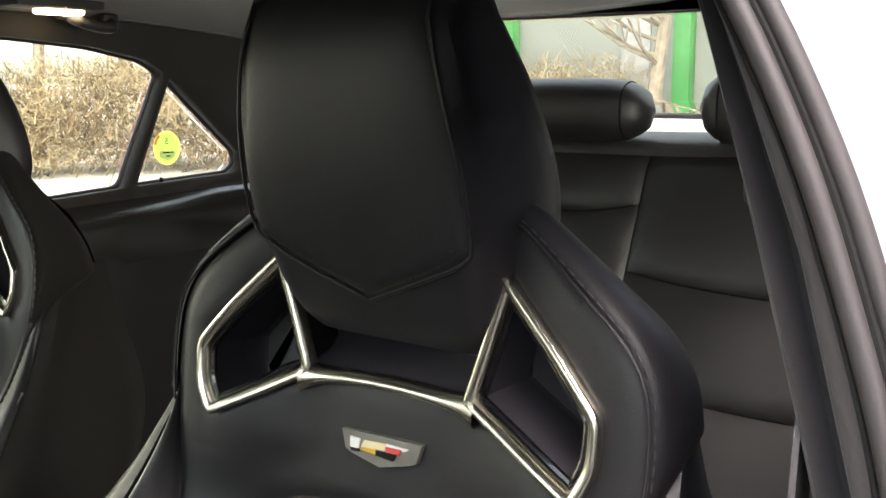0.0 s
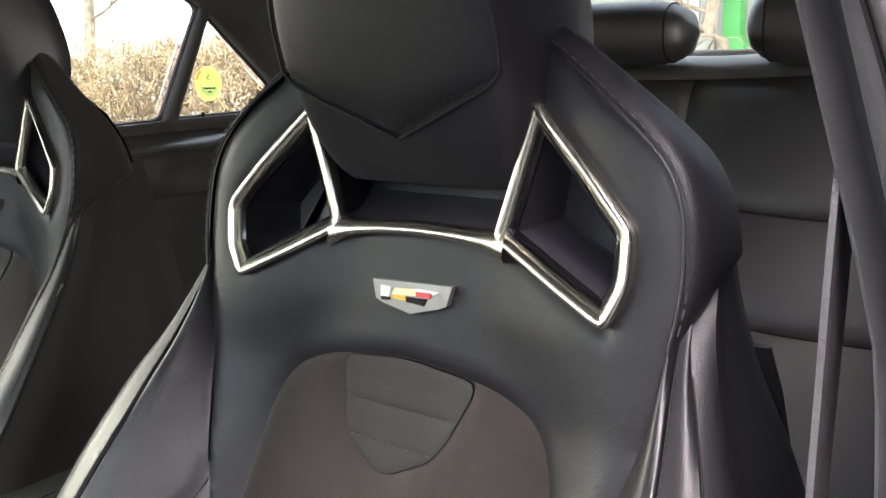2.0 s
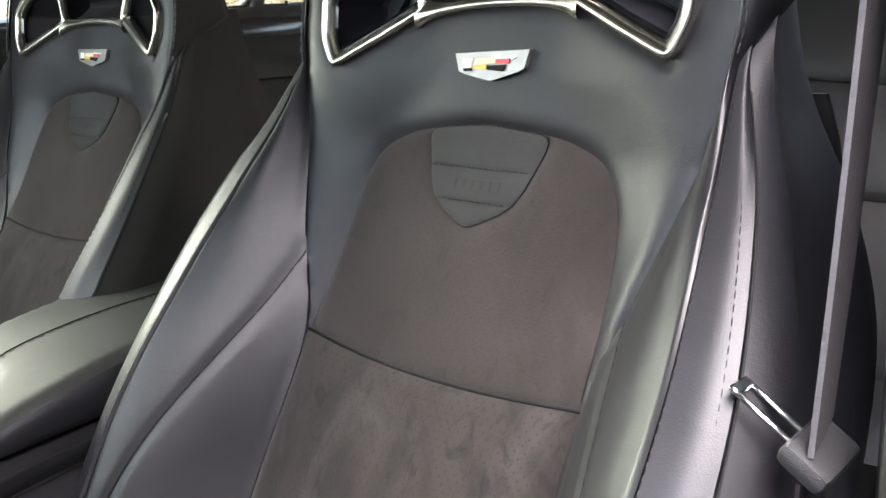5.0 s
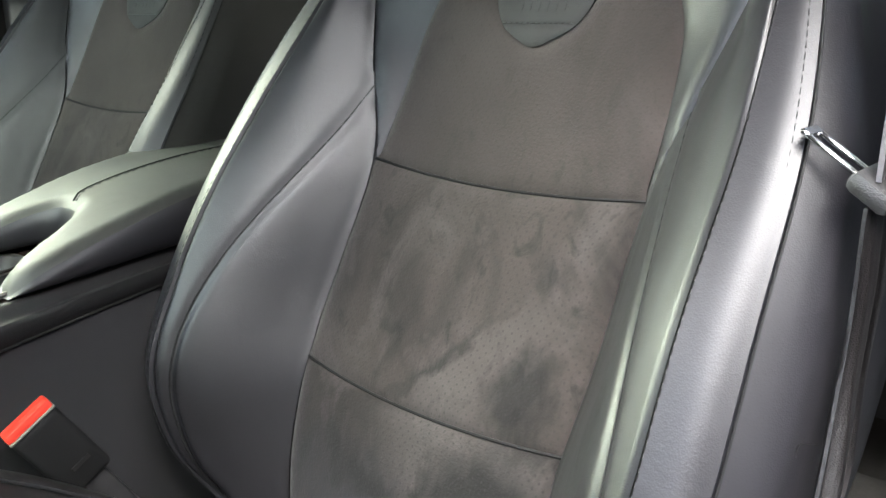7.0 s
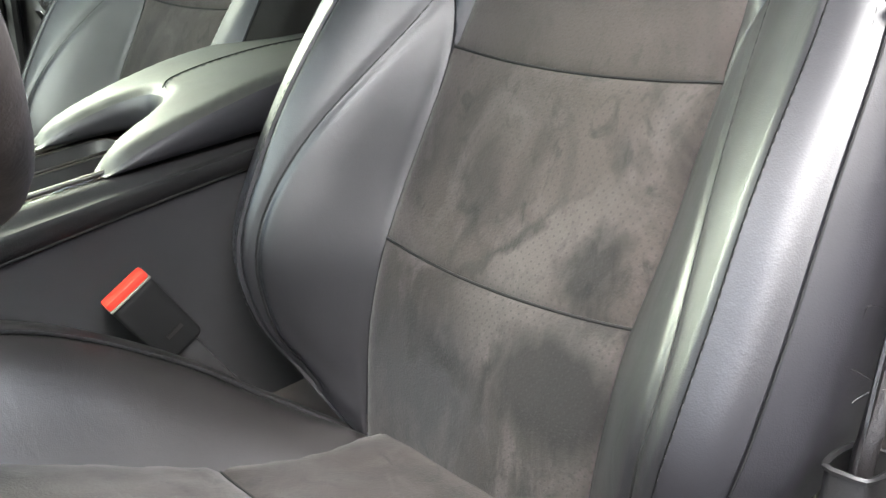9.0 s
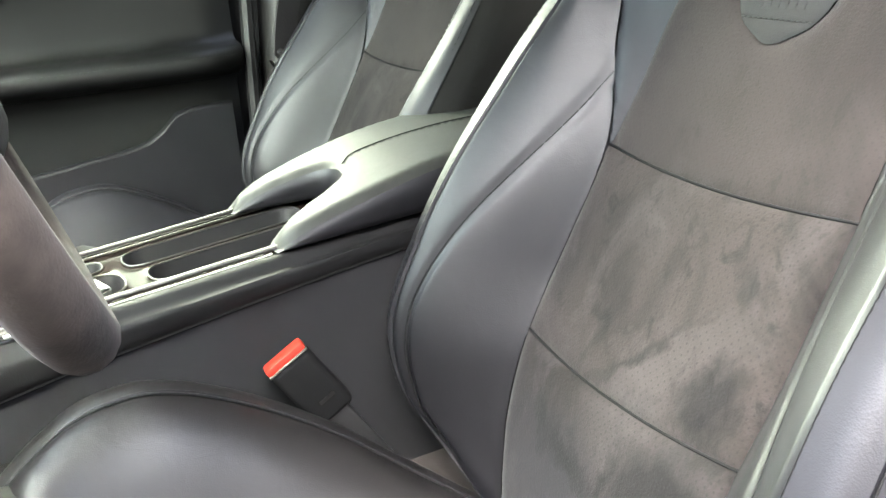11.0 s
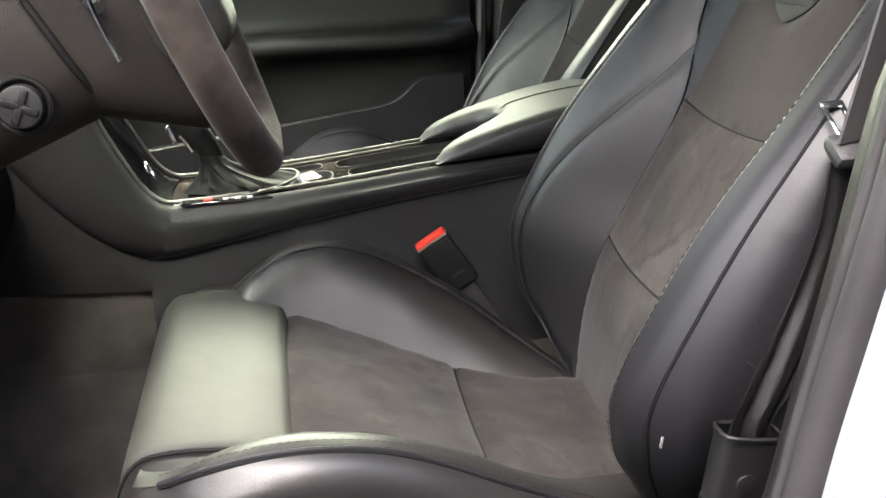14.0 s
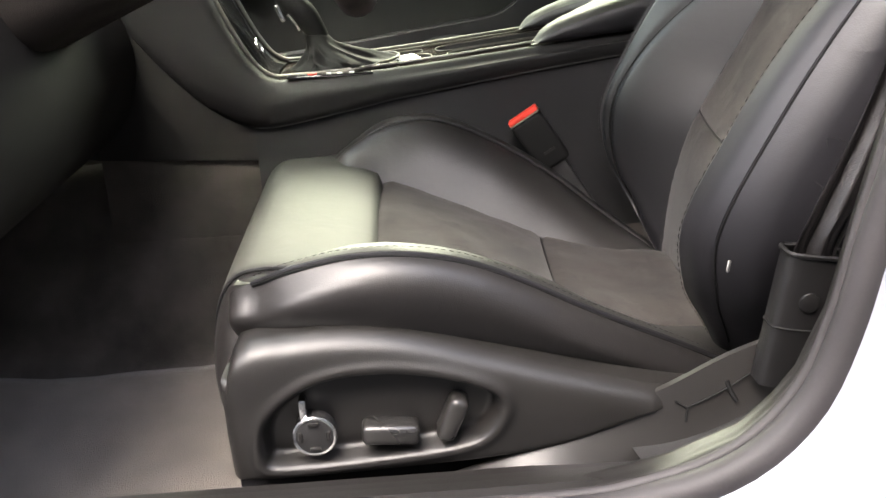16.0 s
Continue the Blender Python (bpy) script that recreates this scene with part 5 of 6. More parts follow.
# Sill plate.
rows = []
for y in list(np.linspace(-0.95, 0.183, 20)):
    rows.append([(x, y, z) for x, z in ((0.66, 0.30), (0.695, 0.340), (0.705, 0.350), (0.722, 0.3535), (0.724, 0.357), (0.745, 0.363), (0.747, 0.367), (0.768, 0.374), (0.780, 0.372), (0.785, 0.350))])
sill = thing("door_sill", "black plastic door sill plate", "door sill", kind="structure")
part("sill_plate", loft(rows), TRIM_PLASTIC, sill, "", 25)
rows = []
for y, dz in zip(np.linspace(0.186, 0.36, 16), np.linspace(0, 1, 16) ** 2):
    rows.append([(x, y, z + 0.075 * dz) for x, z in ((0.64, 0.32), (0.69, 0.352), (0.705, 0.362), (0.725, 0.366), (0.75, 0.372), (0.768, 0.377), (0.785, 0.36))])
part("sill_end_cap", loft(rows), PLASTIC, sill, "", 40)
rows = []
for y in np.linspace(-0.06, 0.37, 44):
    zt = table(y, [-0.06, 0.0, 0.077, 0.146, 0.214, 0.288, 0.37], [0.318, 0.332, 0.356, 0.384, 0.412, 0.447, 0.464])
    zb = min(zt - 0.012, 0.338)
    rows.append([(0.655, y, zt - 0.06), (0.676, y, zt - 0.045), (0.686, y, zt - 0.010), (0.689, y, zt - 0.002), (0.6935, y, zt - 0.003)] + [(0.694 + 0.024 * t, y, zt - 0.004 + (zb - zt + 0.004) * t) for t in (0.05, 0.25, 0.5, 0.75, 1.0)])
part("rail_cover", loft(rows), TRIM_PLASTIC, sill, "", 50)
tie = thing("thin_cord", "thin black cord lying on the sill trim", "cord")
part("cord", tube(curve([(0.7025, 0.234, 0.394), (0.7022, 0.252, 0.402), (0.7018, 0.270, 0.411), (0.7000, 0.286, 0.420), (0.6985, 0.300, 0.426)], 24), 0.0009, 6), BLACK, tie)
part("cord_end", tube([(0.7000, 0.225, 0.400), (0.7025, 0.235, 0.394), (0.7065, 0.233, 0.383)], 0.0013, 6), BLACK, tie)
part("cord_end", tube([(0.7000, 0.269, 0.417), (0.7018, 0.271, 0.410), (0.7050, 0.277, 0.399)], 0.0020, 6), BLACK, tie)

# Rear: left wall, parcel shelf, rear pane and body.
LEFT_WIN = [(0.72, 0.99), (1.157, 1.009), (1.262, 1.222), (1.117, 1.266), (0.72, 1.28)]


def flat_left(y, z, lift):
    return (0.72 + lift, y, z)


wall_left = sheet("wall_left", [(0.56, 0.22), (2.2, 0.22), (2.2, 1.13), (1.75, 1.30), (1.3, 1.33), (0.56, 1.34)], flat_left, PLASTIC, "dark inner side of the closed rear door", [LEFT_WIN, [(1.2, 1.01), (1.44, 1.02), (1.46, 1.05), (1.286, 1.213)]], thick=0.035)
sheet("wall_right_rear", [(0.58, 0.22), (2.2, 0.22), (2.2, 1.02), (0.58, 0.96)], lambda y, z, lift: (-0.725 + lift, y, z), PLASTIC, "dark plastic rear door panel and side trim", thick=0.03, side=-1)
wall_right_low = sheet("wall_right_low", [(-0.95, 0.20), (0.62, 0.20), (0.62, 0.89), (-0.95, 0.88)], lambda y, z, lift: (-0.84 + lift, y, z), BLACK, "outer skin of the passenger door", thick=0.03, side=-1)
wall_rear = box_setting("wall_rear", (1.5, 0.04, 0.95), (0, 2.22, 0.63), PLASTIC, "inner bulkhead behind the parcel shelf", "car body")
SHELF = material("shelf_cloth", (0.30, 0.29, 0.27), 0.9, grain=0.5, size=500, stain=0.1, sheen=0.2)
rows = [[(x, y, 1.085 + 0.02 * (y - 1.65) + 0.012 * (1 - (x / 0.7) ** 2)) for x in np.linspace(-0.7, 0.7, 15)] for y in np.linspace(1.76, 2.24, 12)]
shelf = tagged(part("parcel_shelf", loft(rows), SHELF, None, "", 60), "light grey parcel shelf under the rear window", "parcel shelf", kind="structure")
s = shelf.modifiers.new("thickness", "SOLIDIFY")
s.thickness, s.offset = 0.02, -1
rear_win = thing("window_4", "sloping rear window of the car", "car window", kind="structure")
rows = [[(x, 1.60 + 0.62 * t - 0.05 * (x / 0.6) ** 2, 1.340 - 0.215 * t + 0.02 * math.sin(math.pi * t)) for x in np.linspace(-0.62, 0.62, 13)] for t in np.linspace(0, 1, 8)]
rp = part("pane", loft(rows), GLASS, rear_win)
rp.visible_shadow = False
rp.modifiers.new("thickness", "SOLIDIFY").thickness = 0.004
part("seal", tube([(x, 2.215 - 0.05 * (x / 0.6) ** 2, 1.122) for x in np.linspace(-0.62, 0.62, 20)], 0.008, 8), RUBBER, rear_win)
trunk = tagged(part("boot_lid", block((1.5, 0.6, 0.05), (0, 2.55, 1.095), 0.02, 3), PAINT, None), "silver boot lid behind the rear window", "car body", kind="structure")
rows = [[(x, y, roof_z(x, y) + 0.045) for x in np.linspace(-0.70, 0.67, 30)] for y in np.linspace(-0.32, 1.64, 34)]
roof = tagged(part("roof_skin", loft(rows), PAINT, None, "", 60), "silver painted car roof", "car body", kind="structure")

# Front: dashboard, windscreen pane and footwell bulkhead.
rows = []
for x in np.linspace(-0.74, 0.70, 30):
    rows.append([(x, y, z) for y, z in curve([(-0.95, 0.22), (-0.80, 0.34), (-0.62, 0.52), (-0.44, 0.60), (-0.405, 0.66), (-0.42, 0.78), (-0.46, 0.90), (-0.56, 0.965), (-0.95, 1.0)], 40)])
dash = tagged(part("dashboard", loft(rows), LEATHER, None, "", 60), "black leather-covered dashboard", "dashboard", kind="structure")
bulkhead = box_setting("wall_front", (1.5, 0.04, 0.85), (0, -0.97, 0.60), BLACK, "dark bulkhead behind the pedals", "car body")
kick = sheet("wall_left_front", [(-0.95, 0.2), (-0.50, 0.2), (-0.44, 0.55), (-0.44, 0.95), (-0.95, 0.98)], flat_left, PLASTIC, "dark kick panel beside the footwell", thick=0.03)
screen = thing("window_5", "windscreen of the car", "car window", kind="structure")
rows = [[(x, -0.31 - 0.72 * t - 0.06 * (1 - (x / 0.7) ** 2), 1.30 - 0.30 * t) for x in np.linspace(-0.66, 0.64, 13)] for t in np.linspace(0, 1, 8)]
wp = part("pane", loft(rows), GLASS, screen)
wp.visible_shadow = False
wp.modifiers.new("thickness", "SOLIDIFY").thickness = 0.004

# ---- centre console ----
CX = -0.018
console = thing("centre_console", "black leather centre console with chrome trim and cup holders", "console")
TOPZ = ([-0.20, -0.16, 0.0, 0.184, 0.35, 0.62], [0.588, 0.586, 0.594, 0.611, 0.626, 0.640])
SEAMZ = ([-0.26, -0.22, -0.18, -0.065, 0.0, 0.308, 0.62], [0.560, 0.533, 0.525, 0.543, 0.555, 0.596, 0.62])
for s in (1, -1):
    band, wall = [], []
    for y in np.linspace(-0.20, 0.62, 36):
        zt, zs = table(y, *TOPZ), table(y, *SEAMZ)
        band.append([(CX + s * x, y, z) for x, z in curve([(0.080, zt), (0.092, zt + 0.001), (0.106, zt - 0.008), (0.114, (zt + zs) / 2 + 0.006), (0.114, zs + 0.008), (0.110, zs), (0.104, zs - 0.002)], 18)])
        wall.append([(CX + s * 0.107, y, zs), (CX + s * 0.110, y, zs - 0.02), (CX + s * 0.113, y, 0.38), (CX + s * 0.12, y, 0.22)])
    part("padded_band", loft(band), BAND_LEATHER, console, "", 50)
    part("side_panel", loft(wall), CONSOLE_CLOTH if s > 0 else PLASTIC, console, "dark carpeted console side")
    part("band_seam", tube([(CX + s * 0.1105, y, table(y, *SEAMZ) + 0.001) for y in np.linspace(-0.2, 0.6, 60)], 0.0014, 6), TRIM_PLASTIC, console)
    if s > 0:
        part("stitching", stitches([(CX + s * 0.090, y, table(y, *TOPZ) + 0.0010) for y in np.linspace(-0.15, 0.20, 60)], 0.0045, 0.003, 0.0006), LEATHER_SEAM, console)
    part("chrome_edge", tube([(CX + s * 0.076, y, table(y, *TOPZ) + 0.0045) for y in np.linspace(-0.165, 0.60, 90)], 0.0026, 12), EDGE_CHROME, console, "bright chrome edge")
    part("inner_chrome_edge", tube([(CX + s * 0.064, y, table(y, *TOPZ) + 0.002) for y in np.linspace(-0.02, 0.30, 30)], 0.0014, 8), EDGE_CHROME, console)


def deck(x, y, lift):
    return (CX + x, y, table(y, *TOPZ) - 0.001 + lift)


def long_well(x0, x1, y0, y1):
    return rounded([(x1, y0), (x1, y1), (x0, y1), (x0, y0)], 0.46 * min(x1 - x0, y1 - y0))


cups = [long_well(0.007, 0.057, 0.078, 0.262), long_well(-0.056, -0.003, 0.064, 0.262), long_well(-0.010, 0.057, -0.030, 0.056), long_well(-0.056, -0.020, -0.020, 0.044)]
cups = [refine(c, 0.006) for c in cups]
deck_out = [(0.081, -0.175), (0.081, 0.62), (-0.081, 0.62), (-0.081, -0.175)]
DECK = material("deck_gloss", (0.012, 0.008, 0.0065), 0.14, gloss=0.16, stain=0.2, stain_size=20)
part("deck", panel(refine(deck_out, 0.015), deck, 0.016, 0.001, 0.004, holes=cups), DECK, console, "glossy dark trim deck")
for ring in cups:
    c = np.mean(ring, 0)
    rows = [[deck(c[0] + (a - c[0]) * k, c[1] + (b - c[1]) * k, d) for a, b in ring] for k, d in ((1, 0), (0.97, -0.004), (0.93, -0.06))]
    v, f = loft(rows, True)
    f.append(tuple(range(len(v) - len(ring), len(v))))
    part("storage_well", (v, f), PLASTIC, console, "dark deep storage well")
    part("well_rim", tube([deck(a, b, 0.0005) for a, b in ring], 0.0010, 6, True), EDGE_CHROME, console)
cap = thing("square_cap", "small bright square cap standing in the front cup holder", "cap", (CX + 0.030, 0.022, 0.590))
cap.rotation_euler = (radians(8), radians(10), radians(25))
part("lid", block((0.030, 0.030, 0.012), (0, 0, 0.004), 0.003, 3), STEEL, cap)
part("skirt", block((0.030, 0.030, 0.040), (0, 0, -0.022), 0.004, 2), BLACK, cap)
# Padded armrest with its forked front.
arm = thing("armrest", "black leather centre armrest with a forked front, on the console", "armrest")
fork = [(0.064, 0.201), (0.078, 0.197), (0.090, 0.204), (0.097, 0.23), (0.102, 0.28), (0.105, 0.36), (0.105, 0.50), (0.105, 0.655)]
notch = [(0.0, 0.303), (0.018, 0.299), (0.034, 0.280), (0.045, 0.252), (0.053, 0.223), (0.064, 0.201)]
half = [tuple(p) for p in curve(notch, 24)][:-1] + [tuple(p) for p in curve(fork, 44)]
arm_line = half + mirror2(half[::-1])[:-1]
ARM_TOP = ([0.196, 0.206, 0.225, 0.26, 0.30, 0.37, 0.45, 0.66], [0.620, 0.629, 0.640, 0.653, 0.665, 0.682, 0.692, 0.698])


def arm_skin(x, y, lift):
    return (CX + x, y, table(y, *ARM_TOP) + 0.004 * (1 - (x / 0.1) ** 2) + lift)


ARM_LIT_LEATHER = material("lit_armrest_leather", (0.022, 0.0225, 0.0195), 0.56, grain=0.14, size=900, stain=0.16, stain_size=9, cells=True, gloss=0.4, crease=0.12)
part("pad", panel(arm_line, arm_skin, 0.008, 0.007, 0.007), ARM_LIT_LEATHER, arm, "", 60)
rows = []
for grow, k in ((0.0, 1.0), (-0.003, 0.86), (-0.0045, 0.6), (-0.004, 0.3), (-0.001, 0.08), (0.004, 0.0)):
    ring = []
    for x, y in shrink(arm_line, grow):
        top, low = arm_skin(x, y, -0.007)[2], table(y, *TOPZ) + 0.004
        ring.append((CX + x, y, low + (top - low) * k))
    rows.append(ring)
# The side takes a darker leather than the lit top: shade in the colour.
part("pad_side", loft(rows, True), LEATHER, arm, "", 60)
crease = curve([(0.004, 0.306), (-0.012, 0.325), (-0.010, 0.37), (-0.004, 0.45), (0.0, 0.62)], 50)
part("top_seam", tube([arm_skin(x, y, 0.0002) for x, y in crease], 0.0009, 6), BLACK, arm)
part("stitching", stitches([arm_skin(x + 0.005, y, 0.0004) for x, y in crease], 0.006, 0.004, 0.0005), LEATHER_SEAM, arm)
part("fork_seam", tube([(CX - 0.047 - 0.008 * t, 0.222 + 0.062 * t, 0.628 + 0.020 * t) for t in np.linspace(0, 1, 14)], 0.0008, 6), BLACK, arm)

LOW_TRIM = material("low_trim", (0.013, 0.012, 0.0115), 0.6, grain=0.3, size=900, stain=0.1, cells=True, gloss=0.3)
# Centre stack: leather flank, chrome line and black face.
stack = thing("centre_stack", "black centre stack with chrome lines rising from the console", "dashboard")
EDGE = [(-0.163, 0.588), (-0.178, 0.593), (-0.198, 0.614), (-0.223, 0.661), (-0.245, 0.715), (-0.270, 0.80), (-0.30, 0.90)]
LOW = [(-0.42, 0.80), (-0.375, 0.70), (-0.330, 0.632), (-0.279, 0.574), (-0.235, 0.540), (-0.20, 0.526), (-0.18, 0.525)]
for s in (1, -1):
    a, b = curve(EDGE, 26), curve(LOW[::-1], 26)
    rows = []
    for p, q in zip(a, b):
        rows.append([(CX + s * x, p[0] + (q[0] - p[0]) * t, p[1] + (q[1] - p[1]) * t) for x, t in ((0.078, 0), (0.098, 0.03), (0.111, 0.16), (0.116, 0.5), (0.114, 0.9), (0.106, 1.0))])
    part("flank", loft(rows), BAND_LEATHER, stack, "", 50)
    low = [(CX + s * 0.105, y, z) for y, z in curve(LOW, 26)]
    edge = [min(p[2] - 0.005, 0.478 - 0.06 * (p[1] + 0.20)) for p in low]
    part("lower_flank", loft([[p, (p[0] + s * 0.003, p[1], (p[2] + e) / 2), (p[0] + s * 0.004, p[1], e + 0.002), (p[0] - s * 0.003, p[1], e)] for p, e in zip(low, edge)]), LOW_TRIM, stack)
    part("tunnel_carpet", loft([[(p[0], p[1], e + 0.003), (p[0] + s * 0.002, p[1], 0.36), (p[0] + s * 0.01, p[1], 0.21)] for p, e in zip(low, edge)]), CARPET, stack, "dark carpet on the tunnel side")
    part("chrome_line", tube([(CX + s * 0.076, y, z + 0.002) for y, z in curve(EDGE, 40)], 0.0032, 12), EDGE_CHROME, stack, "bright chrome line")
    part("inner_chrome_line", tube([(CX + s * 0.052, y - 0.016, z + 0.004) for y, z in curve(EDGE[1:], 40)], 0.0028, 12), CHROME, stack, "bright chrome line")
a = curve(EDGE, 26)
part("face", loft([[(CX + x, y - 0.006 * (1 - (x / 0.076) ** 2), z - 0.001) for x in np.linspace(-0.076, 0.076, 9)] for y, z in a]), GLOSS, stack, "glossy black panel")
part("lower_wall", loft([[(CX + x, -0.20, z) for x in (-0.10, 0.10)] for z in (0.22, 0.60)]), BLACK, stack)
part("socket_ring", tube([(CX + 0.045 + 0.010 * math.cos(t), -0.190 - 0.004 * math.sin(t), 0.630 + 0.010 * math.sin(t)) for t in np.linspace(0, 2 * np.pi, 24, endpoint=False)], 0.002, 6, True), STEEL, stack)

# Gear lever with its leather boot.
shifter = thing("gear_lever", "leather gear lever with a gathered boot on the console", "gear lever", (0, 0, -0.013))
SX = 0.002
rows = []
levels = curve([(-0.062, 0.605, 0.058, 0.088), (-0.066, 0.612, 0.052, 0.074), (-0.080, 0.620, 0.040, 0.052), (-0.094, 0.630, 0.028, 0.032), (-0.104, 0.640, 0.020, 0.021), (-0.110, 0.652, 0.016, 0.016)], 20)
for k, (y, z, w, d) in enumerate(levels):
    ring = []
    t = k / 19
    for a in np.linspace(0, 2 * np.pi, 72, endpoint=False):
        wav = 1 + math.sin(math.pi * min(1.0, t + 0.1)) * (0.10 * math.sin(9 * a + 2.2 * t + math.sin(3 * a)) + 0.05 * math.sin(17 * a - 3 * t) + 0.05 * math.sin(2 * a + 6 * t))
        ring.append((SX + w * wav * math.cos(a), y + d * wav * math.sin(a), z + 0.003 * math.sin(5 * a) * math.sin(math.pi * t)))
    rows.append(ring)
part("boot", loft(rows, True, True), LEVER_LEATHER, shifter, "gathered black leather boot", 60)
grip = curve([(-0.103, 0.636), (-0.110, 0.656), (-0.121, 0.676), (-0.136, 0.692), (-0.152, 0.705), (-0.164, 0.713)], 24)
part("grip", tube([(SX, y, z) for y, z in grip], np.interp(np.linspace(0, 1, 24), [0, 0.3, 0.5, 0.75, 1], [0.014, 0.016, 0.019, 0.0165, 0.007]), 16), LEVER_LEATHER, shifter, "leather lever grip")
part("grip_trim", tube(curve([(SX + 0.011, -0.146, 0.683), (SX + 0.012, -0.138, 0.672), (SX + 0.011, -0.132, 0.660)], 10), 0.003, 6), CHROME, shifter, "chrome trim")
part("release_button", block((0.014, 0.008, 0.026), (SX, -0.158, 0.684), 0.003, 2, Matrix.Rotation(radians(20), 4, "X")), STEEL, shifter, "chrome release button")
part("base_frame", tube([(SX + 0.066 * math.cos(t), -0.075 + 0.083 * math.sin(t), 0.6055 + 0.010 * math.sin(t)) for t in np.linspace(0, 2 * np.pi, 40, endpoint=False)], 0.0022, 8, True), EDGE_CHROME, shifter, "chrome frame")
part("gate_plate", block((0.02, 0.12, 0.004), (SX + 0.068, -0.09, 0.6035), 0.001, 1), GLOSS, shifter)
part("gate_mark", block((0.006, 0.012, 0.001), (SX + 0.068, -0.115, 0.6062), 0), RED, shifter)
for k in range(3):
    part("gate_mark", block((0.006, 0.007, 0.001), (SX + 0.068, -0.092 + 0.016 * k, 0.6062), 0), WHITE, shifter)

# Steering wheel.
HUB = material("hub_leather", (0.030, 0.0285, 0.0245), 0.5, grain=0.15, size=900, stain=0.12, cells=True, gloss=0.4)
wheel = thing("steering_wheel", "suede-wrapped steering wheel with dark spokes", "steering wheel", (0.384, -0.089, 0.890))
wheel.rotation_euler = (radians(20), 0, 0)
ring = []
for a in np.linspace(0, 2 * np.pi, 72, endpoint=False):
    x, z = 0.182 * math.sin(a), 0.182 * math.cos(a)
    z = max(z, -0.172) if abs(a - math.pi) < 0.5 else z
    ring.append((x, 0.0, z))
part("rim", tube(ring, 0.0195, 14, True), WHEEL_SUEDE, wheel, "grey-brown suede rim")
part("rim_seam", tube([(x * 0.906, 0.0, z * 0.906) for x, _, z in ring], 0.0012, 5, True), BLACK, wheel)
part("hub", block((0.19, 0.070, 0.150), (0, -0.006, 0.0), 0.030, 5), HUB, wheel, "grey leather airbag cover")
for s in (1, -1):
    part("spoke", loft([list(curve([(s * x, y - 0.014, z + 0.02), (s * x, y + 0.004, z), (s * x, y - 0.014, z - 0.02)], 7)) for x, y, z in curve([(0.06, 0.0, 0.0), (0.10, 0.003, -0.004), (0.14, 0.002, -0.01), (0.172, 0.0, -0.018)], 12)]), GLOSS, wheel, "dark spoke")
    part("spoke_chrome", tube([(s * x, 0.006, z) for x, z in ((0.075, -0.028), (0.10, -0.034), (0.13, -0.045))], 0.003, 6), STEEL, wheel)
part("lower_spoke", block((0.045, 0.02, 0.11), (0, -0.016, -0.115), 0.006), GLOSS, wheel)
emblem = part("emblem", prism([(-0.024, 0.017), (0.024, 0.017), (0.018, -0.008), (0, -0.018), (-0.018, -0.008)], lambda a, b, c: (a, 0.035 - c, b), 0.006), STEEL, wheel, "small metal shield emblem")
part("emblem_rim", tube([(a, 0.034, b) for a, b in refine(rounded([(-0.029, 0.022), (0.029, 0.022), (0.022, -0.010), (0, -0.023), (-0.022, -0.010)], 0.006), 0.004)], 0.003, 6, True), GLOSS, wheel)
part("emblem_mark", prism([(0.0, 0.002), (0.018, 0.002), (0.014, -0.007), (0.002, -0.013)], lambda a, b, c: (a, 0.0365 - c, b), 0.003), BADGE_RED, emblem)
part("emblem_mark", prism([(-0.018, 0.014), (0.0, 0.014), (0.0, 0.004), (-0.017, 0.004)], lambda a, b, c: (a, 0.0365 - c, b), 0.003), WHITE, emblem)
column = thing("steering_column", "grey-brown plastic steering column cover", "steering column", (0.384, -0.068, 0.882))
column.matrix_basis = pose(0.384, -0.068, 0.882, 20, 0, 0)
COVER = material("column_plastic", (0.017, 0.0138, 0.0120), 0.65, gloss=0.3, grain=0.4, size=900, stain=0.1, cells=True)
into = column.matrix_basis.inverted()
rows = []
for y in np.linspace(-0.062, -0.24, 14):
    zb = 0.7475 - 0.20 * (y + 0.073) + 0.020 * max(0.0, (y + 0.080) / 0.018) ** 2
    loop = [(0.050, 0.935), (0.056, 0.85), (0.052, zb + 0.030), (0.036, zb + 0.006), (0, zb), (-0.036, zb + 0.006), (-0.052, zb + 0.030), (-0.056, 0.85), (-0.050, 0.935), (0, 0.95)]
    rows.append([(0.384 + a, y, b) for a, b in curve(loop, 40, True)])
part("cover", moved(loft(rows, True, True), into), COVER, column, "", 60)


def shroud(d, inset):
    """Outline of the fixed shroud behind the tilting cover, its rear edge leaning with the column."""
    zb = 0.772 - 0.43 * d
    side = curve([(0.39, 0.960), (0.438, 0.900), (0.447, 0.860), (0.4475, 0.828 - 0.3 * d), (0.443, zb + 0.036), (0.428, zb + 0.013), (0.39, zb), (0.30, zb - 0.004)], 40)
    return [(x - inset * 0.8, -0.198 + 0.54 * min(0.066, max(-0.12, 0.838 - z)) - d, z) for x, z in side]


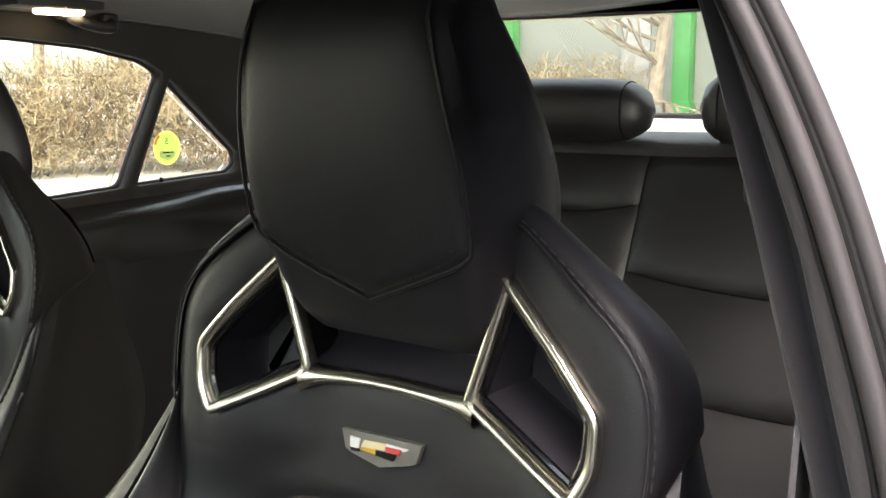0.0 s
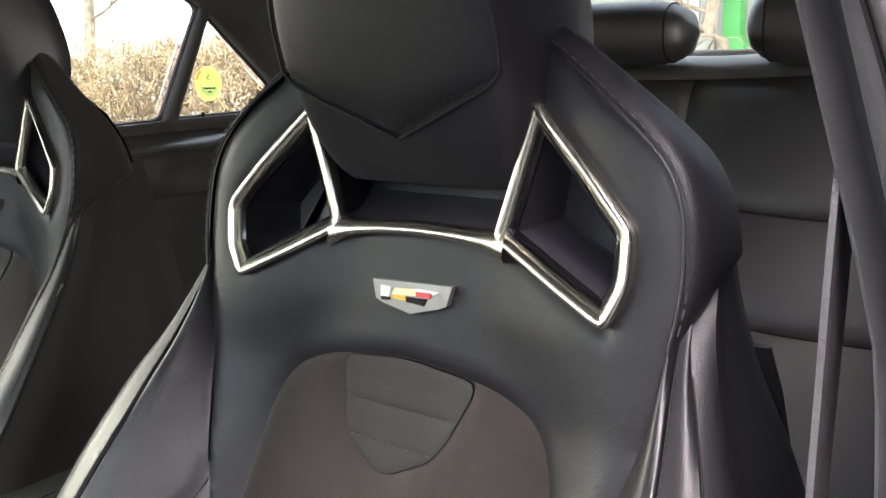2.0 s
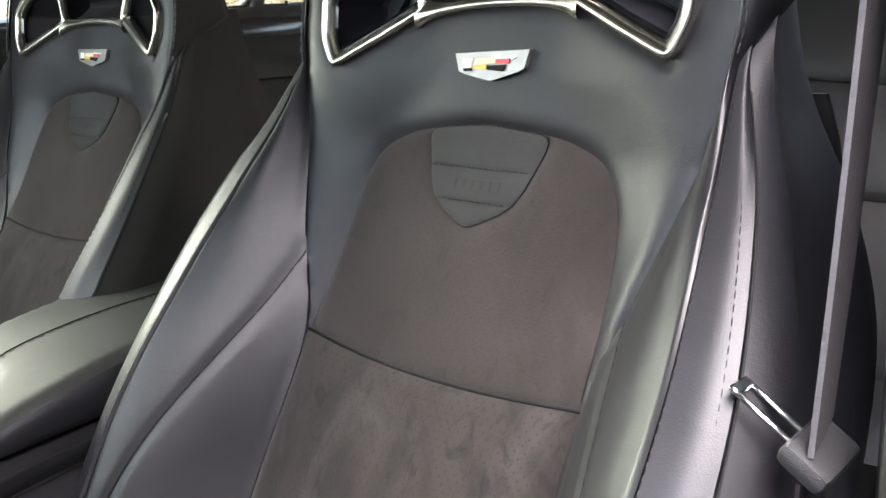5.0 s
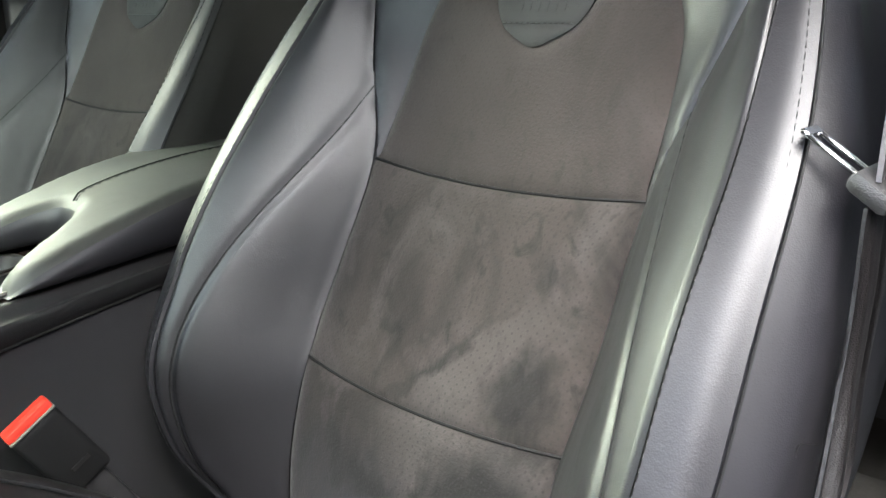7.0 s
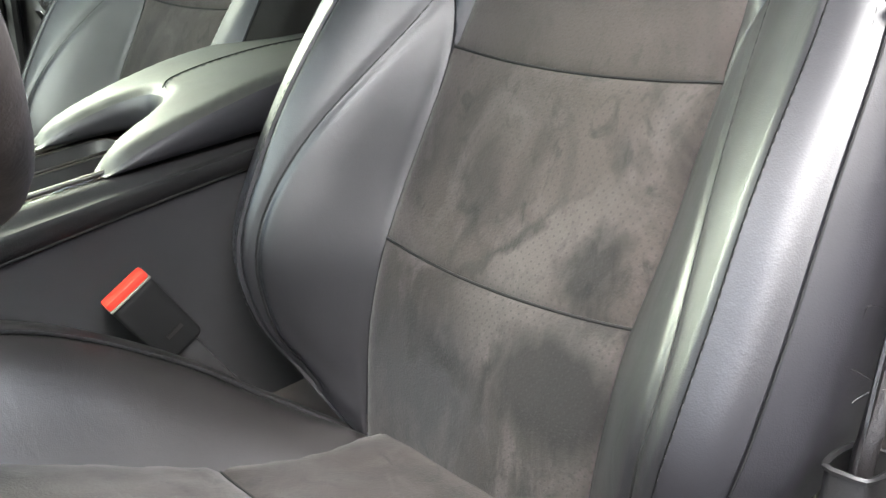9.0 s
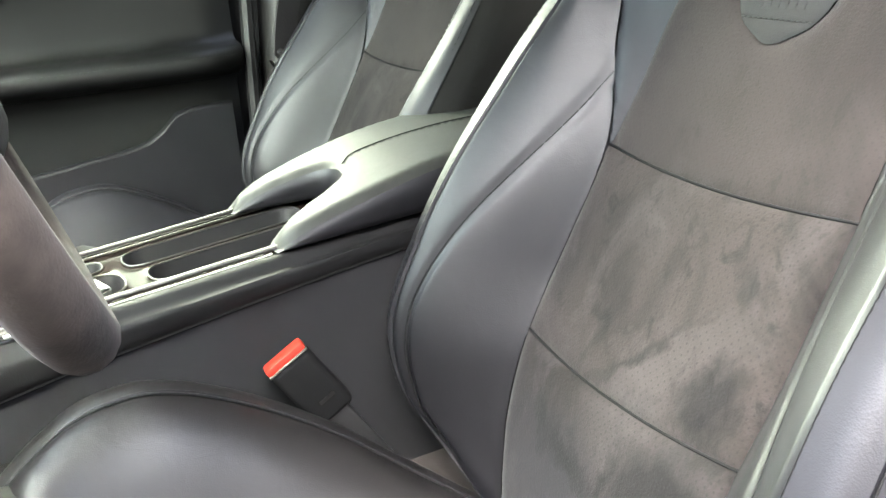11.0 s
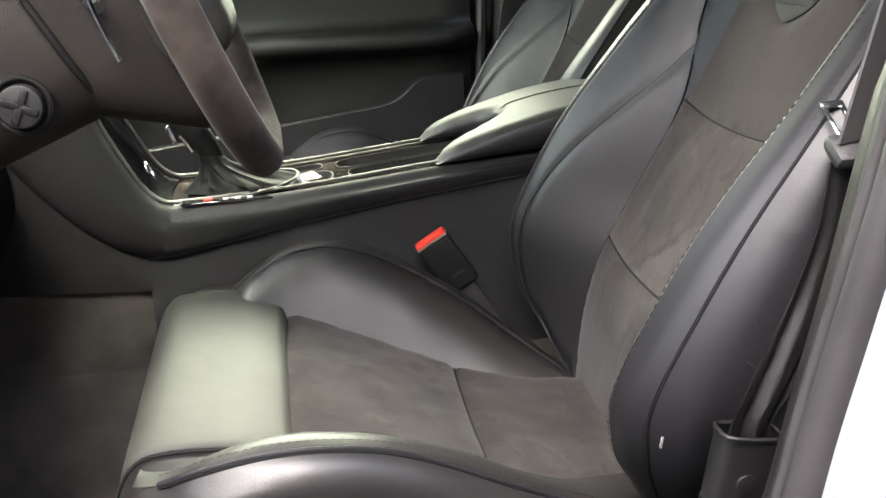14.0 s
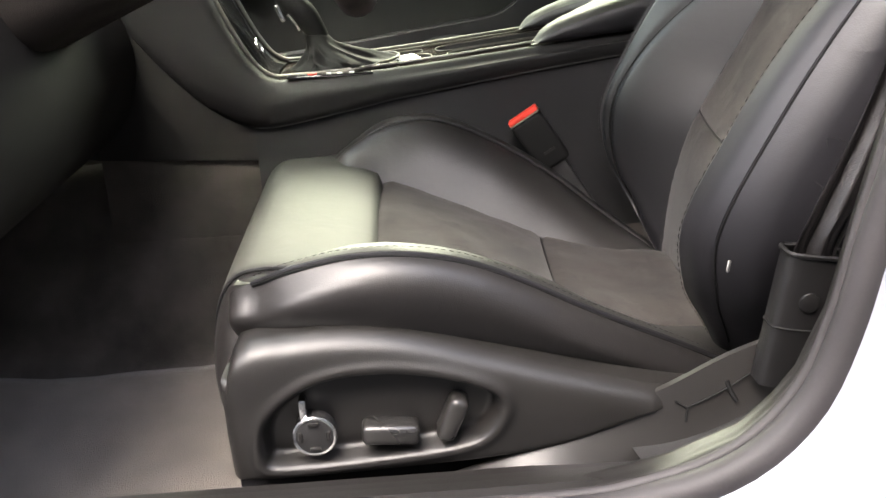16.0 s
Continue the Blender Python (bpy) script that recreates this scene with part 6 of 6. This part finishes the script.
part("shroud_gap", moved(tube([(x - 0.003, y + 0.002, z) for x, y, z in shroud(0.0, 0.004)[4:-8]], 0.0042, 8), into), BLACK, column)
part("shroud", moved(loft([shroud(d, i) for d, i in ((0.012, 0.020), (0.004, 0.010), (0.0, 0.005), (0.001, 0.001), (0.005, 0.0), (0.05, 0.0), (0.12, 0.0), (0.22, 0.0), (0.36, 0.0))]), into), COVER, column, "", 60)
across = Matrix.Rotation(radians(90), 4, "Y")
switch = part("adjuster_knob", disc(0.019, 0.016, (0.066, -0.185, -0.030), across), PLASTIC, column, "round black adjuster knob")
part("well", tube([(0.0640, -0.185 + 0.024 * math.cos(t), -0.030 + 0.024 * math.sin(t)) for t in np.linspace(0, 2 * np.pi, 32, endpoint=False)], 0.003, 8, True), BLACK, column)
for k in range(4):
    t = radians(90 * k + 45)
    part("arm", block((0.005, 0.016, 0.007), (0.074, -0.185 + 0.008 * math.cos(t), -0.030 + 0.008 * math.sin(t)), 0.002, 2, Matrix.Rotation(t, 4, "X")), TRIM_PLASTIC, switch)
stalk = thing("stalk", "slim bright-tipped column stalk", "stalk")
part("stem", tube(curve([(0.44, -0.165, 0.875), (0.46, -0.158, 0.874), (0.485, -0.150, 0.872)], 12), 0.005, 12), PLASTIC, stalk)
paddle = thing("shift_paddle", "thin metal shift paddle behind the wheel", "shift paddle")
part("paddle", tube(curve([(0.517, -0.170, 0.928), (0.520, -0.159, 0.906), (0.521, -0.147, 0.868), (0.520, -0.134, 0.831)], 14), 0.0026, 8, False, 0.6), STEEL, paddle)

# Knee panel beside the column.
rows = []
for x in np.linspace(0.09, 0.70, 12):
    rows.append([(x, y, z) for y, z in curve([(-0.55, 0.44), (-0.43, 0.50), (-0.37, 0.56), (-0.35, 0.64), (-0.38, 0.74), (-0.44, 0.84)], 18)])
knee = tagged(part("knee_panel", loft(rows), material("knee_plastic", (0.010, 0.009, 0.0085), 0.7, grain=0.3, size=900, stain=0.1, cells=True, gloss=0.2), None, "", 60), "dark plastic knee panel under the dashboard", "dash panel", kind="structure")
pedal = thing("foot_pedal", "dark pedal with a bright edge in the footwell", "pedal")
part("pad", block((0.055, 0.02, 0.11), (0.36, -0.60, 0.42), 0.008, 2, Matrix.Rotation(radians(25), 4, "X")), BLACK, pedal)
part("arm", tube([(0.36, -0.62, 0.46), (0.36, -0.70, 0.60)], 0.010, 8), PLASTIC, pedal)
part("edge", tube([(0.334, -0.586, 0.37), (0.36, -0.583, 0.366), (0.386, -0.586, 0.37)], 0.003, 6), STEEL, pedal)

# ---- belts ----
def strap(points, sides, width=0.047, thick=0.0016):
    """A flat band: places along its middle, and the way across it at each."""
    p = curve(points, 50)
    q = curve(sides, 50)
    q = q / np.linalg.norm(q, axis=1)[:, None]
    d = np.gradient(p, axis=0)
    d = d / np.linalg.norm(d, axis=1)[:, None]
    n = np.cross(d, q)
    ring = [[a + b * width / 2 + c * thick, a + b * width / 2 - c * thick, a - c * thick, a - b * width / 2 - c * thick, a - b * width / 2 + c * thick, a + c * thick] for a, b, c in zip(p, q, n)]
    return loft(ring, True, True)


belt = thing("seat_belt", "dark woven seat belt with a metal tongue, hanging at the pillar", "seat belt")
part("shoulder_webbing", strap([(0.690, 0.55, 1.16), (0.700, 0.48, 1.05), (0.703, 0.455, 0.95), (0.706, 0.43, 0.85), (0.708, 0.408, 0.765)],
                               [(-0.02, 1, 0), (-0.02, 1, 0), (-0.02, 1, 0), (-0.05, 1, 0), (-0.15, 1, 0.1)]), WEBBING, belt, "dark woven webbing")
def gathered(points, widths, folds, thick=0.0011):
    """Webbing that is bunched where it leaves its sleeve: folded lengthwise, opening into a flat band."""
    p, w, g = curve(points, 60), np.interp(np.linspace(0, 1, 60), np.linspace(0, 1, len(widths)), widths), np.interp(np.linspace(0, 1, 60), np.linspace(0, 1, len(folds)), folds)
    rows = []
    for i in range(60):
        front, back = [], []
        for t in np.linspace(-1, 1, 19):
            bend = g[i] * (math.sin(5.2 * t + 0.06 * i) + 0.45 * math.sin(11 * t + 0.16 * i)) - 0.6 * g[i] * t * t
            q = p[i] + np.array([bend, t * w[i] / 2, 0.16 * t * w[i] / 2])
            front.append(q + (thick, 0, 0))
            back.append(q - (thick, 0, 0))
        rows.append(front + back[::-1])
    return loft(rows, True, True)


part("lap_webbing", gathered([(0.711, 0.327, 0.50), (0.712, 0.333, 0.54), (0.713, 0.349, 0.575), (0.711, 0.368, 0.615), (0.709, 0.383, 0.65), (0.709, 0.399, 0.70), (0.709, 0.406, 0.752)],
                             [0.036, 0.042, 0.046, 0.045, 0.044, 0.044, 0.046], [0.003, 0.004, 0.004, 0.003, 0.002, 0.0015, 0.001]), SHADED_WEB, belt, "bunched dark woven webbing", 60)
slope = Matrix.Rotation(radians(34), 4, "Y")
tongue = part("tongue", block((0.040, 0.004, 0.003), (0.683, 0.397, 0.772), 0.001, 1, slope), STEEL, belt, "bright metal tongue")
part("tongue_arm", block((0.040, 0.004, 0.003), (0.683, 0.413, 0.772), 0.001, 1, slope), STEEL, tongue)
part("tongue_tip", block((0.007, 0.020, 0.003), (0.667, 0.405, 0.783), 0.001, 1, slope), STEEL, tongue)
part("tongue_grip", block((0.028, 0.052, 0.013), (0.708, 0.407, 0.756), 0.005, 2, slope), PLASTIC, belt, "black plastic tongue grip")
rows = []
for t in np.linspace(0, 1, 12):
    y, z = 0.311 + 0.020 * t, 0.42 + 0.115 * t
    h = 0.021 + 0.002 * t
    loop = [(-0.012, -h), (0.0, -h - 0.002), (0.012, -h), (0.015, 0), (0.012, h), (0.0, h + 0.002), (-0.012, h), (-0.015, 0)]
    rows.append([(0.711 + a, y + b, z - 0.15 * b) for a, b in curve(loop, 24, True)])
v, f = loft(rows, True)
sleeve = part("guide_sleeve", (v, f), SLEEVE, belt, "black plastic belt sleeve", 60)
part("sleeve_rim", tube(rows[-1], 0.0022, 6, True), SLEEVE, sleeve)
part("sleeve_joint", tube([np.array(p) for p in rows[5]], 0.0012, 6, True), BLACK, sleeve)
part("sleeve_button", disc(0.0085, 0.003, (0.7265, 0.323, 0.497), across, 24, 0.001), SLEEVE, sleeve)

rng_t = random.Random(11)
for k in range(3):
    a = np.array([0.704 + rng_t.uniform(-0.004, 0.004), 0.352 + rng_t.uniform(-0.012, 0.010), 0.592 + rng_t.uniform(-0.03, 0.035)])
    b = a + (rng_t.uniform(-0.010, 0.002), rng_t.uniform(-0.022, -0.006), rng_t.uniform(-0.012, 0.016))
    c = b + (rng_t.uniform(-0.004, 0.004), rng_t.uniform(-0.004, 0.008), rng_t.uniform(-0.022, -0.006))
    part("loose_thread", tube(curve([a, b, c], 10), 0.0004, 5), SHADED_WEB, belt)

buckle = thing("belt_buckle", "black seat belt buckle with a red release button", "buckle", (0.122, 0.174, 0.526))
buckle.rotation_euler = (radians(-57.0 + 90), 0, radians(-8))
part("housing", block((0.024, 0.046, 0.078), (0, 0, -0.0425), 0.006, 3), BLACK, buckle)
part("release_button", block((0.017, 0.046, 0.010), (0.0015, 0, 0.001), 0.003, 2), RED, buckle, "red release button")
part("slot_edge", block((0.0215, 0.0465, 0.0026), (0.0008, 0, -0.0025), 0.001, 1), material("pale_slot", (0.16, 0.15, 0.12), 0.5), buckle, "pale edge below the button")
part("stalk", block((0.012, 0.028, 0.10), (0, 0, -0.12), 0.004, 2), PLASTIC, buckle)
part("writing_bar", block((0.001, 0.018, 0.004), (0.0125, 0.004, -0.058), 0), TRIM_PLASTIC, buckle)
tagged(copy_thing(buckle, pose(-0.150, 0.265, 0.526, 33, 0, 8)), "black seat belt buckle with a red release button")
tag = thing("fabric_tag", "small white fabric tag on the seat's lower edge", "tag")
part("tag", block((0.002, 0.0028, 0.011), (0.674, 0.274, 0.512), 0.0008, 1, Matrix.Rotation(radians(-10), 4, "X")), material("tag_cloth", (0.13, 0.127, 0.124), 0.8), tag)

far_belt = thing("seat_belt", "dark woven seat belt with a metal tongue at the far pillar", "seat belt")
part("shoulder_webbing", strap([(-0.668, 0.60, 1.13), (-0.685, 0.55, 0.95), (-0.690, 0.50, 0.78), (-0.690, 0.485, 0.70)], [(-0.25, 1, 0), (-0.25, 1, 0), (-0.3, 1, 0), (-0.3, 1, 0)]), WEBBING, far_belt)
part("lap_webbing", strap([(-0.690, 0.485, 0.68), (-0.70, 0.46, 0.55), (-0.71, 0.42, 0.42)], [(-0.3, 1, 0), (0, 1, 0), (0, 1, 0)]), WEBBING, far_belt)
part("tongue", block((0.024, 0.003, 0.05), (-0.672, 0.466, 0.672), 0.001, 1, Matrix.Rotation(radians(30), 4, "X")), STEEL, far_belt, "bright metal tongue")
part("tongue_grip", block((0.045, 0.014, 0.024), (-0.685, 0.478, 0.700), 0.005, 2, Matrix.Rotation(radians(30), 4, "X")), PLASTIC, far_belt)

# ---- rear bench ----
bench = thing("rear_bench", "black leather rear bench seat with panel seams", "car seat")


def bench_skin(x, z, lift):
    y = 1.56 + 0.12 * (z - 0.85) / 0.25 - 0.03 * math.exp(-((abs(x) - 0.62) / 0.08) ** 2) + 0.03 * max(0.0, (z - 1.04) / 0.06) ** 2
    return (x, y - lift, z)


cols = [-0.70, -0.165, 0.145, 0.70]
for i in range(3):
    a, b = cols[i] + 0.001, cols[i + 1] - 0.001
    for lo, hi in (((0.42, 0.70), (0.70, 0.985), (0.985, 1.105)) if i == 1 else ((0.42, 0.70), (0.70, 0.872), (0.872, 1.105))):
        top = [(x, hi - 0.001 + (0.02 * ((2 * (x - a) / (b - a) - 1) ** 2) - 0.02 if hi < 1.0 else 0)) for x in np.linspace(b, a, 14)]
        bot = [(x, lo + 0.001 + (0.02 * ((2 * (x - a) / (b - a) - 1) ** 2) - 0.02 if lo > 0.5 else 0)) for x in np.linspace(a, b, 14)]
        part("back_panel", panel(refine(bot + top, 0.02), bench_skin, 0.03, 0.008, 0.012, puff=0.008), BENCH_LEATHER, bench)
rows = [[(x, y, z + 0.008 * math.exp(-((abs(x - 0.0) - 0.43) / 0.16) ** 2)) for x in np.linspace(-0.70, 0.70, 29)] for y, z in curve([(1.655, 1.070), (1.662, 1.092), (1.69, 1.108), (1.735, 1.110), (1.775, 1.100), (1.785, 1.08)], 14)]
part("top_roll", loft(rows), BENCH_LEATHER, bench)
rows = [[(x, y, z) for x in np.linspace(-0.69, 0.69, 19)] for y, z in curve([(1.10, 0.30), (1.09, 0.40), (1.12, 0.445), (1.25, 0.45), (1.45, 0.425), (1.60, 0.40)], 16)]
part("cushion", loft(rows), BENCH_LEATHER, bench)


def rear_headrest(x, w, z0, z1):
    ob = thing("rear_headrest", "rounded black leather headrest on the rear bench", "headrest", (x, 1.63, 0), "rear headrests")
    rows = []
    for u in np.linspace(-1, 1, 22):
        k = (1 - abs(u) ** 4.5) ** 0.5 if abs(u) < 1 else 0.02
        k = max(k, 0.05)
        h = (z1 - z0) / 2
        rows.append([(u * w, -0.0 + 0.055 * k * math.cos(a), (z0 + z1) / 2 + h * k * (abs(math.sin(a)) ** 0.75) * (1 if math.sin(a) > 0 else -1)) for a in np.linspace(0, 2 * np.pi, 28, endpoint=False)])
    pad = part("pad", loft(rows, True, True), BENCH_LEATHER, ob, "", 60)
    for s in (0.72, -0.72):
        part("side_seam", tube([(s * w, 0.0485 * math.cos(a), (z0 + z1) / 2 + (z1 - z0) / 2 * 0.88 * (abs(math.sin(a)) ** 0.75) * (1 if math.sin(a) > 0 else -1)) for a in np.linspace(0, 2 * np.pi, 30, endpoint=False)], 0.0018, 6, True), BLACK, pad)
    return ob


rear_headrest(0.005, 0.165, 1.094, 1.208)
rear_headrest(0.405, 0.155, 1.092, 1.225)
rear_headrest(-0.405, 0.155, 1.092, 1.225)

# ---- outside ----
ASPHALT = material("pale_paving", (0.30, 0.28, 0.25), 0.9, grain=0.6, size=60, stain=0.25, stain_size=0.6, relief=0.01)
ground = tagged(part("ground", loft([[(x, y, 0.0) for x in np.linspace(-400, 400, 9)] for y in np.linspace(-400, 400, 9)]), ASPHALT, None), "pale dry paving with leaf litter", "ground", kind="structure")
# Unseen dark sheet over the paving, added to cut light bounced upwards.
LOW_BOUNCE = material("low_bounce_ground", (0.055, 0.053, 0.05), 0.9, grain=0.6, size=80, stain=0.25, stain_size=0.8, relief=0.01)
tagged(part("road", loft([[(x, y, 0.004) for x in np.linspace(-2.4, 40, 6)] for y in np.linspace(-60, 13.5, 6)]), LOW_BOUNCE, None), "unseen dark ground sheet added to cut bounced light", "road", kind="structure")
# Added out of view: blocks low sky light on the open-door side.
box_setting("wall_outside", (0.3, 44, 3.4), (3.4, -6, 1.7), material("sky_block_grey", (0.095, 0.093, 0.090), 0.85, stain=0.15, stain_size=0.7), "unseen grey wall added to block low sky light", "wall", 0.02)
TWIG = material("dry_twigs", (0.19, 0.135, 0.080), 0.9, stain=0.3, stain_size=1.6, tint=(0.30, 0.225, 0.13))
GRASS = material("early_leaves", (0.20, 0.30, 0.07), 0.9, stain=0.3, stain_size=3)
rng = random.Random(5)


def hedge(name, label, x0, y0, x1, y1, height, deep, count, mat):
    verts, faces = [], []
    for _ in range(count):
        t = rng.random()
        h = height * (0.75 + 0.25 * math.sin(t * 17) * math.cos(t * 41))
        x, y = x0 + (x1 - x0) * t + rng.uniform(-deep, deep), y0 + (y1 - y0) * t + rng.uniform(-deep, deep)
        z = h * rng.random() ** 0.8
        ln = rng.uniform(0.08, 0.34)
        d = Vector((rng.uniform(-1, 1), rng.uniform(-1, 1), rng.uniform(-0.2, 1.2))).normalized() * ln
        w = Vector((rng.uniform(-1, 1), rng.uniform(-1, 1), rng.uniform(-0.4, 0.4))).normalized() * 0.0085
        k = len(verts)
        p = Vector((x, y, z))
        verts += [p - w, p + w, p + d + w * 0.3, p + d - w * 0.3]
        faces.append((k, k + 1, k + 2, k + 3))
    ob = part(name, (verts, faces), mat, None)
    return tagged(ob, label, "hedge", kind="stuff")


hedge("dry_hedge", "row of leafless brown shrubs beyond the paving", -11.4, 6.4, -4, 19, 1.70, 1.0, 70000, TWIG)
hedge("green_shrub", "small shrub with fresh green leaves", -10.4, 6.4, -10.1, 6.8, 1.1, 0.22, 420, GRASS)
BARK = material("bark", (0.16, 0.13, 0.10), 0.9, grain=0.8, size=30, stain=0.3, relief=0.01)


def tree(x, y, height, lean, seed, label):
    r = random.Random(seed)
    ob = thing("bare_tree", label, "tree", (x, y, 0))
    pts = [(lean * t * t, 0.2 * math.sin(3 * t), height * t) for t in np.linspace(0, 1, 12)]
    part("trunk", tube(pts, np.linspace(0.11, 0.03, 12), 8), BARK, ob)
    made = []
    for _ in range(26):
        t = r.uniform(0.3, 1.0)
        a = r.uniform(0, 6.28)
        base = np.array([lean * t * t, 0.2 * math.sin(3 * t), height * t])
        ln = r.uniform(0.8, 1.9) * (1.2 - 0.6 * t)
        tip = base + np.array([math.cos(a), math.sin(a), 0.6]) * ln
        midp = (base + tip) / 2 + np.array([0, 0, -0.1])
        made.append(tube(curve([base, midp, tip], 6), np.linspace(0.03, 0.008, 6), 5))
        for _ in range(4):
            e = tip + np.array([r.uniform(-1, 1), r.uniform(-1, 1), r.uniform(-0.3, 0.8)]) * 0.6
            made.append(tube([midp, (midp + e) / 2 + np.array([0, 0, 0.08]), e], np.array([0.012, 0.009, 0.005]), 4))
    part("limbs", join(*made), BARK, ob)
    return ob


tree(-12.6, 8.8, 6.0, 0.15, 1, "slim bare tree by the shrubs")
tree(-9.8, 13.6, 5.5, -0.5, 2, "slim bare tree by the shrubs")
tree(-3.6, 11.0, 4.5, 0.6, 3, "bare tree with pale branches before the building")
tree(-1.6, 11.8, 4.5, -0.4, 4, "bare tree with pale branches before the building")
building = thing("low_building", "pale building with green posts behind the car", "building")
RENDER_WALL = material("pale_wall", (0.17, 0.18, 0.165), 0.85, stain=0.08, stain_size=1.2)
GREEN_POST = material("green_paint", (0.02, 0.16, 0.035), 0.5, stain=0.1, stain_size=3)
part("wall", block((21, 0.3, 8.0), (-1.5, 15.2, 4.0), 0.02), RENDER_WALL, building)
for x in (-7.74, -4.58, -1.4):
    part("post", block((0.28, 0.28, 7.9), (x, 14.9, 3.95), 0.02), GREEN_POST, building, "bright green post")
part("doorway", block((0.5, 0.08, 2.6), (-5.44, 15.03, 1.3), 0.02), material("grey_door", (0.18, 0.18, 0.18), 0.6), building)
part("roof", block((22, 3, 0.3), (-1.5, 16, 8.15), 0.05), material("roof_sheet", (0.25, 0.25, 0.24), 0.8), building)
